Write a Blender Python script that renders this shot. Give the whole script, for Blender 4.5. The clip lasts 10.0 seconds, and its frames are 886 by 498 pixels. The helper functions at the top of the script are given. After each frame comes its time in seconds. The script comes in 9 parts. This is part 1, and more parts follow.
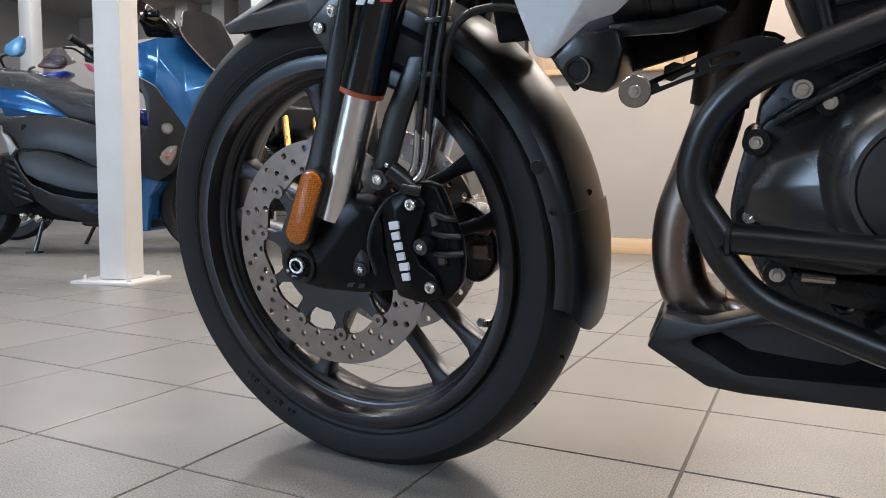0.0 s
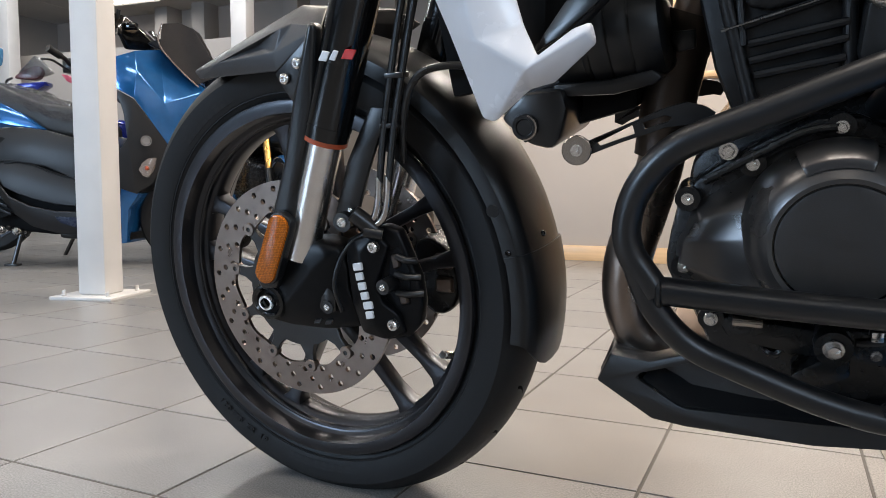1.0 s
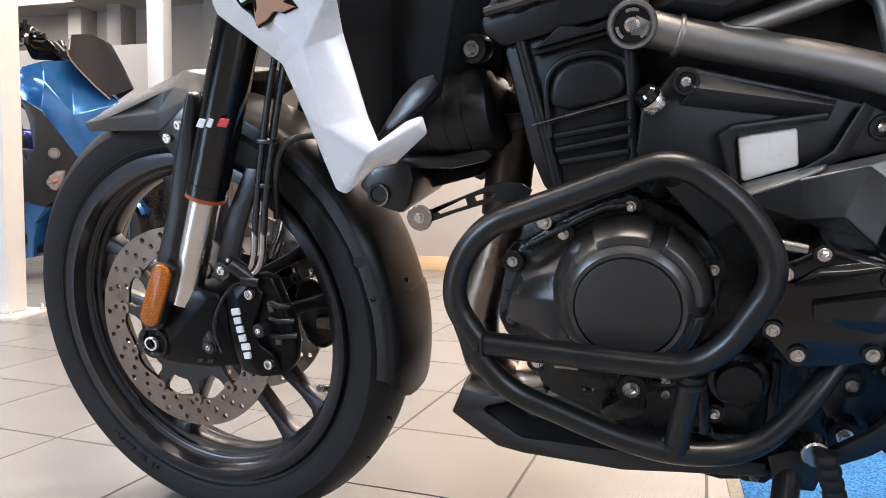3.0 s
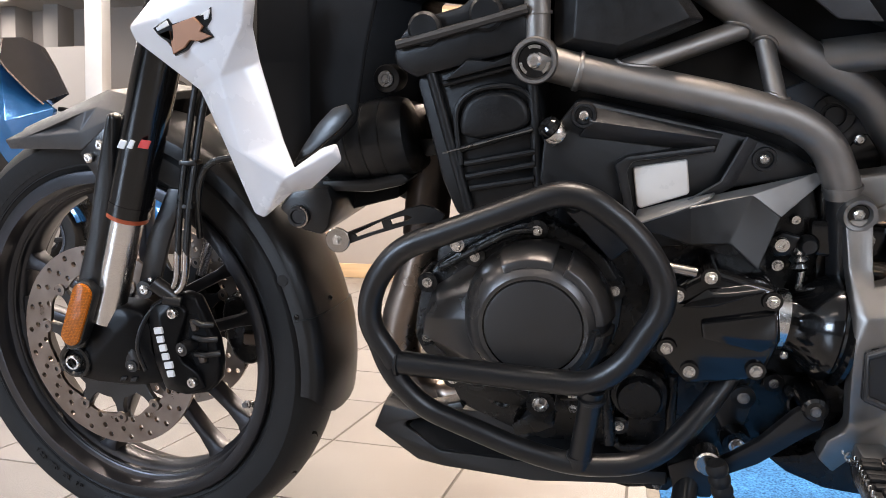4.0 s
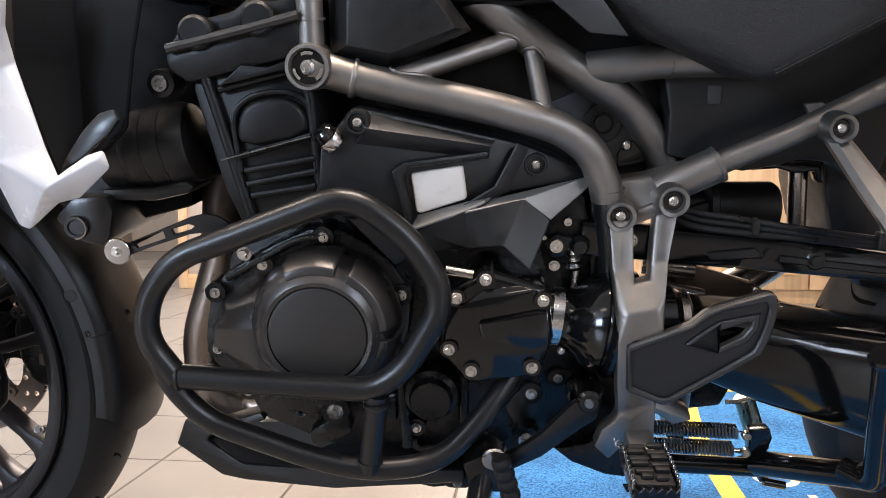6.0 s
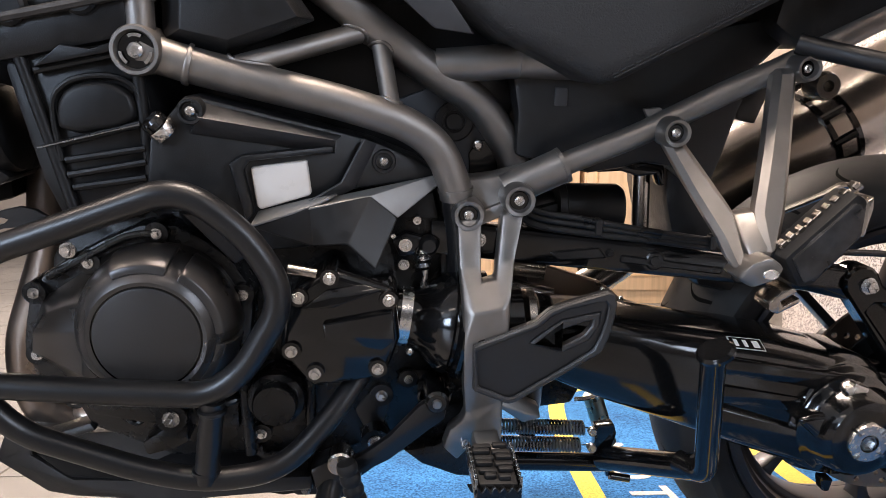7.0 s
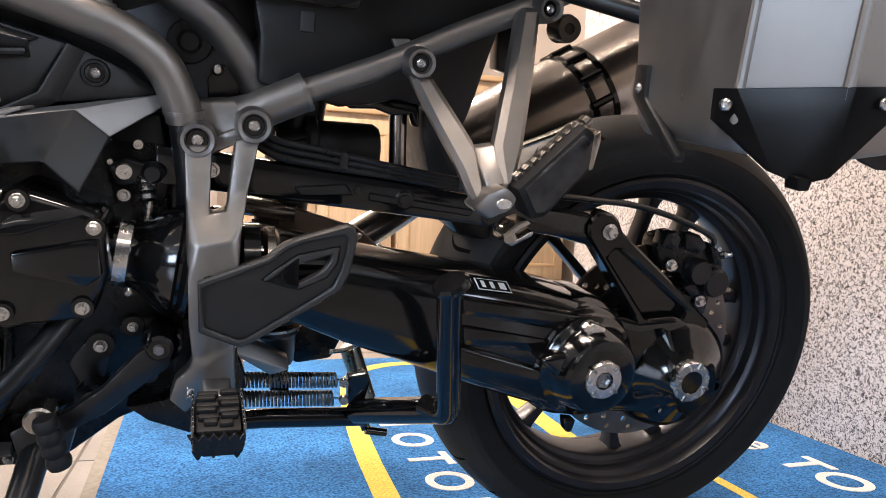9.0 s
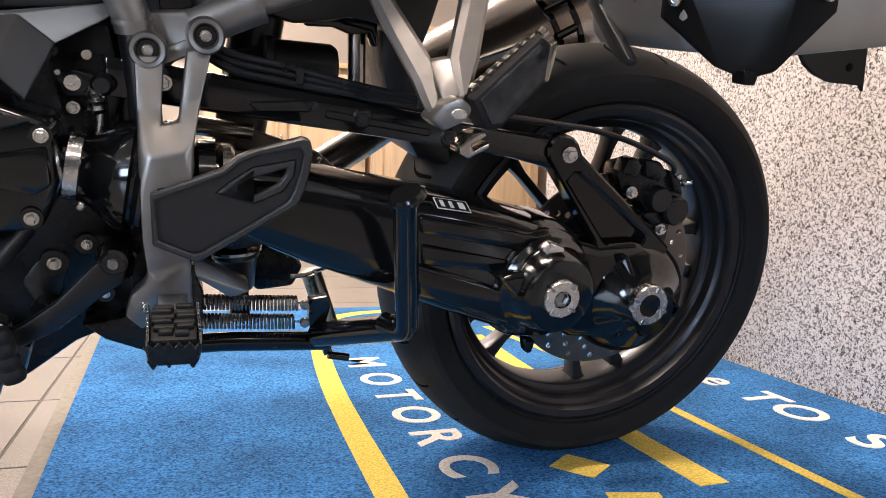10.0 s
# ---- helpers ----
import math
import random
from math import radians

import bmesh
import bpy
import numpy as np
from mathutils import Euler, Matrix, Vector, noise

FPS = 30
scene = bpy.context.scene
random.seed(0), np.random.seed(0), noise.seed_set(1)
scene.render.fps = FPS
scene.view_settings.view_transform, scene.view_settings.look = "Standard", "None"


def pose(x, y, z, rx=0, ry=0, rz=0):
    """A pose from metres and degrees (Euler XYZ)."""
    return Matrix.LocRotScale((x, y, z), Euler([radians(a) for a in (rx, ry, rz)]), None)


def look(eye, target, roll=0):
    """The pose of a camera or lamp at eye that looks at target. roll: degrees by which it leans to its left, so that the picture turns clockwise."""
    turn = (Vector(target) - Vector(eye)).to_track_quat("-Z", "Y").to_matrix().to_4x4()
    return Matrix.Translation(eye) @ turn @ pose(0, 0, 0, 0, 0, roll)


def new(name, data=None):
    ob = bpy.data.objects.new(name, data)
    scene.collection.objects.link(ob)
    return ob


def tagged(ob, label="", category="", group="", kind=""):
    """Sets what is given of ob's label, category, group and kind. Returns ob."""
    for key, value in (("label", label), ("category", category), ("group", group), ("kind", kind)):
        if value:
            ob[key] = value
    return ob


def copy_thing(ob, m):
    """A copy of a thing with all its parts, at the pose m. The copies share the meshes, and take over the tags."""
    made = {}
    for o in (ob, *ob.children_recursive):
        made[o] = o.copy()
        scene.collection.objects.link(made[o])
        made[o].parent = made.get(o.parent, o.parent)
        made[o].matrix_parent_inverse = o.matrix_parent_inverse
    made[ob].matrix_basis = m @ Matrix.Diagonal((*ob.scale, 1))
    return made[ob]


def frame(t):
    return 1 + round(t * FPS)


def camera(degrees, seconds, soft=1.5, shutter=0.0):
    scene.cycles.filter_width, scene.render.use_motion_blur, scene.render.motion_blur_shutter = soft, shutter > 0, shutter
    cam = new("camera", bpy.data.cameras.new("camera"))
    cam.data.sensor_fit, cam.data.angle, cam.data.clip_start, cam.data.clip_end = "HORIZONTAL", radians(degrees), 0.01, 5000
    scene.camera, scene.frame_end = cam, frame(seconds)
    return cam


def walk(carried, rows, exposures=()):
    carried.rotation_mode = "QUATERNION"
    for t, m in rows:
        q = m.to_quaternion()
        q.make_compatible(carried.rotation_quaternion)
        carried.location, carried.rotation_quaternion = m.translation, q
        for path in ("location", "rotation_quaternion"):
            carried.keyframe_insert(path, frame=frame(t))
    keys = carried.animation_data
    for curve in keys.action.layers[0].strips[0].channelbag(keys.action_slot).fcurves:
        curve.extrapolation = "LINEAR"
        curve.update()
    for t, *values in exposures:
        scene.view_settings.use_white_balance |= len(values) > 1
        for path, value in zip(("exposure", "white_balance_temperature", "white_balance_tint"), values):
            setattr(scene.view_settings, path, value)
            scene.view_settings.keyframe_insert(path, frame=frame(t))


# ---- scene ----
import collections
cam = camera(62.0, 10.0, 0.85)
PATH = [
    (0, (0.516, -0.955, 0.394), (-0.282, 0.872, 0.229), 0.5),
    (0.5, (0.538, -0.967, 0.419), (-0.251, 0.863, 0.257), 0.3),
    (1, (0.557, -0.982, 0.443), (-0.201, 0.862, 0.283), 0.2),
    (1.5, (0.581, -1.001, 0.461), (-0.132, 0.861, 0.301), 0.2),
    (2, (0.611, -1.015, 0.476), (-0.055, 0.864, 0.322), 0.3),
    (2.5, (0.641, -1.031, 0.492), (0.015, 0.863, 0.34), 0.4),
    (4, (0.707, -1.062, 0.527), (0.261, 0.883, 0.397), 0.9),
    (4.5, (0.735, -1.065, 0.532), (0.36, 0.896, 0.405), 0.5),
    (5, (0.757, -1.064, 0.533), (0.429, 0.905, 0.411), 0.1),
    (6.5, (0.827, -1.038, 0.526), (0.852, 0.959, 0.417), 0.4),
    (7, (0.848, -1.029, 0.525), (1.026, 0.96, 0.419), 0.9),
    (7.5, (0.873, -1.018, 0.52), (1.194, 0.954, 0.419), 1.4),
    (8, (0.897, -1.012, 0.506), (1.361, 0.932, 0.413), 1.8),
    (8.5, (0.923, -1.004, 0.488), (1.508, 0.907, 0.398), 2.2),
    (9, (0.946, -1.003, 0.46), (1.576, 0.892, 0.363), 2.3),
    (9.5, (0.959, -1.009, 0.424), (1.622, 0.873, 0.287), 2.3),
    (10, (0.965, -1.014, 0.411), (1.655, 0.854, 0.223), 2.2),
]
walk(cam, [(t, look(eye, target, roll)) for t, eye, target, roll in PATH], [(0, -0.76, 6500, 10), (1.5, -0.62, 6600, 11), (2.5, -0.32, 6750, 13), (4.0, -0.15, 7180, 17), (5.2, -0.16, 7220, 17), (7.0, -0.20, 7220, 19), (8.5, -0.30, 7300, 20), (9.5, -0.24, 7080, 17), (10, -0.30, 7120, 18)])

# ---- world and light ----
world = bpy.data.worlds.new("showroom_world")
scene.world = world
world.use_nodes = True
world.node_tree.nodes["Background"].inputs[0].default_value = (0.95, 0.97, 1.0, 1)
world.node_tree.nodes["Background"].inputs[1].default_value = 0.02


def area_lamp(x, y, z, sx, sy, watts, colour, rx=0, ry=0, rz=0):
    data = bpy.data.lights.new("lamp_light", "AREA")
    data.shape, data.size, data.size_y, data.energy, data.color = "RECTANGLE", sx, sy, watts, colour
    ob = new("lamp_light", data)
    ob.matrix_basis = pose(x, y, z, rx, ry, rz)
    return ob


WARM = (1.0, 0.918, 0.825)
CEIL = 3.0
COOL = (0.95, 0.97, 1.0)
LAMPS = [(-7.3, 6.7, 22)] + [(x, y, w * k) for x, w in ((-6.0, 32), (-3.7, 36), (-1.4, 52), (0.9, 112)) for y, k in ((-2.9, 0.08), (-0.7, 0.80), (1.9, 1.50), (4.4, 1.0))]
for lx, ly, watts in LAMPS:
    area_lamp(lx, ly, CEIL - 0.09, 1.15, 0.28, watts, WARM if lx > -2 else COOL)
# daylight of the shop window behind the camera
area_lamp(-4.2, -5.3, 1.75, 2.0, 1.5, 430, (0.52, 0.73, 1.0), 90, 0, -12)
area_lamp(3.12, -3.3, 1.6, 1.2, 1.5, 105, (0.60, 0.78, 1.0), 90, 0, 90)


# ---- materials ----
def mat(name, colour, rough=0.5, metal=0.0, var=0.15, scale=30.0, bump=0.0, bump_scale=400.0, rvar=0.08, coat=0.0, spec=0.5, stretch=None):
    """Principled material with colour variation, uneven gloss and fine relief in metres."""
    m = bpy.data.materials.new(name)
    m.use_nodes = True
    nt = m.node_tree
    b = nt.nodes["Principled BSDF"]
    b.inputs["Metallic"].default_value = metal
    b.inputs["Coat Weight"].default_value = coat
    b.inputs["Coat Roughness"].default_value = 0.08
    b.inputs["Specular IOR Level"].default_value = spec
    tc = nt.nodes.new("ShaderNodeTexCoord")
    src = tc.outputs["Object"]
    if stretch:
        mp = nt.nodes.new("ShaderNodeMapping")
        mp.inputs["Scale"].default_value = stretch
        nt.links.new(src, mp.inputs["Vector"])
        src = mp.outputs["Vector"]
    n1 = nt.nodes.new("ShaderNodeTexNoise")
    n1.inputs["Scale"].default_value, n1.inputs["Detail"].default_value = scale, 5
    nt.links.new(src, n1.inputs["Vector"])
    cr = nt.nodes.new("ShaderNodeMapRange")
    cr.inputs["From Min"].default_value, cr.inputs["From Max"].default_value = 0.3, 0.7
    cr.inputs["To Min"].default_value, cr.inputs["To Max"].default_value = 1 - var, 1 + var
    nt.links.new(n1.outputs["Fac"], cr.inputs["Value"])
    mul = nt.nodes.new("ShaderNodeVectorMath")
    mul.operation = "SCALE"
    mul.inputs[0].default_value = colour[:3]
    nt.links.new(cr.outputs[0], mul.inputs["Scale"])
    nt.links.new(mul.outputs[0], b.inputs["Base Color"])
    rr = nt.nodes.new("ShaderNodeMapRange")
    rr.inputs["From Min"].default_value, rr.inputs["From Max"].default_value = 0.3, 0.7
    rr.inputs["To Min"].default_value, rr.inputs["To Max"].default_value = max(0.02, rough - rvar), rough + rvar
    nt.links.new(n1.outputs["Fac"], rr.inputs["Value"])
    nt.links.new(rr.outputs[0], b.inputs["Roughness"])
    if bump:
        n2 = nt.nodes.new("ShaderNodeTexNoise")
        n2.inputs["Scale"].default_value, n2.inputs["Detail"].default_value = bump_scale, 3
        nt.links.new(src, n2.inputs["Vector"])
        bp = nt.nodes.new("ShaderNodeBump")
        bp.inputs["Strength"].default_value, bp.inputs["Distance"].default_value = bump, 0.001
        nt.links.new(n2.outputs["Fac"], bp.inputs["Height"])
        nt.links.new(bp.outputs[0], b.inputs["Normal"])
    return m


def node(m, kind):
    return m.node_tree.nodes.new(kind)


RUBBER = mat("tyre_rubber", (0.0075, 0.0075, 0.0080), 0.58, spec=0.30, var=0.14, scale=26, rvar=0.04, bump=0.2, bump_scale=1100)
RUBBER_MARK = mat("tyre_relief", (0.0080, 0.0080, 0.0084), 0.58, var=0.1, spec=0.34)
RIM = mat("rim_black_paint", (0.043, 0.043, 0.047), 0.34, metal=0.8, var=0.06, scale=30, rvar=0.03, coat=0.05)
PLASTIC = mat("black_textured_plastic", (0.0088, 0.0089, 0.0094), 0.37, spec=0.45, var=0.15, scale=90, bump=0.22, bump_scale=1600)
PLASTIC_GREY = mat("dark_grey_plastic", (0.036, 0.036, 0.038), 0.42, var=0.12, scale=70, bump=0.18, bump_scale=1500)
GLOSS_BLACK = mat("gloss_black_paint", (0.0042, 0.0043, 0.0046), 0.12, var=0.1, scale=40, rvar=0.04, coat=0.25, spec=0.42)
SATIN_BLACK = mat("satin_black_paint", (0.0070, 0.0071, 0.0077), 0.30, spec=0.5, var=0.06, scale=40, rvar=0.025, bump=0.05, bump_scale=1200)
DEEP = mat("dull_inner_plastic", (0.0062, 0.0063, 0.0068), 0.60, var=0.1, scale=40, spec=0.08)
BLOCK = mat("dull_black_cylinder_paint", (0.0085, 0.0085, 0.0088), 0.40, var=0.12, scale=60, bump=0.2, bump_scale=1000, spec=0.28)
CAST_BLACK = mat("black_cast_engine_paint", (0.0064, 0.0065, 0.0069), 0.25, metal=0.05, spec=0.40, var=0.15, scale=60, bump=0.3, bump_scale=1100)
COVER = mat("grey_black_engine_cover_paint", (0.072, 0.069, 0.068), 0.29, metal=0.7, var=0.05, scale=20, bump=0.05, bump_scale=1400, rvar=0.03)
COVER_MATT = mat("matt_engine_cap_paint", (0.022, 0.0198, 0.0185), 0.44, var=0.08, scale=60, bump=0.2, bump_scale=1500)
BAR = mat("black_powder_coat", (0.0066, 0.0067, 0.0074), 0.33, var=0.06, scale=50, rvar=0.02, bump=0.05, bump_scale=1500)
FIN = mat("light_grey_moulded_trim", (0.27, 0.26, 0.25), 0.44, metal=0.5, var=0.06, scale=60, rvar=0.04, bump=0.1, bump_scale=1400)
GUARD_FACE = mat("black_grained_guard_plastic", (0.0125, 0.0124, 0.0130), 0.38, var=0.1, scale=80, bump=0.2, bump_scale=1500)
CALIPER = mat("black_anodised_casting", (0.0042, 0.0043, 0.0048), 0.32, spec=0.15, var=0.06, scale=40, rvar=0.03, bump=0.06, bump_scale=1400)
MUDGUARD = mat("satin_black_moulded_plastic", (0.0068, 0.0069, 0.0074), 0.35, spec=0.38, var=0.06, scale=40, rvar=0.02, bump=0.06, bump_scale=1400)
GUARD = mat("dark_grey_moulded_plastic", (0.027, 0.0265, 0.027), 0.38, var=0.08, scale=80, bump=0.2, bump_scale=1500)
FRAME = mat("graphite_powder_coat", (0.262, 0.240, 0.221), 0.42, metal=0.88, var=0.06, scale=60, rvar=0.04, bump=0.16, bump_scale=1500)
HANGER = mat("grey_cast_aluminium", (0.250, 0.235, 0.222), 0.36, metal=0.88, rvar=0.04, var=0.06, scale=60, bump=0.18, bump_scale=1200)
STEEL = mat("bright_bolt_steel", (0.70, 0.675, 0.65), 0.23, metal=1.0, var=0.12, scale=120, rvar=0.1)
DISC = mat("brushed_disc_steel", (0.215, 0.175, 0.150), 0.34, metal=1.0, var=0.12, scale=40, bump=0.1, bump_scale=500)
CHROME = mat("hard_chrome", (0.72, 0.69, 0.665), 0.24, metal=1.0, var=0.05, rvar=0.03)
TITAN = mat("heat_tinted_exhaust_steel", (0.25, 0.200, 0.168), 0.33, metal=1.0, var=0.22, scale=14, rvar=0.1)
SCORCHED = mat("scorched_exhaust_sleeve", (0.080, 0.064, 0.054), 0.45, metal=0.8, var=0.25, scale=18, rvar=0.06)
MUFFLER = mat("satin_stainless_steel", (0.42, 0.38, 0.345), 0.25, metal=1.0, var=0.05, scale=20, rvar=0.02)
ALU = mat("brushed_case_aluminium", (0.34, 0.328, 0.315), 0.50, metal=1.0, var=0.07, scale=16, rvar=0.06, bump=0.07, bump_scale=420, stretch=(2.5, 2.5, 1.0))
WHITE = mat("white_fairing_paint", (0.67, 0.675, 0.705), 0.26, var=0.03, scale=20, rvar=0.04, coat=0.3)
BRONZE = mat("bronze_decal", (0.36, 0.175, 0.10), 0.45, metal=0.2, var=0.05)
LETTER = mat("white_print", (0.72, 0.72, 0.72), 0.4, var=0.03)
RED = mat("red_print", (0.55, 0.035, 0.03), 0.4, var=0.05)
ORANGE = mat("orange_seal", (0.38, 0.07, 0.025), 0.4, var=0.05)
SEAT = mat("grained_black_vinyl", (0.020, 0.0195, 0.0195), 0.50, var=0.12, scale=100, bump=0.9, bump_scale=520)
TANK = mat("milky_tank_plastic", (0.78, 0.725, 0.665), 0.32, var=0.04, scale=30)
HOSE = mat("rubber_hose", (0.0062, 0.0062, 0.0067), 0.32, var=0.1, bump=0.3, bump_scale=600)
WORN_PAD = mat("worn_glossy_rubber", (0.026, 0.026, 0.027), 0.20, var=0.55, scale=45, rvar=0.10, bump=0.25, bump_scale=160)
ZINC = mat("yellow_zinc_steel", (0.42, 0.375, 0.27), 0.30, metal=1.0, var=0.14, scale=50, rvar=0.06)
SPRING = mat("plated_spring_steel", (0.30, 0.30, 0.30), 0.28, metal=1.0, var=0.1)
GOLD = mat("gold_anodised", (0.66, 0.38, 0.11), 0.32, metal=1.0, var=0.08)
BLUE = mat("metallic_blue_paint", (0.014, 0.115, 0.33), 0.14, metal=0.55, var=0.08, coat=0.7, rvar=0.04)
DARKBLUE = mat("deep_blue_paint", (0.01, 0.02, 0.22), 0.2, metal=0.3, var=0.08, coat=0.6)
PINK = mat("pink_paint", (0.55, 0.12, 0.2), 0.3, var=0.06)
SMOKE = mat("smoked_screen", (0.02, 0.02, 0.022), 0.06, var=0.05, rvar=0.02)
SCOOT_GREY = mat("satin_grey_body_plastic", (0.011, 0.0113, 0.0125), 0.40, spec=0.32, var=0.03, scale=20, rvar=0.02)
SLATE = mat("dark_slate_blue_paint", (0.012, 0.020, 0.046), 0.25, var=0.05)
FILM_BLUE = mat("blue_tinted_film", (0.06, 0.22, 0.42), 0.22, var=0.2, scale=40)
REDDISH = mat("dark_red_housing", (0.09, 0.03, 0.03), 0.3, var=0.15)
# colour of the wall behind the camera, lowered to keep reflections dim
SHADE_WALL = mat("dimmed_unseen_wall", (0.055, 0.053, 0.052), 0.7, var=0.06, scale=3)
BEIGE = mat("beige_wall_paint", (0.40, 0.35, 0.307), 0.62, var=0.03, scale=3, bump=0.1, bump_scale=120)
WALL = mat("warm_grey_wall_paint", (0.38, 0.345, 0.312), 0.65, var=0.04, scale=2, bump=0.1, bump_scale=120)
CEILING = mat("ceiling_board", (0.54, 0.51, 0.475), 0.8, var=0.04, scale=4)
POST = mat("white_gloss_post_paint", (0.58, 0.565, 0.55), 0.50, var=0.05, scale=6, bump=0.1, bump_scale=60)
WOOD = mat("pale_beech_veneer", (0.60, 0.42, 0.26), 0.42, var=0.13, scale=5, bump=0.06, bump_scale=80, stretch=(9, 9, 0.6))
WOOD_EDGE = mat("beech_trim", (0.62, 0.41, 0.225), 0.4, var=0.1, scale=6, stretch=(0.6, 9, 9))
GROUT = mat("dark_grout", (0.110, 0.100, 0.090), 0.85, var=0.2, scale=40)
YELLOW = mat("yellow_carpet_pile", (0.72, 0.52, 0.12), 0.95, var=0.28, scale=260, bump=1.0, bump_scale=700, spec=0.1)
OFFWHITE = mat("white_carpet_pile", (0.72, 0.68, 0.63), 0.95, var=0.25, scale=260, bump=1.0, bump_scale=700, spec=0.1)
BORDER = mat("grey_mat_edging", (0.22, 0.20, 0.17), 0.8, var=0.2, scale=120, bump=0.4)


def make_tile():
    m = mat("glazed_stone_tile", (0.195, 0.188, 0.181), 0.33, spec=0.8, var=0.11, scale=8, bump=0.05, bump_scale=420, rvar=0.01)
    nt = m.node_tree
    b = nt.nodes["Principled BSDF"]
    old = b.inputs["Base Color"].links[0].from_socket
    tc = node(m, "ShaderNodeTexCoord")
    n = node(m, "ShaderNodeTexNoise")
    n.inputs["Scale"].default_value, n.inputs["Detail"].default_value = 380, 5
    nt.links.new(tc.outputs["Object"], n.inputs["Vector"])
    info = node(m, "ShaderNodeObjectInfo")
    a = node(m, "ShaderNodeMath")
    a.operation = "MULTIPLY_ADD"
    a.inputs[1].default_value, a.inputs[2].default_value = 0.14, 0.93
    nt.links.new(info.outputs["Random"], a.inputs[0])
    r = node(m, "ShaderNodeMapRange")
    r.inputs["From Min"].default_value, r.inputs["From Max"].default_value = 0.3, 0.7
    r.inputs["To Min"].default_value, r.inputs["To Max"].default_value = 0.40, 1.62
    nt.links.new(n.outputs["Fac"], r.inputs["Value"])
    k = node(m, "ShaderNodeMath")
    k.operation = "MULTIPLY"
    nt.links.new(a.outputs[0], k.inputs[0])
    nt.links.new(r.outputs[0], k.inputs[1])
    s = node(m, "ShaderNodeVectorMath")
    s.operation = "SCALE"
    nt.links.new(old, s.inputs[0])
    nt.links.new(k.outputs[0], s.inputs["Scale"])
    nt.links.new(s.outputs[0], b.inputs["Base Color"])
    return m


def make_carpet():
    m = mat("blue_carpet_pile", (0.034, 0.150, 0.350), 0.95, var=0.30, scale=6, bump=1.0, bump_scale=620, spec=0.08)
    nt = m.node_tree
    b = nt.nodes["Principled BSDF"]
    old = b.inputs["Base Color"].links[0].from_socket
    tc = node(m, "ShaderNodeTexCoord")
    n = node(m, "ShaderNodeTexNoise")
    n.inputs["Scale"].default_value, n.inputs["Detail"].default_value = 260, 4
    nt.links.new(tc.outputs["Object"], n.inputs["Vector"])
    r = node(m, "ShaderNodeMapRange")
    r.inputs["From Min"].default_value, r.inputs["From Max"].default_value = 0.32, 0.68
    r.inputs["To Min"].default_value, r.inputs["To Max"].default_value = 0.40, 1.60
    nt.links.new(n.outputs["Fac"], r.inputs["Value"])
    s = node(m, "ShaderNodeVectorMath")
    s.operation = "SCALE"
    nt.links.new(old, s.inputs[0])
    nt.links.new(r.outputs[0], s.inputs["Scale"])
    nt.links.new(s.outputs[0], b.inputs["Base Color"])
    return m


def make_granite():
    m = mat("speckled_granite_laminate", (0.6, 0.55, 0.52), 0.5, var=0.04, scale=3)
    nt = m.node_tree
    b = nt.nodes["Principled BSDF"]
    tc = node(m, "ShaderNodeTexCoord")
    n = node(m, "ShaderNodeTexNoise")
    n.inputs["Scale"].default_value, n.inputs["Detail"].default_value, n.inputs["Roughness"].default_value = 170, 2.5, 0.6
    n.inputs["Distortion"].default_value = 0.9
    nt.links.new(tc.outputs["Object"], n.inputs["Vector"])
    ramp = node(m, "ShaderNodeValToRGB")
    e = ramp.color_ramp.elements
    e[0].position, e[0].color = 0.34, (0.035, 0.031, 0.030, 1)
    e[1].position, e[1].color = 0.455, (0.33, 0.295, 0.28, 1)
    for p, c in ((0.50, (0.66, 0.60, 0.57, 1)), (0.62, (0.78, 0.715, 0.685, 1))):
        k = e.new(p)
        k.color = c
    nt.links.new(n.outputs["Fac"], ramp.inputs["Fac"])
    nt.links.new(ramp.outputs["Color"], b.inputs["Base Color"])
    return m


def make_reflector():
    """Amber plastic over a field of small bright prisms."""
    m = mat("amber_reflector", (0.62, 0.16, 0.012), 0.16, var=0.12, scale=60, rvar=0.03)
    nt = m.node_tree
    b = nt.nodes["Principled BSDF"]
    old = b.inputs["Base Color"].links[0].from_socket
    tc = node(m, "ShaderNodeTexCoord")
    v = node(m, "ShaderNodeTexVoronoi")
    v.inputs["Scale"].default_value, v.inputs["Randomness"].default_value = 470, 0.25
    nt.links.new(tc.outputs["Object"], v.inputs["Vector"])
    r = node(m, "ShaderNodeMapRange")
    r.inputs["From Min"].default_value, r.inputs["From Max"].default_value = 0.1, 0.75
    r.inputs["To Min"].default_value, r.inputs["To Max"].default_value = 1.35, 0.30
    nt.links.new(v.outputs["Distance"], r.inputs["Value"])
    s = node(m, "ShaderNodeVectorMath")
    s.operation = "SCALE"
    nt.links.new(old, s.inputs[0])
    nt.links.new(r.outputs[0], s.inputs["Scale"])
    nt.links.new(s.outputs[0], b.inputs["Base Color"])
    return m


def make_glow(name, colour, power):
    m = bpy.data.materials.new(name)
    m.use_nodes = True
    b = m.node_tree.nodes["Principled BSDF"]
    b.inputs["Base Color"].default_value = (*colour, 1)
    b.inputs["Emission Color"].default_value = (*colour, 1)
    b.inputs["Emission Strength"].default_value = power
    return m


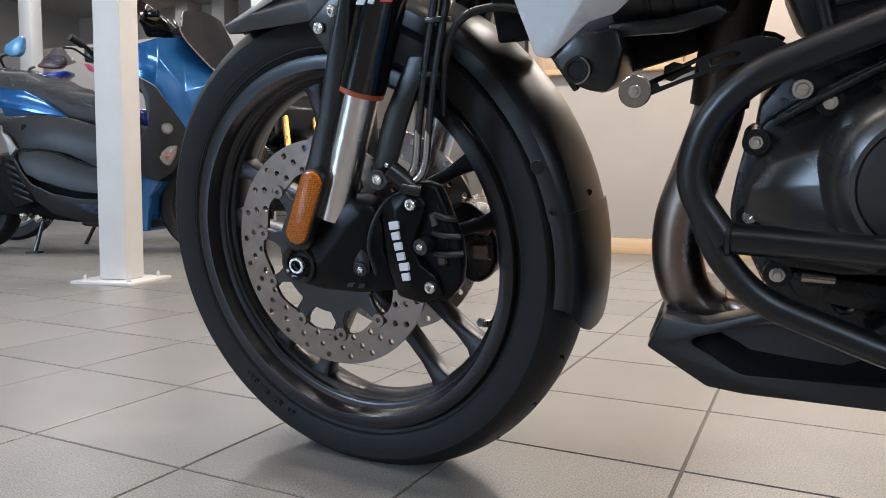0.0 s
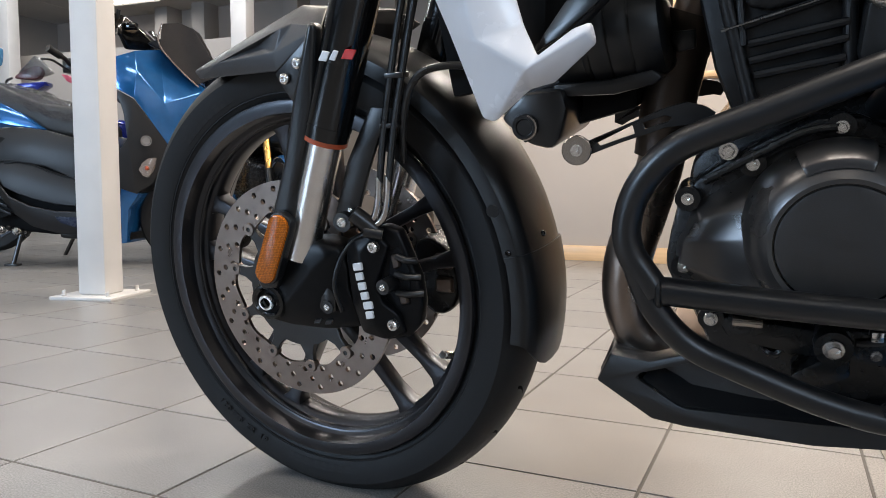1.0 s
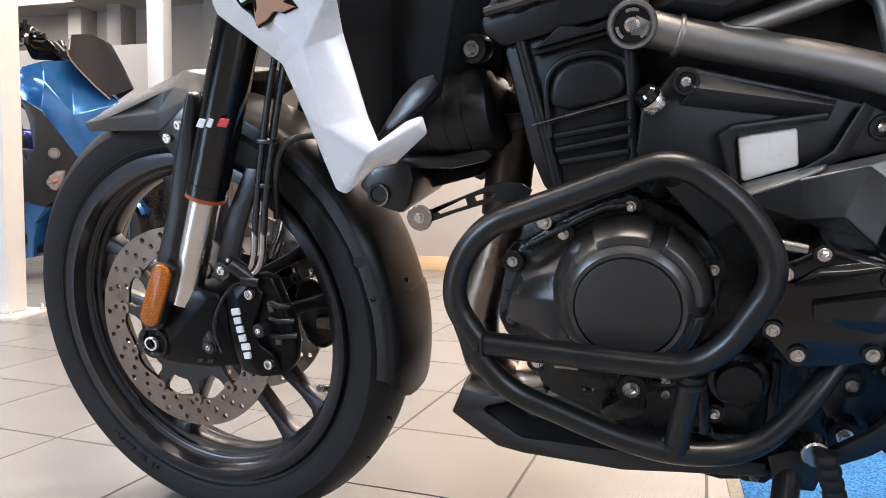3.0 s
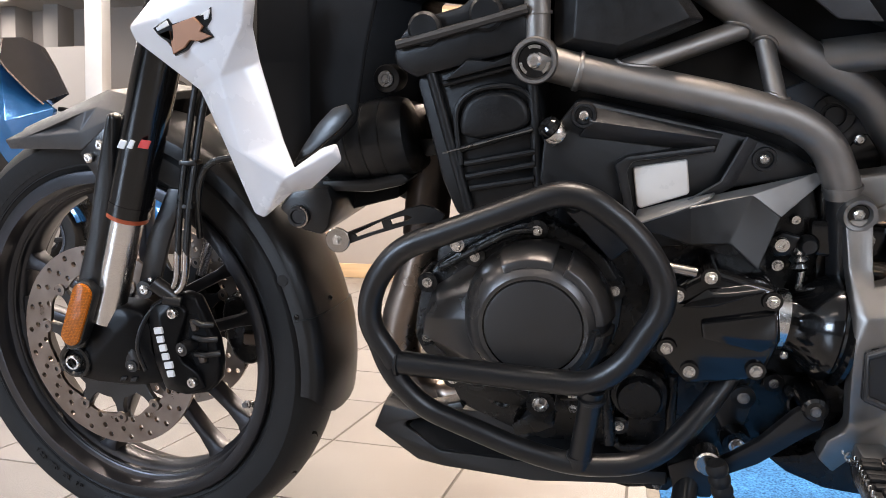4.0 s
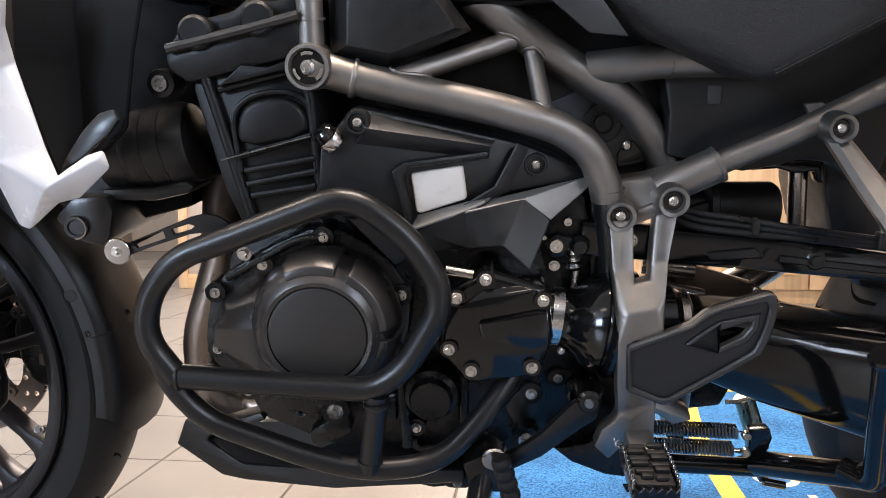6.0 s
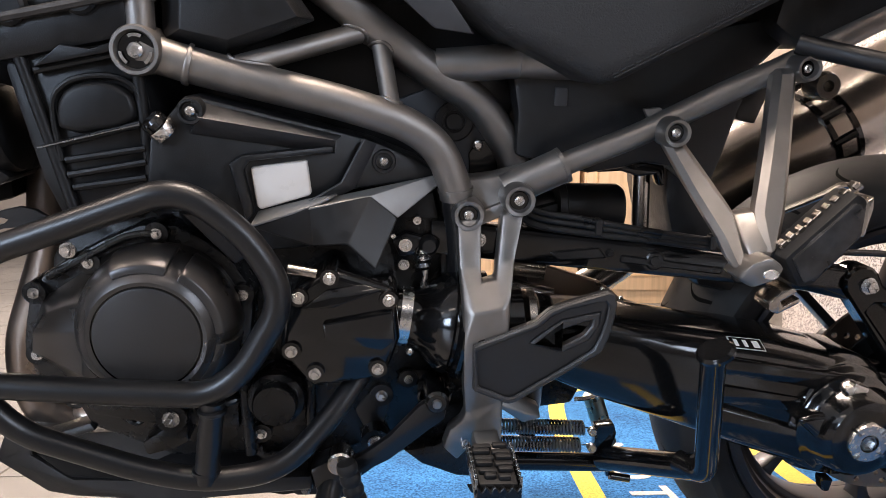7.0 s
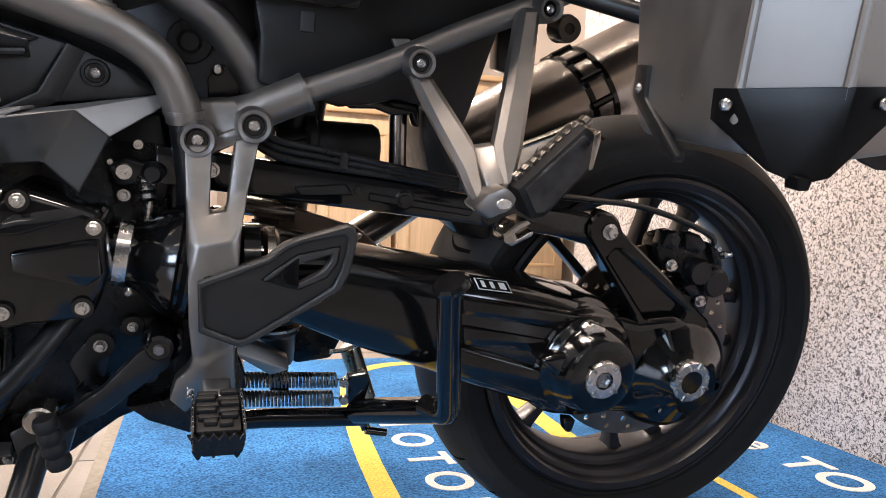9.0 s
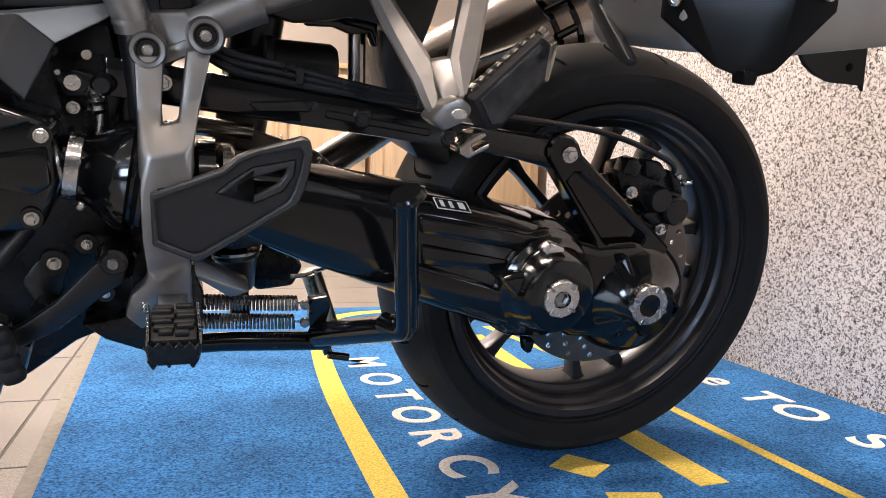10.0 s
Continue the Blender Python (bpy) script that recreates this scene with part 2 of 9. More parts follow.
def make_film(name, colour, rough, alpha, crumple=0.0):
    m = bpy.data.materials.new(name)
    m.use_nodes = True
    b = m.node_tree.nodes["Principled BSDF"]
    b.inputs["Base Color"].default_value = (*colour, 1)
    b.inputs["Roughness"].default_value = rough
    b.inputs["Alpha"].default_value = alpha
    if crumple:
        tc, n, bp = node(m, "ShaderNodeTexCoord"), node(m, "ShaderNodeTexNoise"), node(m, "ShaderNodeBump")
        n.noise_type = "RIDGED_MULTIFRACTAL"
        n.inputs["Scale"].default_value, n.inputs["Detail"].default_value, n.inputs["Distortion"].default_value = 22, 3, 1.2
        bp.inputs["Strength"].default_value, bp.inputs["Distance"].default_value = 1.0, crumple
        m.node_tree.links.new(tc.outputs["Object"], n.inputs["Vector"])
        m.node_tree.links.new(n.outputs["Fac"], bp.inputs["Height"])
        m.node_tree.links.new(bp.outputs[0], b.inputs["Normal"])
    return m


TILE, CARPET, GRANITE = make_tile(), make_carpet(), make_granite()
AMBER = make_reflector()
GLOW = make_glow("lamp_diffuser", (1.0, 0.93, 0.83), 5.0)
DAYLIGHT = make_glow("overcast_street", (0.80, 0.90, 1.0), 0.7)
WRAP = make_film("clear_wrapping_film", (0.05, 0.05, 0.055), 0.10, 0.55, 0.03)
LENS = make_film("clear_lens_plastic", (0.26, 0.22, 0.20), 0.06, 0.6)


# ---- mesh helpers ----
def add(dst, src, m=None):
    """Moves src's geometry into dst."""
    if m is not None:
        bmesh.ops.transform(src, matrix=m, verts=src.verts)
    me = bpy.data.meshes.new("tmp")
    src.to_mesh(me)
    dst.from_mesh(me)
    bpy.data.meshes.remove(me)
    src.free()
    return dst


def join(*bms):
    for b in bms[1:]:
        add(bms[0], b)
    return bms[0]


def finish(bm, name, material, sharp=35):
    bmesh.ops.recalc_face_normals(bm, faces=bm.faces)
    me = bpy.data.meshes.new(name)
    bm.to_mesh(me)
    bm.free()
    for p in me.polygons:
        p.use_smooth = True
    me.set_sharp_from_angle(angle=radians(sharp))
    me.materials.append(material)
    return me


def part(name, bm, material, parent, label="", sharp=35):
    ob = new(name, finish(bm, name, material, sharp))
    ob.parent = parent
    if label:
        ob["label"] = label
    return ob


def thing(name, bm, material, label, category, m=None, group="", kind="", sharp=35):
    ob = new(name, finish(bm, name, material, sharp))
    if m is not None:
        ob.matrix_basis = m
    return tagged(ob, label, category, group, kind)


def empty(name, label, category, m=None, group="", kind=""):
    ob = new(name)
    ob.empty_display_size = 0.05
    if m is not None:
        ob.matrix_basis = m
    return tagged(ob, label, category, group, kind)


def soften(bm, width, segs=2, angle=25):
    edges = [e for e in bm.edges if len(e.link_faces) == 2 and e.calc_face_angle(0) > radians(angle)]
    if edges and width:
        bmesh.ops.bevel(bm, geom=edges, offset=width, segments=segs, profile=0.5, affect="EDGES", clamp_overlap=True)
    return bm


def box(x0, x1, y0, y1, z0, z1, bevel=0.002, m=None, segs=2):
    bm = bmesh.new()
    bmesh.ops.create_cube(bm, size=1)
    for v in bm.verts:
        v.co = ((x0 + x1) / 2 + v.co.x * (x1 - x0), (y0 + y1) / 2 + v.co.y * (y1 - y0), (z0 + z1) / 2 + v.co.z * (z1 - z0))
    soften(bm, bevel, segs)
    if m is not None:
        bmesh.ops.transform(bm, matrix=m, verts=bm.verts)
    return bm


def prism(poly, y0, y1, bevel=0.002, segs=2, slope=0.0, tilt=(0.0, 0.0), rounds=0):
    """An outline in x, z drawn out from y0 (near side) to y1. slope: how far the near face shrinks inward, as a share; tilt: near-face y grows by tilt[0] per x and tilt[1] per z."""
    for _ in range(rounds):
        q = []
        for i, p in enumerate(poly):
            n = poly[(i + 1) % len(poly)]
            q += [(p[0] * 0.75 + n[0] * 0.25, p[1] * 0.75 + n[1] * 0.25), (p[0] * 0.25 + n[0] * 0.75, p[1] * 0.25 + n[1] * 0.75)]
        poly = q
    cx, cz = sum(p[0] for p in poly) / len(poly), sum(p[1] for p in poly) / len(poly)
    bm = bmesh.new()
    k = 1 - slope
    near = [bm.verts.new((cx + (x - cx) * k, y0 + tilt[0] * (x - cx) + tilt[1] * (z - cz), cz + (z - cz) * k)) for x, z in poly]
    far = [bm.verts.new((x, y1, z)) for x, z in poly]
    bm.faces.new(near)
    bm.faces.new(far[::-1])
    n = len(poly)
    for i in range(n):
        bm.faces.new((near[i], far[i], far[(i + 1) % n], near[(i + 1) % n]))
    bmesh.ops.recalc_face_normals(bm, faces=bm.faces)
    return soften(bm, bevel, segs)


def slab(pts, thick, bevel=0.002, segs=2, rounds=0):
    """A flat or bent outline of corners in space, drawn out along y by thick."""
    pts = [Vector(p) for p in pts]
    for _ in range(rounds):
        pts = [q for i, p in enumerate(pts) for q in (p.lerp(pts[(i + 1) % len(pts)], 0.25), p.lerp(pts[(i + 1) % len(pts)], 0.75))]
    bm = bmesh.new()
    near = [bm.verts.new(p) for p in pts]
    far = [bm.verts.new(p + Vector((0, thick, 0))) for p in pts]
    bm.faces.new(near)
    bm.faces.new(far[::-1])
    n = len(pts)
    for i in range(n):
        bm.faces.new((near[i], far[i], far[(i + 1) % n], near[(i + 1) % n]))
    bmesh.ops.recalc_face_normals(bm, faces=bm.faces)
    return soften(bm, bevel, segs)


def plate(outer, holes, y0, y1, bevel=0.0015):
    """A flat plate in x, z with openings through it."""
    bm = bmesh.new()
    edges = []
    for loop in (outer, *holes):
        vs = [bm.verts.new((x, y0, z)) for x, z in loop]
        edges += [bm.edges.new((vs[i], vs[(i + 1) % len(vs)])) for i in range(len(vs))]
    bmesh.ops.triangle_fill(bm, use_beauty=True, use_dissolve=True, edges=edges)
    bmesh.ops.dissolve_limit(bm, angle_limit=0.01, verts=bm.verts, edges=bm.edges, delimit=set())
    ret = bmesh.ops.extrude_face_region(bm, geom=bm.faces[:])
    bmesh.ops.translate(bm, vec=(0, y1 - y0, 0), verts=[g for g in ret["geom"] if isinstance(g, bmesh.types.BMVert)])
    bmesh.ops.recalc_face_normals(bm, faces=bm.faces)
    return soften(bm, bevel, 1)


def lathe(profile, m=None, seg=48, arc=None):
    """Turns (radius, along) pairs round the y axis."""
    bm = bmesh.new()
    full = arc is None
    a0, a1 = (0, 2 * math.pi) if full else (radians(arc[0]), radians(arc[1]))
    count = seg if full else seg + 1
    rings = []
    for i in range(count):
        a = a0 + (a1 - a0) * i / seg
        rings.append([bm.verts.new((r * math.cos(a), y, r * math.sin(a))) for r, y in profile])
    for i in range(seg):
        p, q = rings[i], rings[(i + 1) % count]
        for j in range(len(profile) - 1):
            bm.faces.new((p[j], p[j + 1], q[j + 1], q[j]))
    bmesh.ops.remove_doubles(bm, verts=bm.verts, dist=1e-6)
    if m is not None:
        bmesh.ops.transform(bm, matrix=m, verts=bm.verts)
    return bm


def disc(r, y0, y1, m=None, seg=40, bevel=0.001, hole=0.0):
    b = min(bevel, abs(y1 - y0) / 3)
    s = 1 if y1 > y0 else -1
    prof = [(hole, y0), (r - b, y0), (r, y0 + s * b), (r, y1 - s * b), (r - b, y1), (hole, y1)]
    if hole:
        prof.append((hole, y0))
    return lathe(prof, m, seg)


def glide(pts, steps=6, closed=False):
    """Catmull-Rom points through pts."""
    p = [Vector(q) for q in pts]
    n = len(p)
    out = []
    for i in range(n if closed else n - 1):
        a = p[(i - 1) % n] if closed or i else p[0]
        b, c = p[i], p[(i + 1) % n]
        d = p[(i + 2) % n] if closed or i + 2 < n else p[-1]
        for k in range(steps):
            t = k / steps
            out.append(0.5 * (2 * b + (c - a) * t + (2 * a - 5 * b + 4 * c - d) * t * t + (3 * b - a - 3 * c + d) * t ** 3))
    if not closed:
        out.append(p[-1])
    return out


def fillet(pts, r, steps=5, closed=False):
    """A polyline with its corners rounded by about r."""
    p = [Vector(q) for q in pts]
    n = len(p)
    out = [] if closed else [p[0]]
    for i in range(n) if closed else range(1, n - 1):
        a, b, c = p[(i - 1) % n], p[i], p[(i + 1) % n]
        u, v = (a - b), (c - b)
        k = min(r, u.length * 0.48, v.length * 0.48)
        s, e = b + u.normalized() * k, b + v.normalized() * k
        out += [s * (1 - t) ** 2 + b * 2 * t * (1 - t) + e * t * t for t in [j / steps for j in range(steps + 1)]]
    return out if closed else out + [p[-1]]


def tube(pts, r, seg=14, closed=False, cap=True, flat=1.0):
    """Sweeps a round bar along pts; r: a number or a function of the share along it."""
    p = [Vector(q) for q in pts]
    n = len(p)
    bm = bmesh.new()
    rings = []
    up = None
    for i in range(n):
        t = (p[(i + 1) % n] - p[i - 1]) if closed or 0 < i < n - 1 else (p[1] - p[0] if i == 0 else p[-1] - p[-2])
        t.normalize()
        if up is None:
            up = Vector((0, 1, 0)) if abs(t.y) < 0.9 else Vector((0, 0, 1))
        up = (up - t * up.dot(t)).normalized()
        side = t.cross(up)
        rad = r(i / max(1, n - 1)) if callable(r) else r
        rings.append([bm.verts.new(p[i] + (side * math.cos(a) + up * math.sin(a) * flat) * rad) for a in [2 * math.pi * k / seg for k in range(seg)]])
    for i in range(n if closed else n - 1):
        a, b = rings[i], rings[(i + 1) % n]
        for k in range(seg):
            bm.faces.new((a[k], a[(k + 1) % seg], b[(k + 1) % seg], b[k]))
    if cap and not closed:
        bm.faces.new(rings[0][::-1])
        bm.faces.new(rings[-1])
    return bm


def rod(a, b, r, seg=14):
    return tube([a, b], r, seg)


def shell(verts, faces, thick=0.004, bevel=0.0):
    """A panel of hand-set corners, given thickness."""
    bm = bmesh.new()
    vs = [bm.verts.new(v) for v in verts]
    for f in faces:
        bm.faces.new([vs[i] for i in f])
    bmesh.ops.recalc_face_normals(bm, faces=bm.faces)
    if thick:
        bmesh.ops.solidify(bm, geom=bm.faces[:], thickness=thick)
    bmesh.ops.recalc_face_normals(bm, faces=bm.faces)
    return soften(bm, bevel, 2, 12) if bevel else bm


def relief(verts, faces, depth, bevel=0.002, angle=18):
    """A cast piece: a faceted near side of corners in space and a flat back, depth further in."""
    bm = bmesh.new()
    near = [bm.verts.new(v) for v in verts]
    far = [bm.verts.new((x, y + depth, z)) for x, y, z in verts]
    count = collections.Counter(frozenset((f[i], f[(i + 1) % len(f)])) for f in faces for i in range(len(f)))
    for f in faces:
        bm.faces.new([near[i] for i in f])
        bm.faces.new([far[i] for i in reversed(f)])
        for i in range(len(f)):
            a, b = f[i], f[(i + 1) % len(f)]
            if count[frozenset((a, b))] == 1:
                bm.faces.new((near[b], near[a], far[a], far[b]))
    bmesh.ops.recalc_face_normals(bm, faces=bm.faces)
    return soften(bm, bevel, 2, angle)


def facing(x, y, z, axis=(0, -1, 0)):
    """Pose that turns a thing's -y side along axis."""
    q = Vector((0, -1, 0)).rotation_difference(Vector(axis).normalized())
    return Matrix.Translation((x, y, z)) @ q.to_matrix().to_4x4()


def text_mesh(body, size, depth=0.0006, shear=0.0, bold=0.0):
    cu = bpy.data.curves.new("text", "FONT")
    cu.body, cu.size, cu.extrude, cu.shear, cu.offset = body, size, depth, shear, bold
    cu.align_x, cu.align_y = "CENTER", "CENTER"
    ob = bpy.data.objects.new("text", cu)
    scene.collection.objects.link(ob)
    me = ob.to_mesh()
    bm = bmesh.new()
    bm.from_mesh(me)
    ob.to_mesh_clear()
    bpy.data.objects.remove(ob)
    return bm


BOLTS = {}


def bolt_mesh(kind):
    """Bolt heads of unit radius that look along -y."""
    if kind in BOLTS:
        return BOLTS[kind]
    if kind == "hex":
        bm = disc(1.0, 0, -0.22, seg=24, bevel=0.08)
        head = disc(0.70, -0.2, -0.80, seg=6, bevel=0.07)
        top = min(head.faces, key=lambda f: f.calc_center_median().y - f.calc_area())
        bmesh.ops.inset_region(head, faces=[top], thickness=0.16, depth=-0.16)
        add(bm, head)
    elif kind == "cup":
        bm = lathe([(0, -0.35), (0.42, -0.35), (0.48, -0.85), (0.85, -0.85), (1.0, -0.7), (1.0, 0.0), (0, 0)], seg=24)
    else:
        bm = lathe([(0, -0.3), (0.36, -0.3), (0.40, -0.62), (0.55, -0.62), (0.9, -0.4), (1.0, -0.18), (1.0, 0.0), (0, 0)], seg=24)
    BOLTS[kind] = finish(bm, kind + "_bolt", STEEL, 30)
    return BOLTS[kind]


def bolt(parent, x, y, z, r=0.007, kind="hex", axis=(0, -1, 0), name="bolt", material=None):
    me = bolt_mesh(kind)
    if material:
        key = kind + material.name
        if key not in BOLTS:
            BOLTS[key] = me.copy()
            BOLTS[key].materials[0] = material
        me = BOLTS[key]
    ob = new(name, me)
    ob.parent = parent
    ob.matrix_basis = facing(x, y, z, axis) @ Matrix.Diagonal((r * 0.74, r * 0.9, r * 0.74, 1)) @ pose(0, 0, 0, 0, (x * 977) % 60, 0)
    return ob


# ---- room ----
def room():
    slab = thing("floor", box(-9.5, 3.2, -5.4, 7.7, -0.12, -0.0015, 0), GROUT, "grey-beige tiled showroom floor with dark joints", "floor", kind="structure")
    for name, dims, material, words in (
        ("wall_north", (-9.6, 3.3, 7.6, 7.75, 0, CEIL), BEIGE, "warm grey painted wall at the back of the showroom"),
        ("wall_west", (-9.65, -9.5, -5.4, 7.6, 0, CEIL), WALL, "warm grey painted side wall of the showroom"),
    ):
        thing(name, box(*dims, 0), material, words, "wall", kind="structure")
    # the street side: an unseen wall with one shop window, darkened to dim reflections
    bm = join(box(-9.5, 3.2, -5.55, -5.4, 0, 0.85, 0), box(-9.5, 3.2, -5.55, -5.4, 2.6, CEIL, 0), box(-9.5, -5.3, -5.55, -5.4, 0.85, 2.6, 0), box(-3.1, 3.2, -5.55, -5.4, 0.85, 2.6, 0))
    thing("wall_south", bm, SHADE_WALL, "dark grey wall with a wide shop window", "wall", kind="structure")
    thing("backdrop", box(-6.9, -1.5, -6.3, -6.25, 0.5, 2.9, 0), DAYLIGHT, "pale overcast daylight outside the shop window", "backdrop", kind="structure")
    bm = join(box(3.2, 3.35, -5.4, -4.0, 0, CEIL, 0), box(3.2, 3.35, -2.6, 7.6, 0, CEIL, 0), box(3.2, 3.35, -4.0, -2.6, 0, 0.8, 0), box(3.2, 3.35, -4.0, -2.6, 2.4, CEIL, 0))
    thing("wall_east", bm, BEIGE, "beige painted side wall with a daylight window", "wall", kind="structure")
    thing("backdrop", box(3.9, 3.95, -5.0, -1.6, 0.4, 2.9, 0), DAYLIGHT, "pale overcast daylight outside the side window", "backdrop", kind="structure")
    bm = bmesh.new()
    for x in range(-9, 4, 1):
        add(bm, box(x - 0.5, min(3.2, x + 0.49), -5.4, 7.6, CEIL, CEIL + 0.03, 0))
    add(bm, box(-9.5, 3.2, -5.4, 7.6, CEIL + 0.03, CEIL + 0.1, 0))
    thing("ceiling", bm, CEILING, "grey-beige panelled ceiling with narrow joints", "ceiling", kind="structure")
    # pilasters and a half-height cupboard row along the far wall
    for x in (-8.7, -7.15, -6.5, -5.0, -3.6, -2.2):
        thing("pilaster", box(x - 0.11, x + 0.11, 7.3, 7.6, 0, CEIL, 0.004), WALL, "grey-beige boxed pilaster against the far wall", "pilaster", group="pilasters on the far wall", kind="structure")
    thing("wall_low", box(-9.5, -3.95, 5.0, 5.1, 0, 1.92, 0.004), WALL, "grey-beige low partition wall in front of the far wall", "wall", kind="structure")
    return slab


SLAB = room()


def ceiling_lamps():
    first = None
    for lx, ly, _ in LAMPS:
        m = pose(lx, ly, CEIL)
        if first is None:
            first = empty("ceiling_light", "flat white ceiling light with a glowing diffuser", "ceiling light", m, "ceiling lights")
            part("housing", join(box(-0.62, 0.62, -0.18, -0.15, -0.07, 0, 0.003), box(-0.62, 0.62, 0.15, 0.18, -0.07, 0, 0.003), box(-0.62, -0.59, -0.15, 0.15, -0.07, 0, 0.003), box(0.59, 0.62, -0.15, 0.15, -0.07, 0, 0.003)), POST, first)
            part("diffuser", box(-0.59, 0.59, -0.15, 0.15, -0.05, -0.03, 0.002), GLOW, first, "glowing white diffuser")
        else:
            copy_thing(first, m)


ceiling_lamps()


def white_post(x, y, turn, side, plate_size, words):
    e = empty("steel_post", words, "post", pose(x, y, 0, 0, 0, turn), "white posts")
    h = side / 2
    part("shaft", box(-h, h, -h, h, 0.012, CEIL, 0.008), POST, e)
    p = plate_size / 2
    part("base_plate", box(-p, p, -p, p, 0, 0.012, 0.002), POST, e)
    for sx, sy in ((-1, -1), (1, -1), (1, 1), (-1, 1)):
        b = bolt(e, sx * p * 0.72, sy * p * 0.72, 0.012, 0.013, "hex", (0, 0, 1), material=POST)
        b.scale.y *= 2.2
    return e


white_post(-1.905, 1.285, 12, 0.123, 0.275, "white painted square steel post on a bolted base plate")
white_post(-3.85, 4.8, 8, 0.16, 0.3, "white painted square steel post standing further back")
white_post(-6.9, 4.75, 8, 0.16, 0.3, "white painted square steel post standing further back")


def counter():
    e = empty("reception_counter", "beige panelled counter with pale wood trim and corner posts", "counter", pose(0, 0, 0))
    part("body", box(-1.16, 1.05, 3.66, 4.25, 0.0, 1.1, 0.003), BEIGE, e)
    part("skirting", box(-1.16, 1.05, 3.645, 3.66, 0.0, 0.095, 0.003), WOOD_EDGE, e, "pale wood skirting board")
    part("corner_post", box(-1.215, -1.155, 3.64, 3.70, 0, 1.1, 0.004), WOOD, e, "pale wood corner post")
    part("top", box(-1.24, 1.08, 3.60, 4.3, 1.10, 1.135, 0.006), WOOD_EDGE, e, "pale wood counter top")
    wallp = thing("wall_partition", box(-1.3, 3.2, 4.9, 5.0, 0, CEIL, 0), BEIGE, "beige partition wall behind the counter", "wall", kind="structure")
    sb = empty("slatted_board", "pale wood slatted display board on the partition", "display board", pose(0, 4.9, 0))
    part("backing", box(-1.21, 0.24, -0.018, 0.0, 1.14, 2.31, 0.002), WOOD_EDGE, sb)
    for i in range(9):
        part("slat", box(-1.2 + i * 0.16, -1.2 + i * 0.16 + 0.145, -0.04, -0.018, 1.15, 2.3, 0.004), WOOD, sb)
    return wallp


counter()


def cupboard(x0, x1, y, h, doors, words):
    e = empty("cupboard", words, "cupboard", pose(0, 0, 0), "pale wood cupboards")
    part("body", box(x0, x1, y + 0.02, y + 0.45, 0.0, h, 0.003), WOOD, e)
    w = (x1 - x0) / doors
    for i in range(doors):
        a, b = x0 + i * w + 0.006, x0 + (i + 1) * w - 0.006
        d = part("door", box(a, b, y, y + 0.018, 0.08, h - 0.03, 0.003), WOOD, e)
        add_frame = bmesh.new()
        for q in ((a + 0.05, b - 0.05, 0.16, 0.175), (a + 0.05, b - 0.05, h - 0.115, h - 0.10), (a + 0.05, a + 0.065, 0.175, h - 0.115), (b - 0.065, b - 0.05, 0.175, h - 0.115)):
            add(add_frame, box(q[0], q[1], y - 0.006, y, q[2], q[3], 0.002))
        part("moulding", add_frame, WOOD_EDGE, d)
        part("handle", box(b - 0.04, b - 0.028, y - 0.025, y, h * 0.5, h * 0.5 + 0.12, 0.003), STEEL, d, "small steel handle")
    part("top", box(x0 - 0.02, x1 + 0.02, y - 0.02, y + 0.47, h, h + 0.03, 0.005), WOOD_EDGE, e)
    return e


cupboard(1.12, 2.0, 3.1, 1.0, 2, "pale beech cupboard with two panelled doors")
cupboard(2.03, 3.1, 3.1, 1.25, 2, "tall pale beech cupboard with two panelled doors")


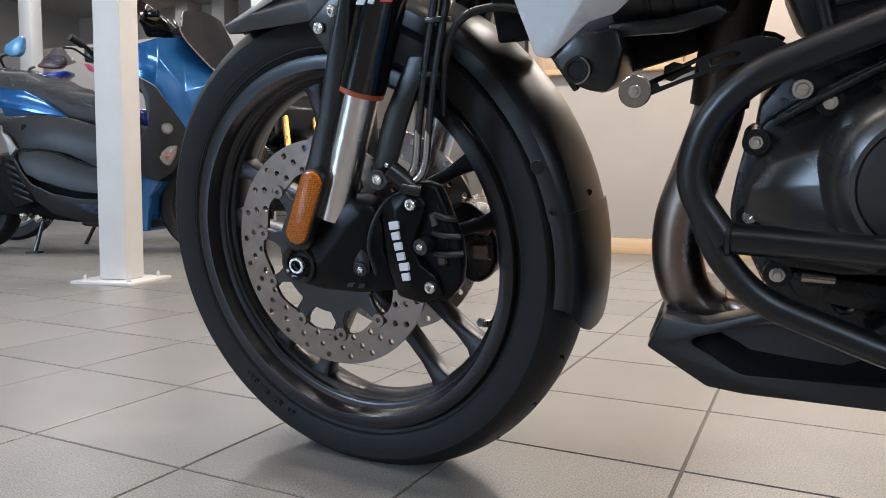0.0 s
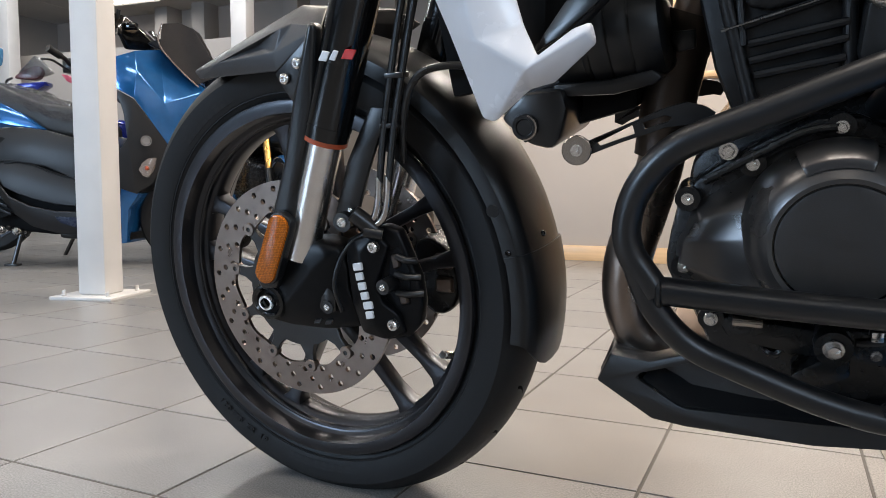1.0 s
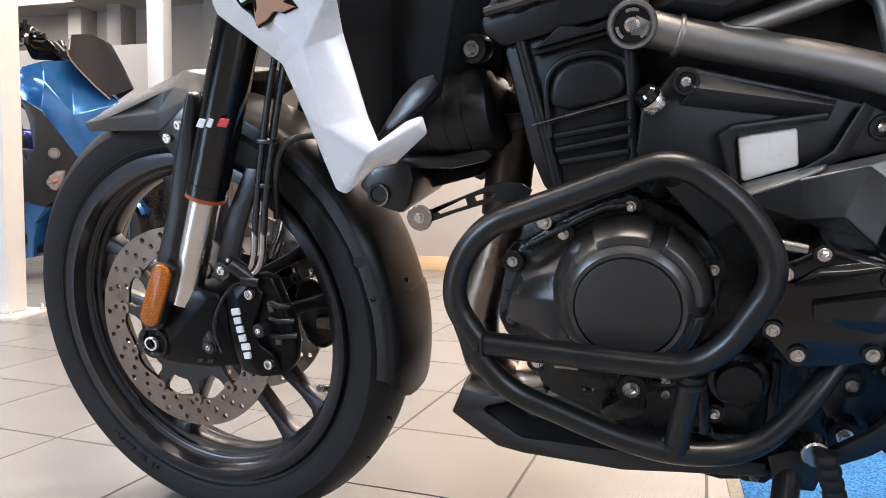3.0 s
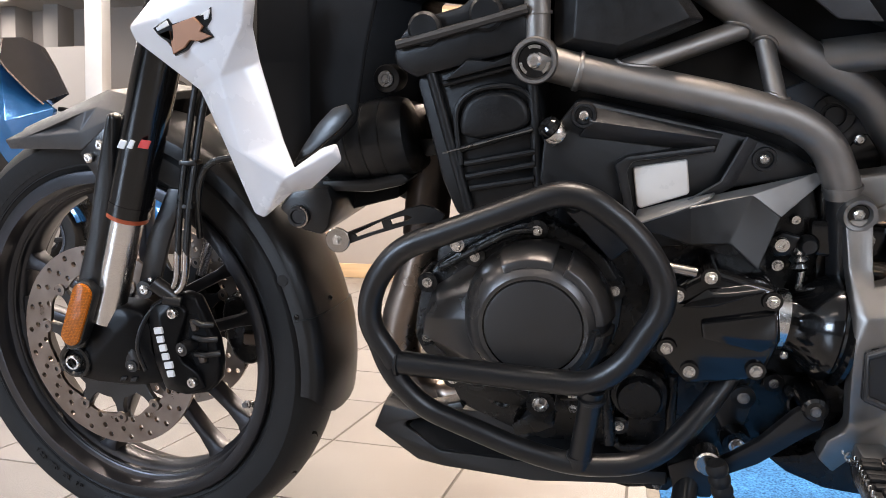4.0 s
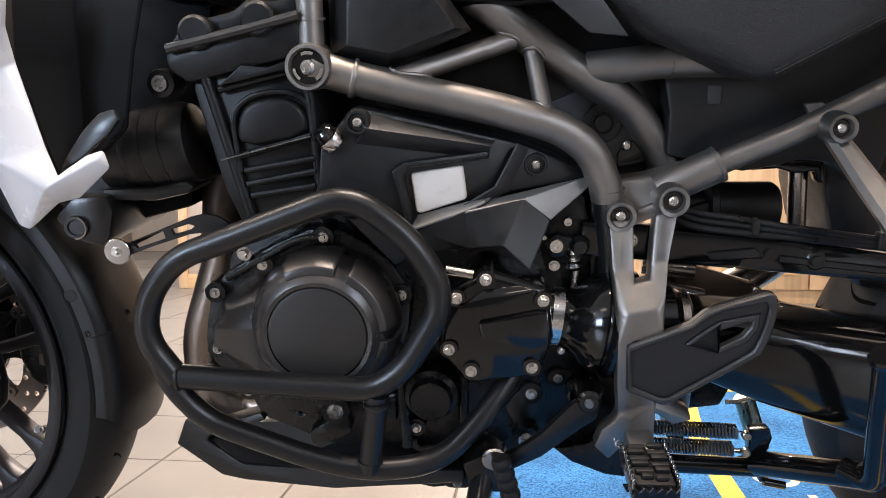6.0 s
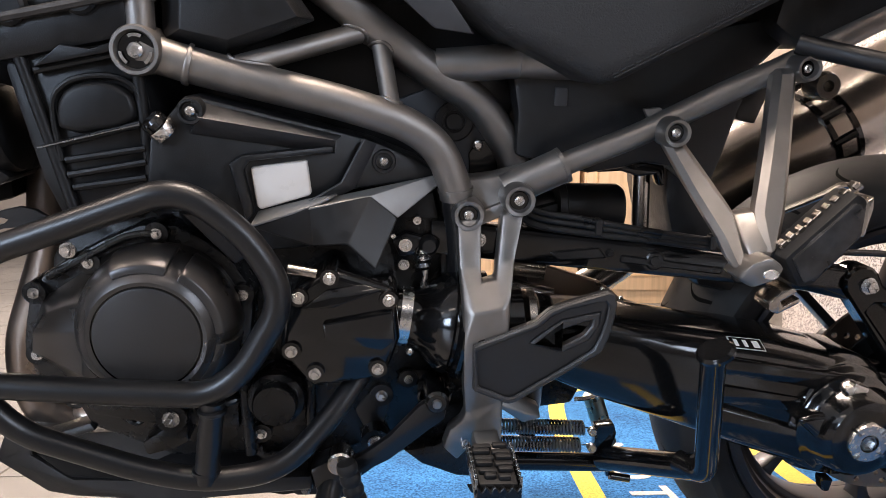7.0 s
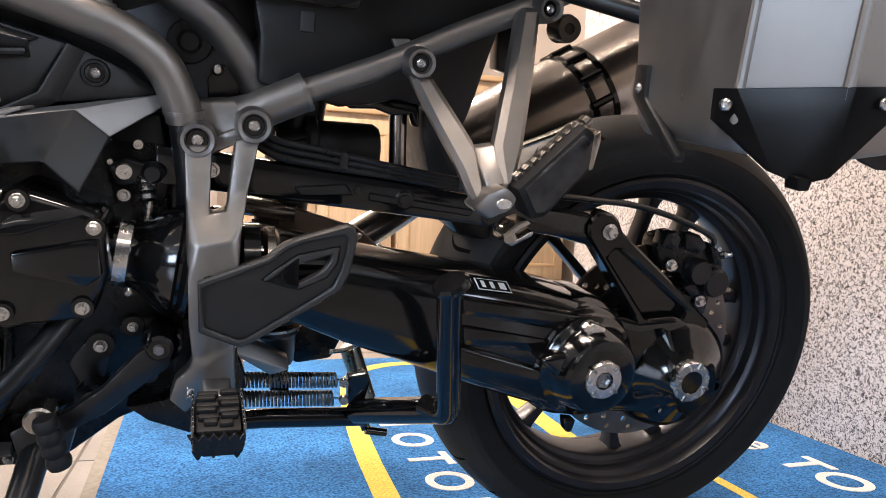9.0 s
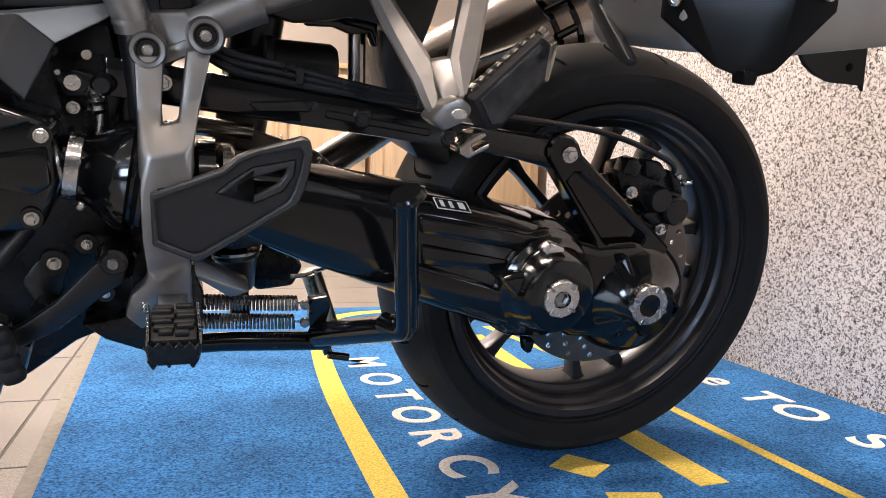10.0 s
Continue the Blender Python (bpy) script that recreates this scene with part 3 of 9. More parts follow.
# ---- display mat and panel ----
def display_mat():
    e = empty("display_mat", "worn blue carpet mat with yellow lines and white lettering", "mat", pose(0, 0, 0))
    part("carpet", box(0.805, 2.215, -0.64, 1.195, 0.0005, 0.006, 0.002), CARPET, e, "blue carpet pile")
    part("edging", join(box(0.782, 0.805, -0.64, 1.2, 0.0005, 0.004, 0.001), box(0.782, 2.215, 1.195, 1.215, 0.0005, 0.004, 0.001)), BORDER, e, "grey rubber edging")

    def stripe(pts, w, name="stripe"):
        bm = bmesh.new()
        p = glide(pts, 8)
        rows = []
        for i, q in enumerate(p):
            t = (p[min(i + 1, len(p) - 1)] - p[max(i - 1, 0)]).normalized()
            s = Vector((-t.y, t.x, 0)) * w / 2
            k = 0.002 * noise.noise(q * 40)
            rows.append((bm.verts.new(q + s * (1 + k * 8)), bm.verts.new(q - s * (1 - k * 8))))
        for a, b in zip(rows, rows[1:]):
            bm.faces.new((a[0], a[1], b[1], b[0]))
        ret = bmesh.ops.extrude_face_region(bm, geom=bm.faces[:])
        bmesh.ops.translate(bm, vec=(0, 0, 0.0012), verts=[g for g in ret["geom"] if isinstance(g, bmesh.types.BMVert)])
        part(name, bm, YELLOW, e, "yellow woven line")

    z = 0.0058
    stripe([(1.228, -0.60, z), (1.226, -0.3, z), (1.228, -0.15, z), (1.252, 0.32, z), (1.292, 0.68, z), (1.35, 0.95, z), (1.44, 1.07, z), (1.62, 1.115, z), (2.21, 1.13, z)], 0.042)
    stripe([(1.83, -0.60, z), (1.83, -0.2, z), (1.83, 0.4, z), (1.79, 0.85, z)], 0.022)
    stripe([(1.67, -0.225, z), (1.67, 0.1, z), (1.685, 0.45, z), (1.71, 0.75, z)], 0.05)
    stripe([(1.50, -0.09, z), (1.54, -0.145, z)], 0.06)
    stripe([(1.50, -0.225, z), (1.57, -0.245, z)], 0.035)
    for body, x, ys, size in (("MOTORCYCLE", 1.356, (0.527, 0.388, 0.272, 0.158, 0.047, -0.075, -0.180, -0.275, -0.370, -0.455), 0.112), ("eTOS", 2.055, (0.222, 0.098, 0.004, -0.150), 0.125)):
        for ch, y in zip(body, ys):
            bm = text_mesh(ch, size, 0.0006, 0.0, 0.0025)
            part("letter", add(bmesh.new(), bm, pose(x, y, 0.0066, 0, 0, -90)), OFFWHITE, e, "white woven letter")


display_mat()
thing("wall_display", box(2.222, 2.262, -1.9, 1.35, 0.0, 2.0, 0.003), GRANITE, "black and white speckled laminate partition wall beside the mat", "wall", kind="structure")


# ---- motorcycle ----
LEAN = 11.8
BIKE = empty("motorcycle", "black adventure motorcycle with a white fairing, leaning on its side stand", "motorcycle", pose(0, 0, 0.0057, LEAN, 0, 0))
STEER = -5.4
FRONT = pose(-0.007, 0.018, 0.314, -2.4, 0, STEER)
REAR = pose(1.538, 0.012, 0.303)


def shaped(name, bm, material, m, words="", parent=None):
    bm.transform(m)
    return part(name, bm, material, parent or BIKE, words)


def placed(name, me, m, parent):
    ob = new(name, me)
    ob.parent, ob.matrix_basis = parent, m
    return ob


def tyre_profile(r, half, rim_r, crown):
    """Half-round crown, bulging wall and bead of a tyre."""
    pts = []
    for i in range(-10, 11):
        a = i / 10 * radians(64)
        pts.append((r - crown * (1 - math.cos(a)) * 1.05, half * math.sin(a) / math.sin(radians(64))))
    left = [(rim_r, -half * 0.60), (rim_r + 0.004, -half * 0.78), (rim_r + 0.010, -half * 0.84), (rim_r + 0.012, -half * 0.86), (rim_r + 0.0125, -half * 0.885), (rim_r + 0.0145, -half * 0.885), (rim_r + 0.015, -half * 0.90), (rim_r + (r - rim_r) * 0.36, -half * 0.985)]
    right = [(q, -y) for q, y in reversed(left)]
    return left + pts + right


def beam(pts, sizes, axis=(0, 1, 0), bevel=0.003):
    """A bar of soft-edged rectangular section along pts; sizes: (across, along axis) at each point."""
    p = [Vector(q) for q in pts]
    ax = Vector(axis)
    bm = bmesh.new()
    rings = []
    for i, q in enumerate(p):
        t = (p[min(i + 1, len(p) - 1)] - p[max(i - 1, 0)]).normalized()
        side = t.cross(ax).normalized()
        w, d = sizes[i]
        rings.append([bm.verts.new(q + side * (u * w / 2) + ax * (v * d / 2)) for u, v in ((-1, -1), (1, -1), (1, 1), (-1, 1))])
    for a, b in zip(rings, rings[1:]):
        for k in range(4):
            bm.faces.new((a[k], a[(k + 1) % 4], b[(k + 1) % 4], b[k]))
    bm.faces.new(rings[0][::-1])
    bm.faces.new(rings[-1])
    bmesh.ops.recalc_face_normals(bm, faces=bm.faces)
    return soften(bm, bevel, 2, 40)


def spokes(wheel, m, reach, spread, mids, lift, wide, deep, root=0.024):
    """Pairs of cast bars that flare where they run into the rim."""
    for s in (-1, 1):
        ends = [(0.040, lift, s * root), (reach * 0.45, lift * 0.6, s * (root + 0.2 * (spread - root))), (reach * 0.80, lift * 0.2, s * (root + 0.72 * (spread - root))), (reach * 0.92, 0, s * (root + 0.90 * (spread - root))), (reach, 0, s * spread)]
        me = finish(beam(ends, [(wide * 1.2, deep), (wide, deep), (wide, deep * 0.95), (wide * 1.45, deep * 1.05), (wide * 2.7, deep * 1.25)]), "spoke", RIM, 40)
        for mid in mids:
            placed("spoke", me, m @ Matrix.Rotation(-radians(mid), 4, "Y"), wheel)


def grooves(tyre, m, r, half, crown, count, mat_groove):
    """Dark strips laid slantwise over the crown, painting the shade of uncut sipes."""
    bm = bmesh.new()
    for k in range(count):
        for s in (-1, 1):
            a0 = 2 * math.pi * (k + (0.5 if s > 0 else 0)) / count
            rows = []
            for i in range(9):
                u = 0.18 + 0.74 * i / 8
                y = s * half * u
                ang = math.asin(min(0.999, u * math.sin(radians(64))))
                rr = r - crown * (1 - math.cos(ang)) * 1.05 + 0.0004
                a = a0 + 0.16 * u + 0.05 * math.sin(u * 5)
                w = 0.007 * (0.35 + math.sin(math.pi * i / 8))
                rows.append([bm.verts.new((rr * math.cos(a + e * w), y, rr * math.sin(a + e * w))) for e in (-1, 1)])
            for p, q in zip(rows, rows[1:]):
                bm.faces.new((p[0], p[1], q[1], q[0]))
    tagged(shaped("groove_shade_strip", bm, mat_groove, m, "dark grooves cut into the tread", tyre), kind="stuff")


SCUFFED = mat("scuffed_tyre_rubber", (0.020, 0.019, 0.018), 0.66, var=0.35, scale=22, bump=0.3, bump_scale=700, spec=0.22)
# near-black colour that stands for the shade inside the tread grooves
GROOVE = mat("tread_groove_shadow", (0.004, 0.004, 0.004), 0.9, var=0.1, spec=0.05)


def wheel_front():
    prof = [(0.2400, -0.0560), (0.2520, -0.0575), (0.2575, -0.0555), (0.2590, -0.0515), (0.2570, -0.0480), (0.2500, -0.0460), (0.2440, -0.0380), (0.2300, -0.0250), (0.2300, 0.0250), (0.2440, 0.0380), (0.2500, 0.0460), (0.2590, 0.0515), (0.2560, 0.0575), (0.2480, 0.0560), (0.2440, 0.0480), (0.2340, 0.0260), (0.2245, 0.0150), (0.2225, 0.0050), (0.2225, -0.0090), (0.2250, -0.0150), (0.2280, -0.0170), (0.2300, -0.0190), (0.2320, -0.0280), (0.2365, -0.0300), (0.2385, -0.0330), (0.2395, -0.0430), (0.2400, -0.0560)]
    w = shaped("front_wheel", lathe(prof, None, 128), RIM, FRONT, "black cast front rim")
    spokes(w, FRONT, 0.230, 0.041, (237, 314, 22, 93, 163), 0.0, 0.0165, 0.026, 0.028)
    shaped("hub", lathe([(0.0, -0.045), (0.035, -0.045), (0.052, -0.030), (0.058, 0.0), (0.052, 0.030), (0.035, 0.045), (0, 0.045)], None, 40), RIM, FRONT, "", w)
    valve = join(rod((0.204, -0.004, -0.096), (0.199, -0.022, -0.090), 0.0055, 12), rod((0.199, -0.022, -0.090), (0.203, -0.042, -0.082), 0.0042, 12), rod((0.200, -0.028, -0.087), (0.2015, -0.035, -0.0845), 0.0062, 6))
    shaped("valve_stem", valve, STEEL, FRONT, "metal valve stem", w)
    t = shaped("front_tyre", lathe(tyre_profile(0.331, 0.0595, 0.2540, 0.050), None, 144), RUBBER, FRONT, "black road tyre with raised side-wall marks")
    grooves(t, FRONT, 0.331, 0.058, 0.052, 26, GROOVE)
    # a maker's mark shown as raised bars, and the size
    for ang in (268, 122):
        for i in range(8):
            a = ang + (i - 3.5) * 3.1
            b = lathe([(0.2745, -0.0550), (0.2745, -0.0566), (0.2855, -0.0593), (0.2855, -0.0580)], None, 3, arc=(a - (1.0 if i % 3 else 0.5), a + 1.0))
            shaped("raised_bar", b, RUBBER_MARK, FRONT, "", t)
    out = bmesh.new()
    text, rr, size = "120/70 ZR 19", 0.279, 0.013
    for i, ch in enumerate(text):
        a = radians(238) + (i - len(text) / 2) * size * 0.68 / rr
        spin = a + math.pi / 2
        m = Matrix.Translation((rr * math.cos(a), -0.0590, rr * math.sin(a))) @ Matrix.Rotation(-spin, 4, "Y") @ Matrix.Rotation(radians(90), 4, "X")
        add(out, text_mesh(ch, size, 0.0008), m)
    shaped("raised_writing", out, RUBBER_MARK, FRONT, "raised tyre size writing", t)
    return w


def wheel_rear():
    prof = [(0.2200, -0.0715), (0.2290, -0.0745), (0.2340, -0.0725), (0.2350, -0.0680), (0.2320, -0.0645), (0.2240, -0.0620), (0.2150, -0.0460), (0.2060, -0.0360), (0.2060, 0.0360), (0.2180, 0.0460), (0.2320, 0.0620), (0.2350, 0.0690), (0.2310, 0.0745), (0.2250, 0.0720), (0.2160, 0.0560), (0.2040, 0.0300), (0.1985, 0.0120), (0.1970, -0.0060), (0.1970, -0.0270), (0.1990, -0.0310), (0.2050, -0.0340), (0.2090, -0.0390), (0.2120, -0.0520), (0.2165, -0.0560), (0.2190, -0.0600), (0.2200, -0.0715)]
    w = shaped("rear_wheel", lathe(prof, None, 128), RIM, REAR, "black cast rear rim")
    spokes(w, REAR, 0.205, 0.037, (4, 73, 145, 218, 288), 0.012, 0.0125, 0.030, 0.020)
    shaped("hub", lathe([(0.0, -0.03), (0.05, -0.03), (0.062, -0.015), (0.062, 0.05), (0.04, 0.07), (0, 0.07)], None, 40), RIM, REAR, "", w)
    t = shaped("rear_tyre", lathe(tyre_profile(0.3085, 0.084, 0.2265, 0.060), None, 144), RUBBER, REAR, "wide black road tyre with a scuffed side wall")
    band = [(0.3085 - 0.060 * (1 - math.cos(a)) * 1.05 + 0.0004, -0.0844 * math.sin(a) / math.sin(radians(64))) for a in [radians(64 - 3.4 * i) for i in range(8)]]
    shaped("scuffed_shoulder", lathe([(0.2640, -0.0838), (0.2660, -0.0844), *band], None, 144), SCUFFED, REAR, "dusty scuffed outer side wall", t)
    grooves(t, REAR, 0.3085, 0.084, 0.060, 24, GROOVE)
    return w


def perforated(r, inner, rows, per, y0, y1, hole=0.0040, wave=0.0):
    """A rotor ring with holes drilled right through."""
    bm = bmesh.new()

    def loop(fn, n):
        vs = [bm.verts.new(fn(2 * math.pi * i / n)) for i in range(n)]
        return [bm.edges.new((vs[i], vs[(i + 1) % n])) for i in range(n)]

    edges = loop(lambda a: (r * math.cos(a), y0, r * math.sin(a)), 96)
    edges += loop(lambda a: ((inner + wave * math.cos(10 * a)) * math.cos(a), y0, (inner + wave * math.cos(10 * a)) * math.sin(a)), 120)
    for k in range(per):
        for j, rr in enumerate(rows):
            c = 2 * math.pi * (k + 0.31 * j) / per
            edges += loop(lambda a: (rr * math.cos(c) + hole * math.cos(a), y0, rr * math.sin(c) + hole * math.sin(a)), 8)
    bmesh.ops.triangle_fill(bm, use_beauty=True, use_dissolve=False, edges=edges)
    ret = bmesh.ops.extrude_face_region(bm, geom=bm.faces[:])
    bmesh.ops.translate(bm, vec=(0, y1 - y0, 0), verts=[g for g in ret["geom"] if isinstance(g, bmesh.types.BMVert)])
    return bm


wheel_front()
wheel_rear()


def front_brake(side):
    m = FRONT @ Matrix.Translation((0, side * 0.0745, 0))
    d = shaped("front_brake_disc", perforated(0.1530, 0.1095, (0.1165, 0.1300, 0.1430), 24, -0.0025, 0.0025, 0.0043, 0.003), DISC, m, "drilled steel front brake disc")
    # black carrier with ten arms and bright buttons
    bm = lathe([(0.040, -0.005), (0.080, -0.004), (0.080, 0.004), (0.040, 0.005), (0.040, -0.005)], None, 48)
    shaped("disc_carrier", bm, SATIN_BLACK, m, "black disc carrier", d)
    arm = finish(prism([(0.074, -0.015), (0.092, -0.0075), (0.112, -0.007), (0.116, 0.0), (0.112, 0.007), (0.092, 0.0075), (0.074, 0.015)], -0.004, 0.004, 0.001, 1), "carrier_arm", SATIN_BLACK)
    button = finish(lathe([(0, -0.001), (0.0035, -0.001), (0.0035, -0.0055), (0.0085, -0.0055), (0.0095, -0.004), (0.0095, 0.004), (0, 0.004)], None, 20), "button", DISC)
    for k in range(10):
        r = Matrix.Rotation(radians(36 * k + 12), 4, "Y")
        placed("carrier_arm", arm, m @ r, d)
        placed("rivet", button, m @ r @ Matrix.Translation((0.1105, 0, 0)), d)
    if side < 0:
        bm = bmesh.new()
        for k in range(48):
            a = 2 * math.pi * k / 48
            add(bm, box(0.066, 0.078, -0.0015, 0.0015, -0.0022, 0.0022, 0, Matrix.Translation((0, 0.012, 0)) @ Matrix.Rotation(a, 4, "Y")))
        tagged(shaped("sensor_ring", bm, SATIN_BLACK, m, "toothed black wheel-speed ring", d), kind="stuff")


front_brake(-1)
front_brake(1)

# ---- front fork ----
AX = Vector((0.077, 0, 0.202)).normalized()


def fork_leg(dx, y):
    o = Vector((0.093 + dx, y, 0.534))
    up = part("fork_tube", tube([o, o + AX * 0.30, o + AX * 0.55], 0.0275, 32), GLOSS_BLACK, BIKE, "gloss black upper fork tube")
    part("dust_seal", tube([o - AX * 0.006, o + AX * 0.001], 0.0268, 32), ORANGE, up, "orange-red dust seal ring")
    part("collar", tube([o + AX * 0.012, o + AX * 0.016], 0.0282, 32), GLOSS_BLACK, up)
    part("fork_slider", tube([o - AX * 0.005, o - AX * 0.160], 0.0218, 32), CHROME, BIKE, "bright chromed fork slider")
    return up


UP = fork_leg(0, -0.112)
fork_leg(0.026, 0.106)
# a small two-tone logo on the tube, as plain slanted bars
for i, (dx, material, w) in enumerate(((-0.013, LETTER, 0.012), (0.001, LETTER, 0.009), (0.016, RED, 0.016))):
    b = prism([(0.128 + dx - 0.004, 0.622), (0.128 + dx + w - 0.006, 0.620), (0.128 + dx + w, 0.630), (0.128 + dx + 0.003, 0.632)], -0.1405, -0.1385, 0.0005, 1)
    part("logo_bar", b, material, UP)

FOOT = [(0.028, -0.122, 0.404), (0.071, -0.124, 0.407), (0.098, -0.122, 0.399), (0.107, -0.118, 0.377), (0.104, -0.120, 0.345), (0.118, -0.116, 0.311), (0.117, -0.114, 0.295), (0.066, -0.118, 0.289), (0.014, -0.122, 0.292), (-0.018, -0.124, 0.299), (-0.036, -0.124, 0.314), (-0.036, -0.124, 0.338), (-0.014, -0.124, 0.354), (0.012, -0.124, 0.362),
        (0.018, -0.130, 0.328), (0.060, -0.133, 0.372), (0.084, -0.130, 0.390), (0.058, -0.126, 0.320), (0.090, -0.122, 0.345), (0.100, -0.119, 0.304)]
LUG = part("fork_foot", relief(FOOT, [(0, 13, 14, 15), (0, 15, 16, 1), (1, 16, 2), (13, 12, 11, 14), (11, 10, 9, 14), (9, 8, 17, 14), (14, 17, 18, 15), (15, 18, 16), (16, 18, 3, 2), (18, 4, 3), (17, 8, 7), (17, 7, 19), (17, 19, 18), (18, 19, 5, 4), (19, 7, 6, 5)], 0.044, 0.0035, 8), CALIPER, BIKE, "black cast fork foot", 40)
FAR_FOOT = [(x + 0.004, 0.030 - y, z) for x, y, z in FOOT]
part("fork_foot", relief(FAR_FOOT, [(0, 1, 2, 3, 4, 5, 6, 7, 8, 9, 10, 11, 12, 13)], -0.044, 0.003, 30), CALIPER, BIKE, "black cast fork foot on the far side")
shaped("axle_nut", lathe([(0, 0.012), (0.0068, 0.012), (0.0072, -0.005), (0.0098, -0.005), (0.0112, -0.002), (0.0112, 0.03), (0, 0.03)], None, 32), STEEL, facing(-0.011, -0.132, 0.326), "steel axle end", LUG)
shaped("axle_cap", lathe([(0.0165, 0.006), (0.0165, -0.002), (0.0195, -0.005), (0.0235, -0.004), (0.0265, 0.004), (0.0270, 0.02)], None, 36), GLOSS_BLACK, facing(-0.011, -0.128, 0.326), "", LUG)
# a small two-bar mark cast into the foot
for x in (0.050, 0.066):
    part("logo_bar", prism([(x, 0.2975), (x + 0.010, 0.2985), (x + 0.013, 0.305), (x + 0.003, 0.304)], -0.1245, -0.118, 0.0008, 1), SATIN_BLACK, LUG)
bolt(BIKE, 0.103, -0.115, 0.430, 0.0095, "button")
bolt(BIKE, 0.075, -0.128, 0.323, 0.0058, "button")
part("bolt_boss", tube([(0.103, -0.116, 0.430), (0.103, -0.085, 0.430)], 0.012, 20), SATIN_BLACK, BIKE)
part("bolt_boss", tube([(0.075, -0.128, 0.323), (0.075, -0.10, 0.323)], 0.0085, 20), SATIN_BLACK, BIKE)
part("sensor_mount", prism([(0.062, 0.318), (0.066, 0.345), (0.078, 0.352), (0.088, 0.338), (0.086, 0.316)], -0.126, -0.10, 0.003, 2), SATIN_BLACK, BIKE, "black wheel sensor mount")


def front_caliper():
    body = [(0.106, 0.408), (0.134, 0.421), (0.160, 0.427), (0.178, 0.421), (0.185, 0.402), (0.191, 0.384), (0.199, 0.362), (0.201, 0.330), (0.196, 0.303), (0.180, 0.286), (0.150, 0.280), (0.116, 0.289), (0.106, 0.336), (0.104, 0.376)]
    c = part("front_caliper", prism(body, -0.116, -0.094, 0.005, 3), CALIPER, BIKE, "black monobloc brake caliper with white mark")
    face = [(0.107, -0.121, 0.400), (0.122, -0.124, 0.412), (0.150, -0.124, 0.420), (0.166, -0.122, 0.404), (0.157, -0.126, 0.380), (0.148, -0.128, 0.356), (0.155, -0.128, 0.333), (0.172, -0.124, 0.318), (0.178, -0.120, 0.293), (0.150, -0.122, 0.283), (0.120, -0.124, 0.291), (0.110, -0.124, 0.330), (0.108, -0.123, 0.375), (0.130, -0.132, 0.396), (0.134, -0.133, 0.355), (0.142, -0.132, 0.306)]
    part("piston_cover", relief(face, [(0, 12, 13, 1), (1, 13, 2), (2, 13, 4, 3), (13, 14, 5, 4), (12, 11, 14, 13), (14, 6, 5), (14, 15, 6), (11, 10, 15, 14), (15, 7, 6), (15, 8, 7), (15, 10, 9), (15, 9, 8)], 0.02, 0.003, 6), CALIPER, c, "", 40)
    # the white mark as six slanted bars, two of them taller
    for i in range(6):
        z = 0.3800 - i * 0.0122
        x = 0.1275 + 0.0105 * i / 5
        tall = 0.0022 if i in (0, 4) else 0.0
        part("logo_bar", prism([(x - 0.0055, z + 0.0042), (x + 0.0050 + tall, z + 0.0060), (x + 0.0060 + tall, z - 0.0032), (x - 0.0045, z - 0.0050)], -0.1352, -0.1315, 0.0008, 1), LETTER, c)
    # dark plate for the window's shade, worn pads, a bridge bolt and three prongs
    part("pad_window", prism([(0.163, 0.398), (0.178, 0.402), (0.190, 0.372), (0.186, 0.330), (0.168, 0.326), (0.160, 0.345)], -0.1175, -0.112, 0.001, 1), DEEP, c, "dark opening over the brake pads")
    part("brake_pad", prism([(0.166, 0.392), (0.176, 0.394), (0.179, 0.378), (0.169, 0.374)], -0.121, -0.112, 0.002, 1), SCORCHED, c, "rust-brown brake pad back")
    part("brake_pad", prism([(0.172, 0.345), (0.184, 0.347), (0.185, 0.332), (0.174, 0.330)], -0.121, -0.112, 0.002, 1), SCORCHED, c, "rust-brown brake pad back")
    for x0, z0, x1, z1 in ((0.176, 0.392, 0.196, 0.384), (0.172, 0.370, 0.200, 0.364), (0.172, 0.346, 0.202, 0.344)):
        part("bridge_prong", tube([(x0, -0.122, z0), ((x0 + x1) / 2, -0.123, (z0 + z1) / 2), (x1, -0.112, z1)], 0.0042, 12), SATIN_BLACK, c)
    part("pad_pin", tube([(0.161, -0.137, 0.357), (0.166, -0.112, 0.357)], 0.0095, 20), SATIN_BLACK, c)
    bolt(c, 0.1612, -0.1372, 0.357, 0.0058, "button")
    bolt(c, 0.112, -0.122, 0.384, 0.0045, "button", material=SATIN_BLACK)
    bolt(c, 0.152, -0.128, 0.405, 0.0095, "cup", (-0.2, -1, 0))
    bolt(c, 0.167, -0.126, 0.307, 0.0095, "cup", (-0.2, -1, 0))
    # right-hand caliper behind the wheel
    d = part("front_caliper", prism([(0.112, 0.36), (0.150, 0.372), (0.186, 0.330), (0.186, 0.272), (0.150, 0.246), (0.120, 0.272)], 0.045, 0.11, 0.009, 3, rounds=1), CAST_BLACK, BIKE, "black brake caliper on the far disc")
    for z in (0.335, 0.30):
        part("pad_slot", prism([(0.150, z - 0.010), (0.178, z - 0.012), (0.178, z + 0.012), (0.152, z + 0.012)], 0.038, 0.06, 0.003, 1), DISC, d, "bare metal pad backing")


front_caliper()


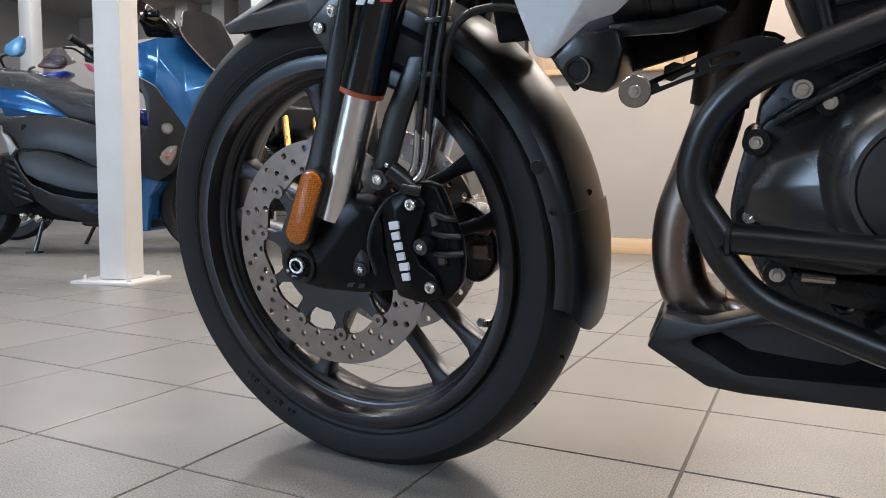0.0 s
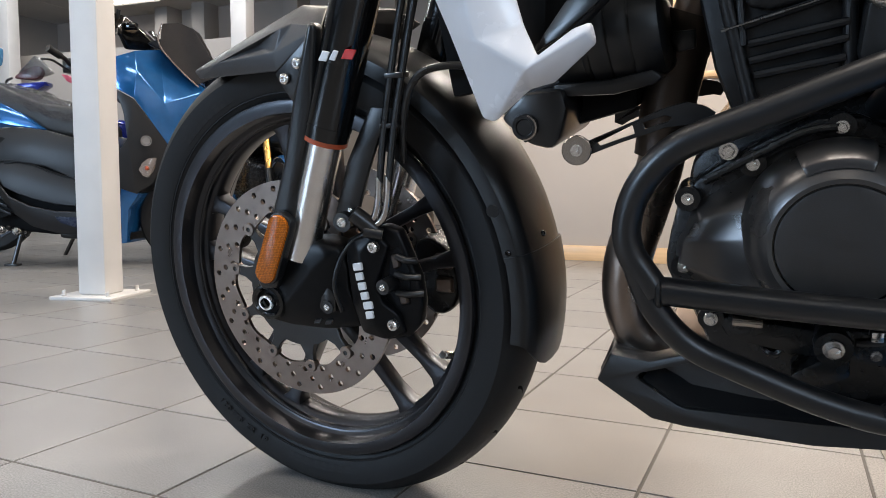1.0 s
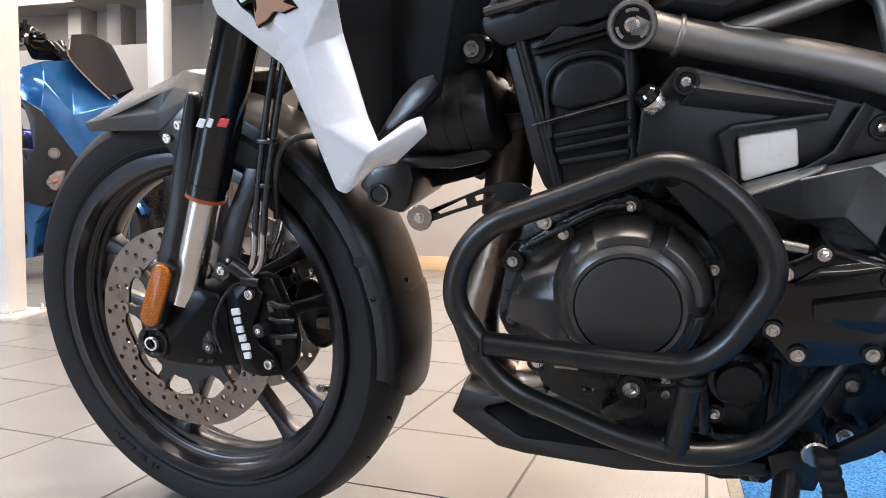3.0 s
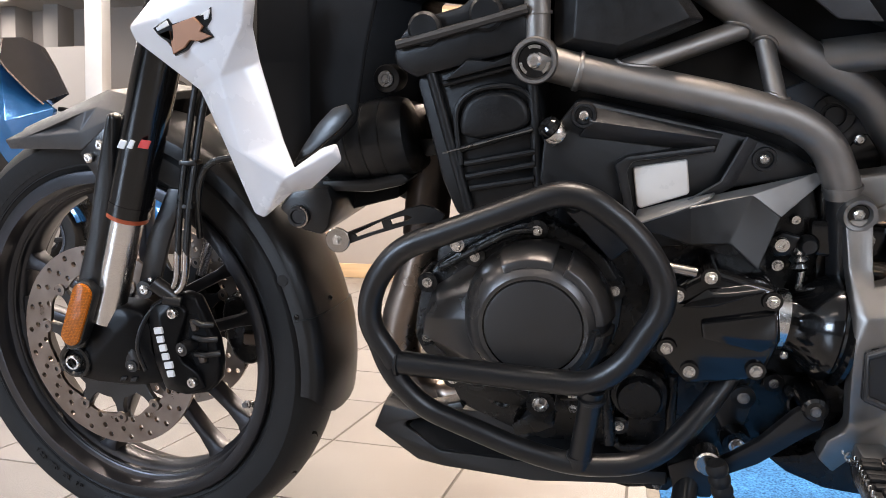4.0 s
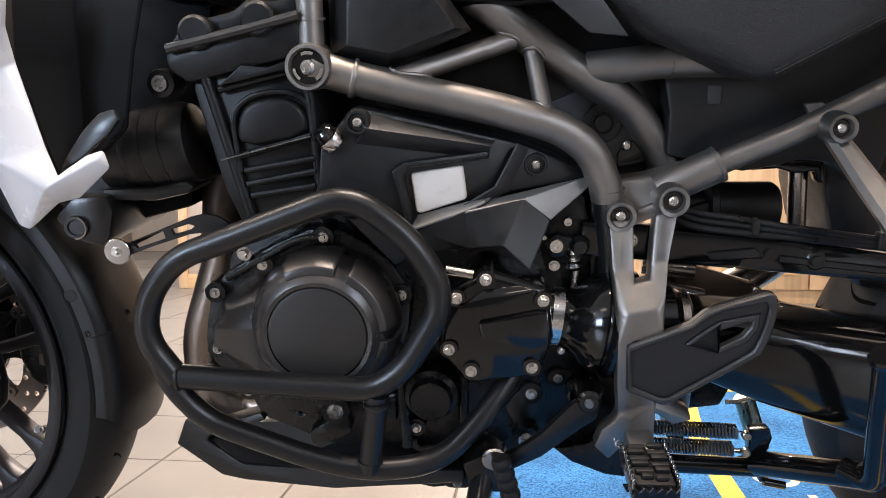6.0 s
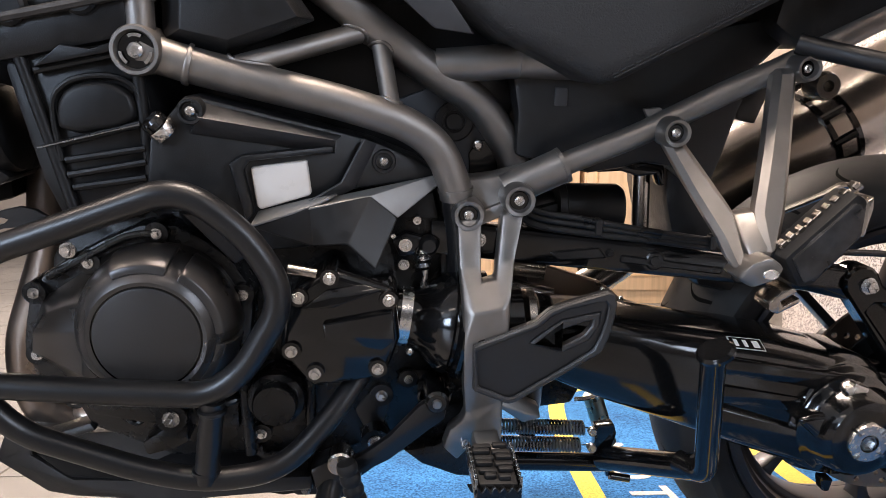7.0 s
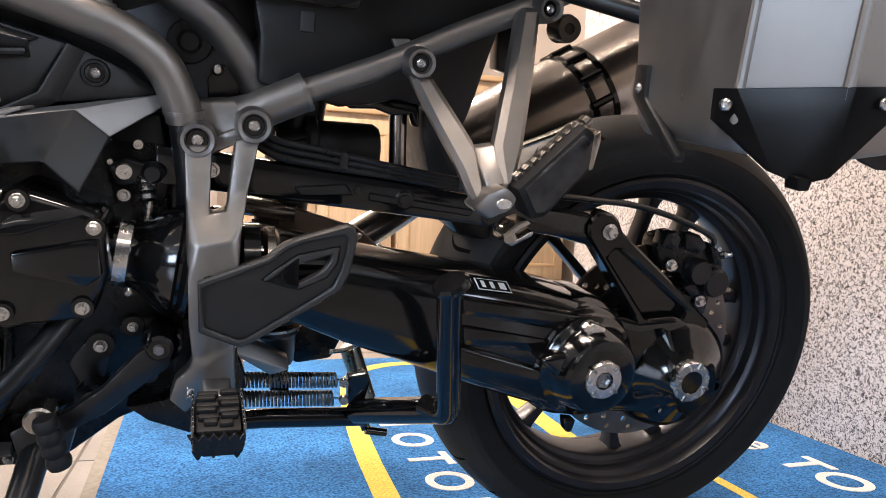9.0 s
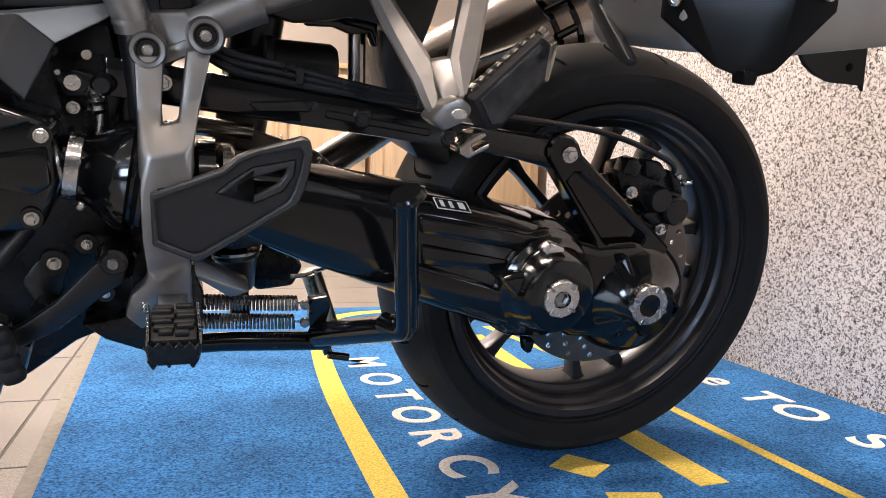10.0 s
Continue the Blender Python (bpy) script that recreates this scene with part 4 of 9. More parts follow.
def fork_guard():
    o = [(0.098, 0.665), (0.082, 0.622), (0.066, 0.580), (0.043, 0.509), (0.026, 0.469), (-0.009, 0.386), (-0.022, 0.352), (-0.015, 0.341), (0.008, 0.346), (0.024, 0.379), (0.041, 0.410), (0.055, 0.452), (0.053, 0.466), (0.066, 0.500), (0.080, 0.536), (0.092, 0.575), (0.100, 0.622), (0.108, 0.660)]
    part("fork_guard", prism(o, -0.134, -0.112, 0.006, 3), SATIN_BLACK, BIKE, "black plastic fork guard")
    b = [(0.021, -0.096, 0.609), (0.069, -0.096, 0.647), (0.074, -0.096, 0.644), (0.067, -0.096, 0.590), (0.042, -0.096, 0.573), (0.026, -0.096, 0.599)]
    br = part("guard_bracket", slab(b, 0.008, 0.002), SATIN_BLACK, BIKE, "black bolted guard bracket")
    for q in [(0.056, -0.097, 0.620), (0.036, -0.097, 0.603)]:
        bolt(br, *q, 0.0095, "button")

    def slot(a, b, r, y0, y1, bevel):
        u = Vector((b[0] - a[0], b[1] - a[1])).normalized()
        base = math.atan2(u.y, u.x)
        pts = [(b[0] + r * math.cos(base - math.pi / 2 + math.pi * i / 8), b[1] + r * math.sin(base - math.pi / 2 + math.pi * i / 8)) for i in range(9)]
        pts += [(a[0] + r * math.cos(base + math.pi / 2 + math.pi * i / 8), a[1] + r * math.sin(base + math.pi / 2 + math.pi * i / 8)) for i in range(9)]
        return prism(pts, y0, y1, bevel, 2)

    ref = part("side_reflector", slot((0.004, 0.371), (0.033, 0.432), 0.0165, -0.146, -0.128, 0.002), PLASTIC, BIKE, "amber side reflector in a black bezel")
    part("lens", slot((0.004, 0.371), (0.033, 0.432), 0.0140, -0.1500, -0.140, 0.0025), AMBER, ref, "amber reflector lens")


fork_guard()


# ---- front mudguard ----
def strip_shell(rows, thick, material, name, words, parent=None, bevel=0.0):
    """A skin laid over rows of points of equal length."""
    bm = bmesh.new()
    g = [[bm.verts.new(p) for p in r] for r in rows]
    for a, b in zip(g, g[1:]):
        for i in range(len(a) - 1):
            bm.faces.new((a[i], a[i + 1], b[i + 1], b[i]))
    bmesh.ops.recalc_face_normals(bm, faces=bm.faces)
    bmesh.ops.solidify(bm, geom=bm.faces[:], thickness=thick)
    return bm


def mudguard():
    # arched skin round the tyre: a rounded crown, a crease, a falling flank and a flat side band
    section = ((0.0640, 0.3120), (0.0648, 0.3240), (0.0640, 0.3298), (0.0605, 0.3350), (0.0520, 0.3412), (0.0485, 0.3428), (0.0390, 0.3456), (0.0220, 0.3482), (0.0, 0.3492))

    def arch(a0, a1, n, grow=0.0, round_end=0.0):
        rows = []
        for i in range(n + 1):
            row = []
            for s in (-1, 1):
                for y, r in (section if s < 0 else section[-2::-1]):
                    w = (y / 0.0648) ** 3
                    a = radians(a0 + (a1 + round_end * w - a0) * i / n)
                    row.append(((r + grow) * math.cos(a), s * (y + grow), (r + grow) * math.sin(a)))
            rows.append(row)
        return rows

    main = strip_shell(arch(112, 10.5, 30), 0.004, MUDGUARD, "", "")
    main.transform(FRONT)
    g = part("front_mudguard", main, MUDGUARD, BIKE, "black satin plastic front mudguard", 22)
    tail = strip_shell(arch(11.5, -13.5, 14, 0.0022, 5.5), 0.004, MUDGUARD, "", "")
    shaped("mudguard_extender", tail, MUDGUARD, FRONT, "black riveted mudguard extension", g)
    for a, y, r in ((13.0, -0.0445, 0.3405), (14.0, -0.016, 0.3487), (12.5, -0.0645, 0.320)):
        p = FRONT @ Vector((r * math.cos(radians(a)), y, r * math.sin(radians(a))))
        bolt(g, p.x, p.y, p.z, 0.0052, "button", (0.8, -0.6, 0.1) if y > -0.06 else (0, -1, 0), "rivet", GLOSS_BLACK)
    p = FRONT @ Vector((0.318 * math.cos(radians(22)), -0.0648, 0.318 * math.sin(radians(22))))
    shaped("side_plug", disc(0.008, 0.0, -0.0012, None, 24, 0.0005), MUDGUARD, facing(*p), "", g)
    # upper beak with its sharp ridge and scoop
    v = [(-0.155, -0.030, 0.619), (-0.137, -0.042, 0.607), (0.017, -0.086, 0.612), (0.095, -0.100, 0.660), (0.043, -0.050, 0.688), (0.082, -0.060, 0.681), (-0.085, -0.066, 0.627), (0.027, -0.080, 0.662), (0.017, -0.084, 0.635), (0.041, -0.074, 0.667), (-0.045, -0.046, 0.657), (-0.026, -0.062, 0.644)]
    f = [(0, 1, 6), (0, 6, 10), (10, 6, 7), (10, 7, 9, 4), (6, 11, 7), (6, 8, 11), (11, 8, 7), (7, 8, 9), (8, 3, 9), (8, 2, 3), (1, 2, 8, 6), (4, 9, 3, 5)]
    half = shell(v, f, 0)
    mir = half.copy()
    for q in mir.verts:
        q.co.x, q.co.y = q.co.x + (q.co.y - 0.02) * -0.19, 0.04 - q.co.y
    mir.verts.ensure_lookup_table()
    half.verts.ensure_lookup_table()
    tops = [[half.verts[k].co.copy() for k in (1, 0, 10, 4, 5)], [mir.verts[k].co.copy() for k in (1, 0, 10, 4, 5)]]
    roof = bmesh.new()
    tv = [[roof.verts.new(c) for c in row] for row in tops]
    for k in range(4):
        roof.faces.new((tv[0][k], tv[0][k + 1], tv[1][k + 1], tv[1][k]))
    bm = join(half, mir, roof)
    bmesh.ops.remove_doubles(bm, verts=bm.verts, dist=0.0005)
    bmesh.ops.recalc_face_normals(bm, faces=bm.faces)
    bmesh.ops.solidify(bm, geom=bm.faces[:], thickness=0.004)
    part("front_beak", soften(bm, 0.003, 2, 12), PLASTIC_GREY, BIKE, "grey moulded mudguard beak with a scooped flank", 50)


mudguard()


# ---- brake hoses ----
def front_hoses():
    part("hose_stay", prism([(0.083, 0.424), (0.113, 0.503), (0.150, 0.566), (0.182, 0.562), (0.178, 0.545), (0.158, 0.530), (0.140, 0.490), (0.114, 0.424)], -0.104, -0.096, 0.002, 2), SATIN_BLACK, BIKE, "black plate stay for the hoses")
    for k, pts in enumerate((
        [(0.235, -0.10, 0.78), (0.205, -0.108, 0.68), (0.186, -0.115, 0.600), (0.174, -0.118, 0.545), (0.165, -0.118, 0.50), (0.161, -0.117, 0.480)],
        [(0.250, -0.10, 0.78), (0.219, -0.106, 0.68), (0.199, -0.113, 0.600), (0.186, -0.117, 0.545), (0.177, -0.118, 0.50), (0.173, -0.117, 0.480)],
        [(0.243, -0.09, 0.78), (0.212, -0.1, 0.68), (0.1925, -0.106, 0.60), (0.182, -0.110, 0.545), (0.170, -0.108, 0.48), (0.150, -0.10, 0.43), (0.110, -0.12, 0.40), (0.095, -0.135, 0.36), (0.098, -0.13, 0.32)],
    )):
        h = part("brake_hose", tube(glide(pts, 6), 0.0042 if k < 2 else 0.003, 10), HOSE, BIKE, "black rubber brake hose")
        if k < 2:
            x = 0.161 + 0.012 * k
            part("hose_fitting", tube(glide([(x, -0.117, 0.486), (x - 0.004, -0.119, 0.455), (x - 0.011, -0.121, 0.437), (x - 0.022, -0.122, 0.428)], 4), 0.0045, 12), MUFFLER, h, "bright bent steel hose end")
    part("banjo_bolt", tube([(0.128, -0.130, 0.446), (0.137, -0.126, 0.437), (0.150, -0.120, 0.423)], 0.0105, 20), SATIN_BLACK, BIKE, "black hose union")
    bolt(BIKE, 0.124, -0.128, 0.449, 0.0042, "button")
    part("banjo_bolt", tube([(0.140, -0.130, 0.424), (0.160, -0.122, 0.418)], 0.0075, 16), SATIN_BLACK, BIKE)
    for z, x in ((0.600, 0.192), (0.545, 0.180)):
        part("hose_clip", box(x - 0.012, x + 0.012, -0.120, -0.102, z - 0.003, z + 0.003, 0.0015), SATIN_BLACK, BIKE, "black hose clip")
    part("clutch_hose", tube(glide([(0.185, -0.10, 0.50), (0.195, -0.11, 0.55), (0.215, -0.12, 0.592), (0.245, -0.12, 0.606), (0.285, -0.11, 0.60), (0.31, -0.10, 0.56), (0.33, -0.08, 0.52)], 6), 0.0042, 10), HOSE, BIKE, "looped black hose")


front_hoses()


# ---- fairing ----
def fairing():
    # white side panel: an upper cheek, a long falling blade and a hooked foot
    v = [(0.249, -0.212, 0.802), (0.201, -0.212, 0.760), (0.206, -0.212, 0.745), (0.276, -0.212, 0.692), (0.297, -0.212, 0.638), (0.325, -0.212, 0.559), (0.338, -0.214, 0.5545), (0.374, -0.216, 0.583), (0.397, -0.218, 0.588), (0.437, -0.226, 0.620), (0.433, -0.228, 0.639), (0.416, -0.231, 0.634), (0.386, -0.233, 0.614), (0.373, -0.224, 0.640), (0.349, -0.212, 0.721), (0.345, -0.212, 0.754), (0.354, -0.212, 0.798)]
    ridge = [(0.297, -0.238, 0.798), (0.252, -0.238, 0.765), (0.315, -0.238, 0.706), (0.331, -0.240, 0.631), (0.377, -0.243, 0.603), (0.429, -0.236, 0.630), (0.346, -0.238, 0.754), (0.355, -0.238, 0.796)]
    n = len(v)
    w = v + ridge
    f = [(0, 1, n + 1, n), (1, 2, 3, n + 2, n + 1), (3, 4, n + 3, n + 2), (4, 5, n + 4, n + 3), (5, 6, n + 4), (6, 7, n + 4), (7, 8, n + 5, n + 4), (8, 9, n + 5), (9, 10, n + 5), (10, 11, n + 5), (11, 12, n + 4, n + 5), (12, 13, n + 3, n + 4), (13, 14, n + 2, n + 3), (14, 15, n + 6, n + 2), (15, 16, n + 7, n + 6), (n, n + 1, n + 2, n + 6, n + 7)]
    p = part("fairing_panel", shell(w, f, 0.005, 0.0035), WHITE, BIKE, "glossy white fairing side panel with a falling blade", 60)
    # a two-colour model mark as plain bars
    for pts, material, y in (
        ([(0.248, 0.756), (0.266, 0.765), (0.270, 0.759), (0.306, 0.768), (0.315, 0.774), (0.314, 0.762), (0.308, 0.755), (0.315, 0.745), (0.300, 0.740), (0.293, 0.743), (0.285, 0.734), (0.269, 0.728), (0.267, 0.739), (0.253, 0.749)], GLOSS_BLACK, -0.2395),
        ([(0.255, 0.750), (0.267, 0.753), (0.268, 0.730), (0.280, 0.735), (0.281, 0.751), (0.274, 0.753), (0.269, 0.743)], BRONZE, -0.2412),
        ([(0.272, 0.758), (0.296, 0.765), (0.305, 0.756), (0.301, 0.751), (0.313, 0.746), (0.300, 0.742), (0.289, 0.743), (0.282, 0.736), (0.271, 0.731)], BRONZE, -0.2425),
        ([(0.252, 0.756), (0.265, 0.763), (0.267, 0.758), (0.254, 0.753)], LETTER, -0.2412),
        ([(0.302, 0.766), (0.314, 0.772), (0.314, 0.770), (0.311, 0.763), (0.307, 0.762), (0.307, 0.767)], LETTER, -0.2412),
    ):
        part("model_mark", prism(pts, y, y + 0.006, 0.0003, 1), material, p)
    # black inner panel and the dark cowl behind
    inner = [(0.346, -0.195, 0.799), (0.338, -0.195, 0.720), (0.366, -0.195, 0.609), (0.397, -0.195, 0.619), (0.440, -0.195, 0.657), (0.456, -0.195, 0.729), (0.475, -0.195, 0.793)]
    mid = [(0.382, -0.150, 0.800), (0.377, -0.150, 0.718), (0.371, -0.150, 0.631)]
    part("inner_panel", shell(inner + mid, [(0, 1, 8, 7), (1, 2, 9, 8), (2, 3, 9), (3, 4, 9), (4, 5, 8, 9), (5, 6, 7, 8)], 0.005, 0.003), DEEP, BIKE, "dull black inner fairing panel", 50)
    lip = [(0.379, -0.2140, 0.616), (0.386, -0.2124, 0.630), (0.406, -0.2109, 0.656), (0.424, -0.2113, 0.672), (0.440, -0.2140, 0.676), (0.446, -0.2176, 0.666), (0.434, -0.2180, 0.652), (0.402, -0.2164, 0.628)]
    part("inner_lip", shell(lip, [(0, 1, 7), (1, 2, 6, 7), (2, 3, 4, 5), (2, 5, 6)], 0.004, 0.001), SATIN_BLACK, BIKE, "satin black fairing lip", 60)
    part("radiator_cowl", prism([(0.296, 0.550), (0.335, 0.558), (0.407, 0.578), (0.479, 0.580), (0.487, 0.606), (0.463, 0.655), (0.392, 0.662), (0.355, 0.615)], -0.10, 0.10, 0.02, 3), PLASTIC, BIKE, "black plastic radiator cowl")
    duct = [(0.352, 0.583), (0.420, 0.579), (0.489, 0.585), (0.482, 0.605), (0.474, 0.663), (0.422, 0.668), (0.389, 0.613)]
    d = part("fan_duct", prism(duct, -0.092, 0.0, 0.022, 4), PLASTIC, BIKE, "black moulded air duct")
    a, b = [Vector(q) for q in [(0.373, -0.100, 0.617), (0.476, -0.100, 0.631)]]
    prof = [(0, 0), (0.0400, 0.0), (0.0420, 0.022), (0.0435, 0.030), (0.0425, 0.032), (0.0425, 0.035), (0.0445, 0.037), (0.0455, 0.050), (0.0445, 0.052), (0.0445, 0.055), (0.0465, 0.057), (0.0475, 0.072), (0.0465, 0.074), (0.0465, 0.077), (0.0480, 0.079), (0.0470, 0.094), (0.0430, 0.104), (0.0300, 0.109), (0, 0.109)]
    shaped("duct_sleeve", lathe(prof, None, 56), PLASTIC, facing(*a, tuple(a - b)), "ribbed round black duct sleeve", d)
    lipb = [(0.372, 0.582), (0.430, 0.584), (0.470, 0.592), (0.480, 0.584), (0.472, 0.577), (0.434, 0.569), (0.376, 0.569)]
    part("duct_lip", prism(lipb, -0.132, -0.06, 0.004, 2), PLASTIC, d)
    part("radiator_base", prism([(0.321, 0.579), (0.447, 0.574), (0.448, 0.549), (0.374, 0.530), (0.341, 0.515), (0.322, 0.532)], -0.062, 0.06, 0.006, 2), DEEP, BIKE, "dark underside of the radiator")
    # block with slotted screw under the blade
    q = [(0.320, 0.551), (0.349, 0.524), (0.374, 0.518), (0.383, 0.530), (0.390, 0.559), (0.385, 0.578), (0.344, 0.575)]
    foot = part("radiator_foot", prism(q, -0.145, 0.02, 0.006, 2), SATIN_BLACK, BIKE, "black radiator foot with a slotted cap")
    c = (0.347, -0.146, 0.542)
    shaped("slotted_cap", lathe([(0, -0.002), (0.008, -0.002), (0.009, -0.004), (0.0125, -0.004), (0.0135, 0.0), (0.0135, 0.01), (0, 0.01)], None, 24), SATIN_BLACK, facing(*c), "", foot)
    shaped("cap_ring", lathe([(0.0115, -0.0048), (0.0132, -0.0045), (0.0132, -0.002), (0.0115, -0.002)], None, 24, arc=(-95, 70)), MUFFLER, facing(*c), "bright worn edge", foot)
    part("radiator_shroud", prism([(0.362, 0.823), (0.478, 0.818), (0.463, 0.562), (0.428, 0.550), (0.354, 0.557), (0.339, 0.658)], -0.02, 0.09, 0.01, 2), DEEP, BIKE, "black radiator shroud")
    part("radiator", box(0.33, 0.365, -0.10, 0.12, 0.53, 0.80, 0.004, pose(0, 0, 0, 0, -8, 0)), DEEP, BIKE, "black radiator core")


fairing()


def lower_bracket():
    outer = [(0.393, 0.528), (0.404, 0.533), (0.415, 0.530), (0.462, 0.549), (0.487, 0.559), (0.504, 0.563), (0.518, 0.560), (0.529, 0.553), (0.523, 0.542), (0.514, 0.544), (0.487, 0.541), (0.446, 0.528), (0.414, 0.516), (0.402, 0.509), (0.392, 0.513)]
    hole = [[(0.421, 0.532), (0.457, 0.544), (0.459, 0.536), (0.426, 0.525)], [(0.466, 0.546), (0.486, 0.552), (0.492, 0.550), (0.488, 0.546), (0.468, 0.540)]]
    b = part("engine_bracket", plate(outer, hole, -0.172, -0.166, 0.001), SATIN_BLACK, BIKE, "black slotted steel bracket")
    shaped("washer", disc(0.0145, 0, -0.004, None, 28), MUFFLER, facing(0.405, -0.172, 0.522), "dull steel washer", b)
    bolt(b, 0.405, -0.175, 0.522, 0.008, "hex")
    # the matching bracket on the far side
    part("engine_bracket", plate(outer, hole, 0.12, 0.126, 0.001), SATIN_BLACK, BIKE, "black slotted steel bracket")


lower_bracket()


# ---- exhaust header ----
def header_pipes():
    pts = [(0.507, -0.02, 0.66), (0.485, -0.02, 0.60), (0.473, -0.02, 0.542), (0.466, -0.02, 0.484), (0.447, -0.02, 0.424), (0.429, -0.02, 0.366), (0.428, -0.02, 0.313), (0.448, -0.02, 0.268), (0.50, -0.02, 0.245)]
    part("exhaust_header", tube(glide(pts, 6), lambda t: 0.022 + 0.006 * min(1.0, t * 1.6), 28), TITAN, BIKE, "heat-tinted steel exhaust header pipe")
    part("heat_shield", tube([(0.500, -0.02, 0.640), (0.485, -0.02, 0.60), (0.475, -0.02, 0.556), (0.4665, -0.02, 0.492)], 0.0296, 28), SCORCHED, BIKE, "darkened header sleeve")
    c = part("lambda_sensor", tube([(0.462, -0.060, 0.599), (0.480, -0.082, 0.613)], 0.008, 12), MUFFLER, BIKE, "steel exhaust sensor")
    part("sensor_nut", tube([(0.472, -0.074, 0.607), (0.477, -0.079, 0.611)], 0.0105, 6), TITAN, c)
    part("sensor_plug", prism([(0.482, 0.624), (0.505, 0.625), (0.506, 0.607), (0.490, 0.604), (0.484, 0.612)], -0.090, -0.070, 0.002, 2), SATIN_BLACK, c, "black sensor plug")
    # small collector behind the bash plate
    part("collector", prism([(0.47, 0.29), (0.50, 0.235), (0.80, 0.235), (0.80, 0.30)], -0.06, 0.07, 0.02, 3), TITAN, BIKE, "steel exhaust collector")


header_pipes()


# ---- belly pan ----
def belly_pan():
    body = [(0.413, -0.075, 0.270), (0.397, -0.070, 0.231), (0.460, -0.089, 0.199), (0.498, -0.104, 0.202), (0.624, -0.147, 0.222)] + [(0.785, -0.130, 0.222), (0.784, -0.130, 0.264), (0.552, -0.130, 0.288)] + [(0.468, -0.094, 0.266)]
    p = part("belly_pan", slab([(x, y + 0.02, z) for x, y, z in body], 0.18, 0.006), PLASTIC, BIKE, "black moulded belly pan")
    rim = [(0.418, -0.087, 0.275), (0.401, -0.081, 0.237), (0.466, -0.101, 0.2055), (0.503, -0.116, 0.2085), (0.625, -0.157, 0.2285)] + [(0.778, -0.145, 0.230), (0.777, -0.145, 0.248)] + [(0.625, -0.158, 0.251), (0.502, -0.116, 0.231), (0.492, -0.112, 0.233), (0.449, -0.098, 0.253), (0.453, -0.099, 0.259), (0.537, -0.128, 0.299), (0.530, -0.125, 0.307), (0.463, -0.102, 0.276)]
    part("pan_rim", slab(rim, 0.03, 0.003), PLASTIC, p)
    # sloping inner floor of the pan
    front = [(0.455, -0.094, 0.252), (0.494, -0.110, 0.232), (0.625, -0.150, 0.248), (0.770, -0.138, 0.246)]
    back = [(0.470, -0.070, 0.266), (0.512, -0.082, 0.254), (0.625, -0.112, 0.266), (0.770, -0.105, 0.262)]
    part("pan_ledge", shell(front + back, [(0, 1, 5, 4), (1, 2, 6, 5), (2, 3, 7, 6)], 0.003, 0.0), SATIN_BLACK, p, "", 30)


belly_pan()


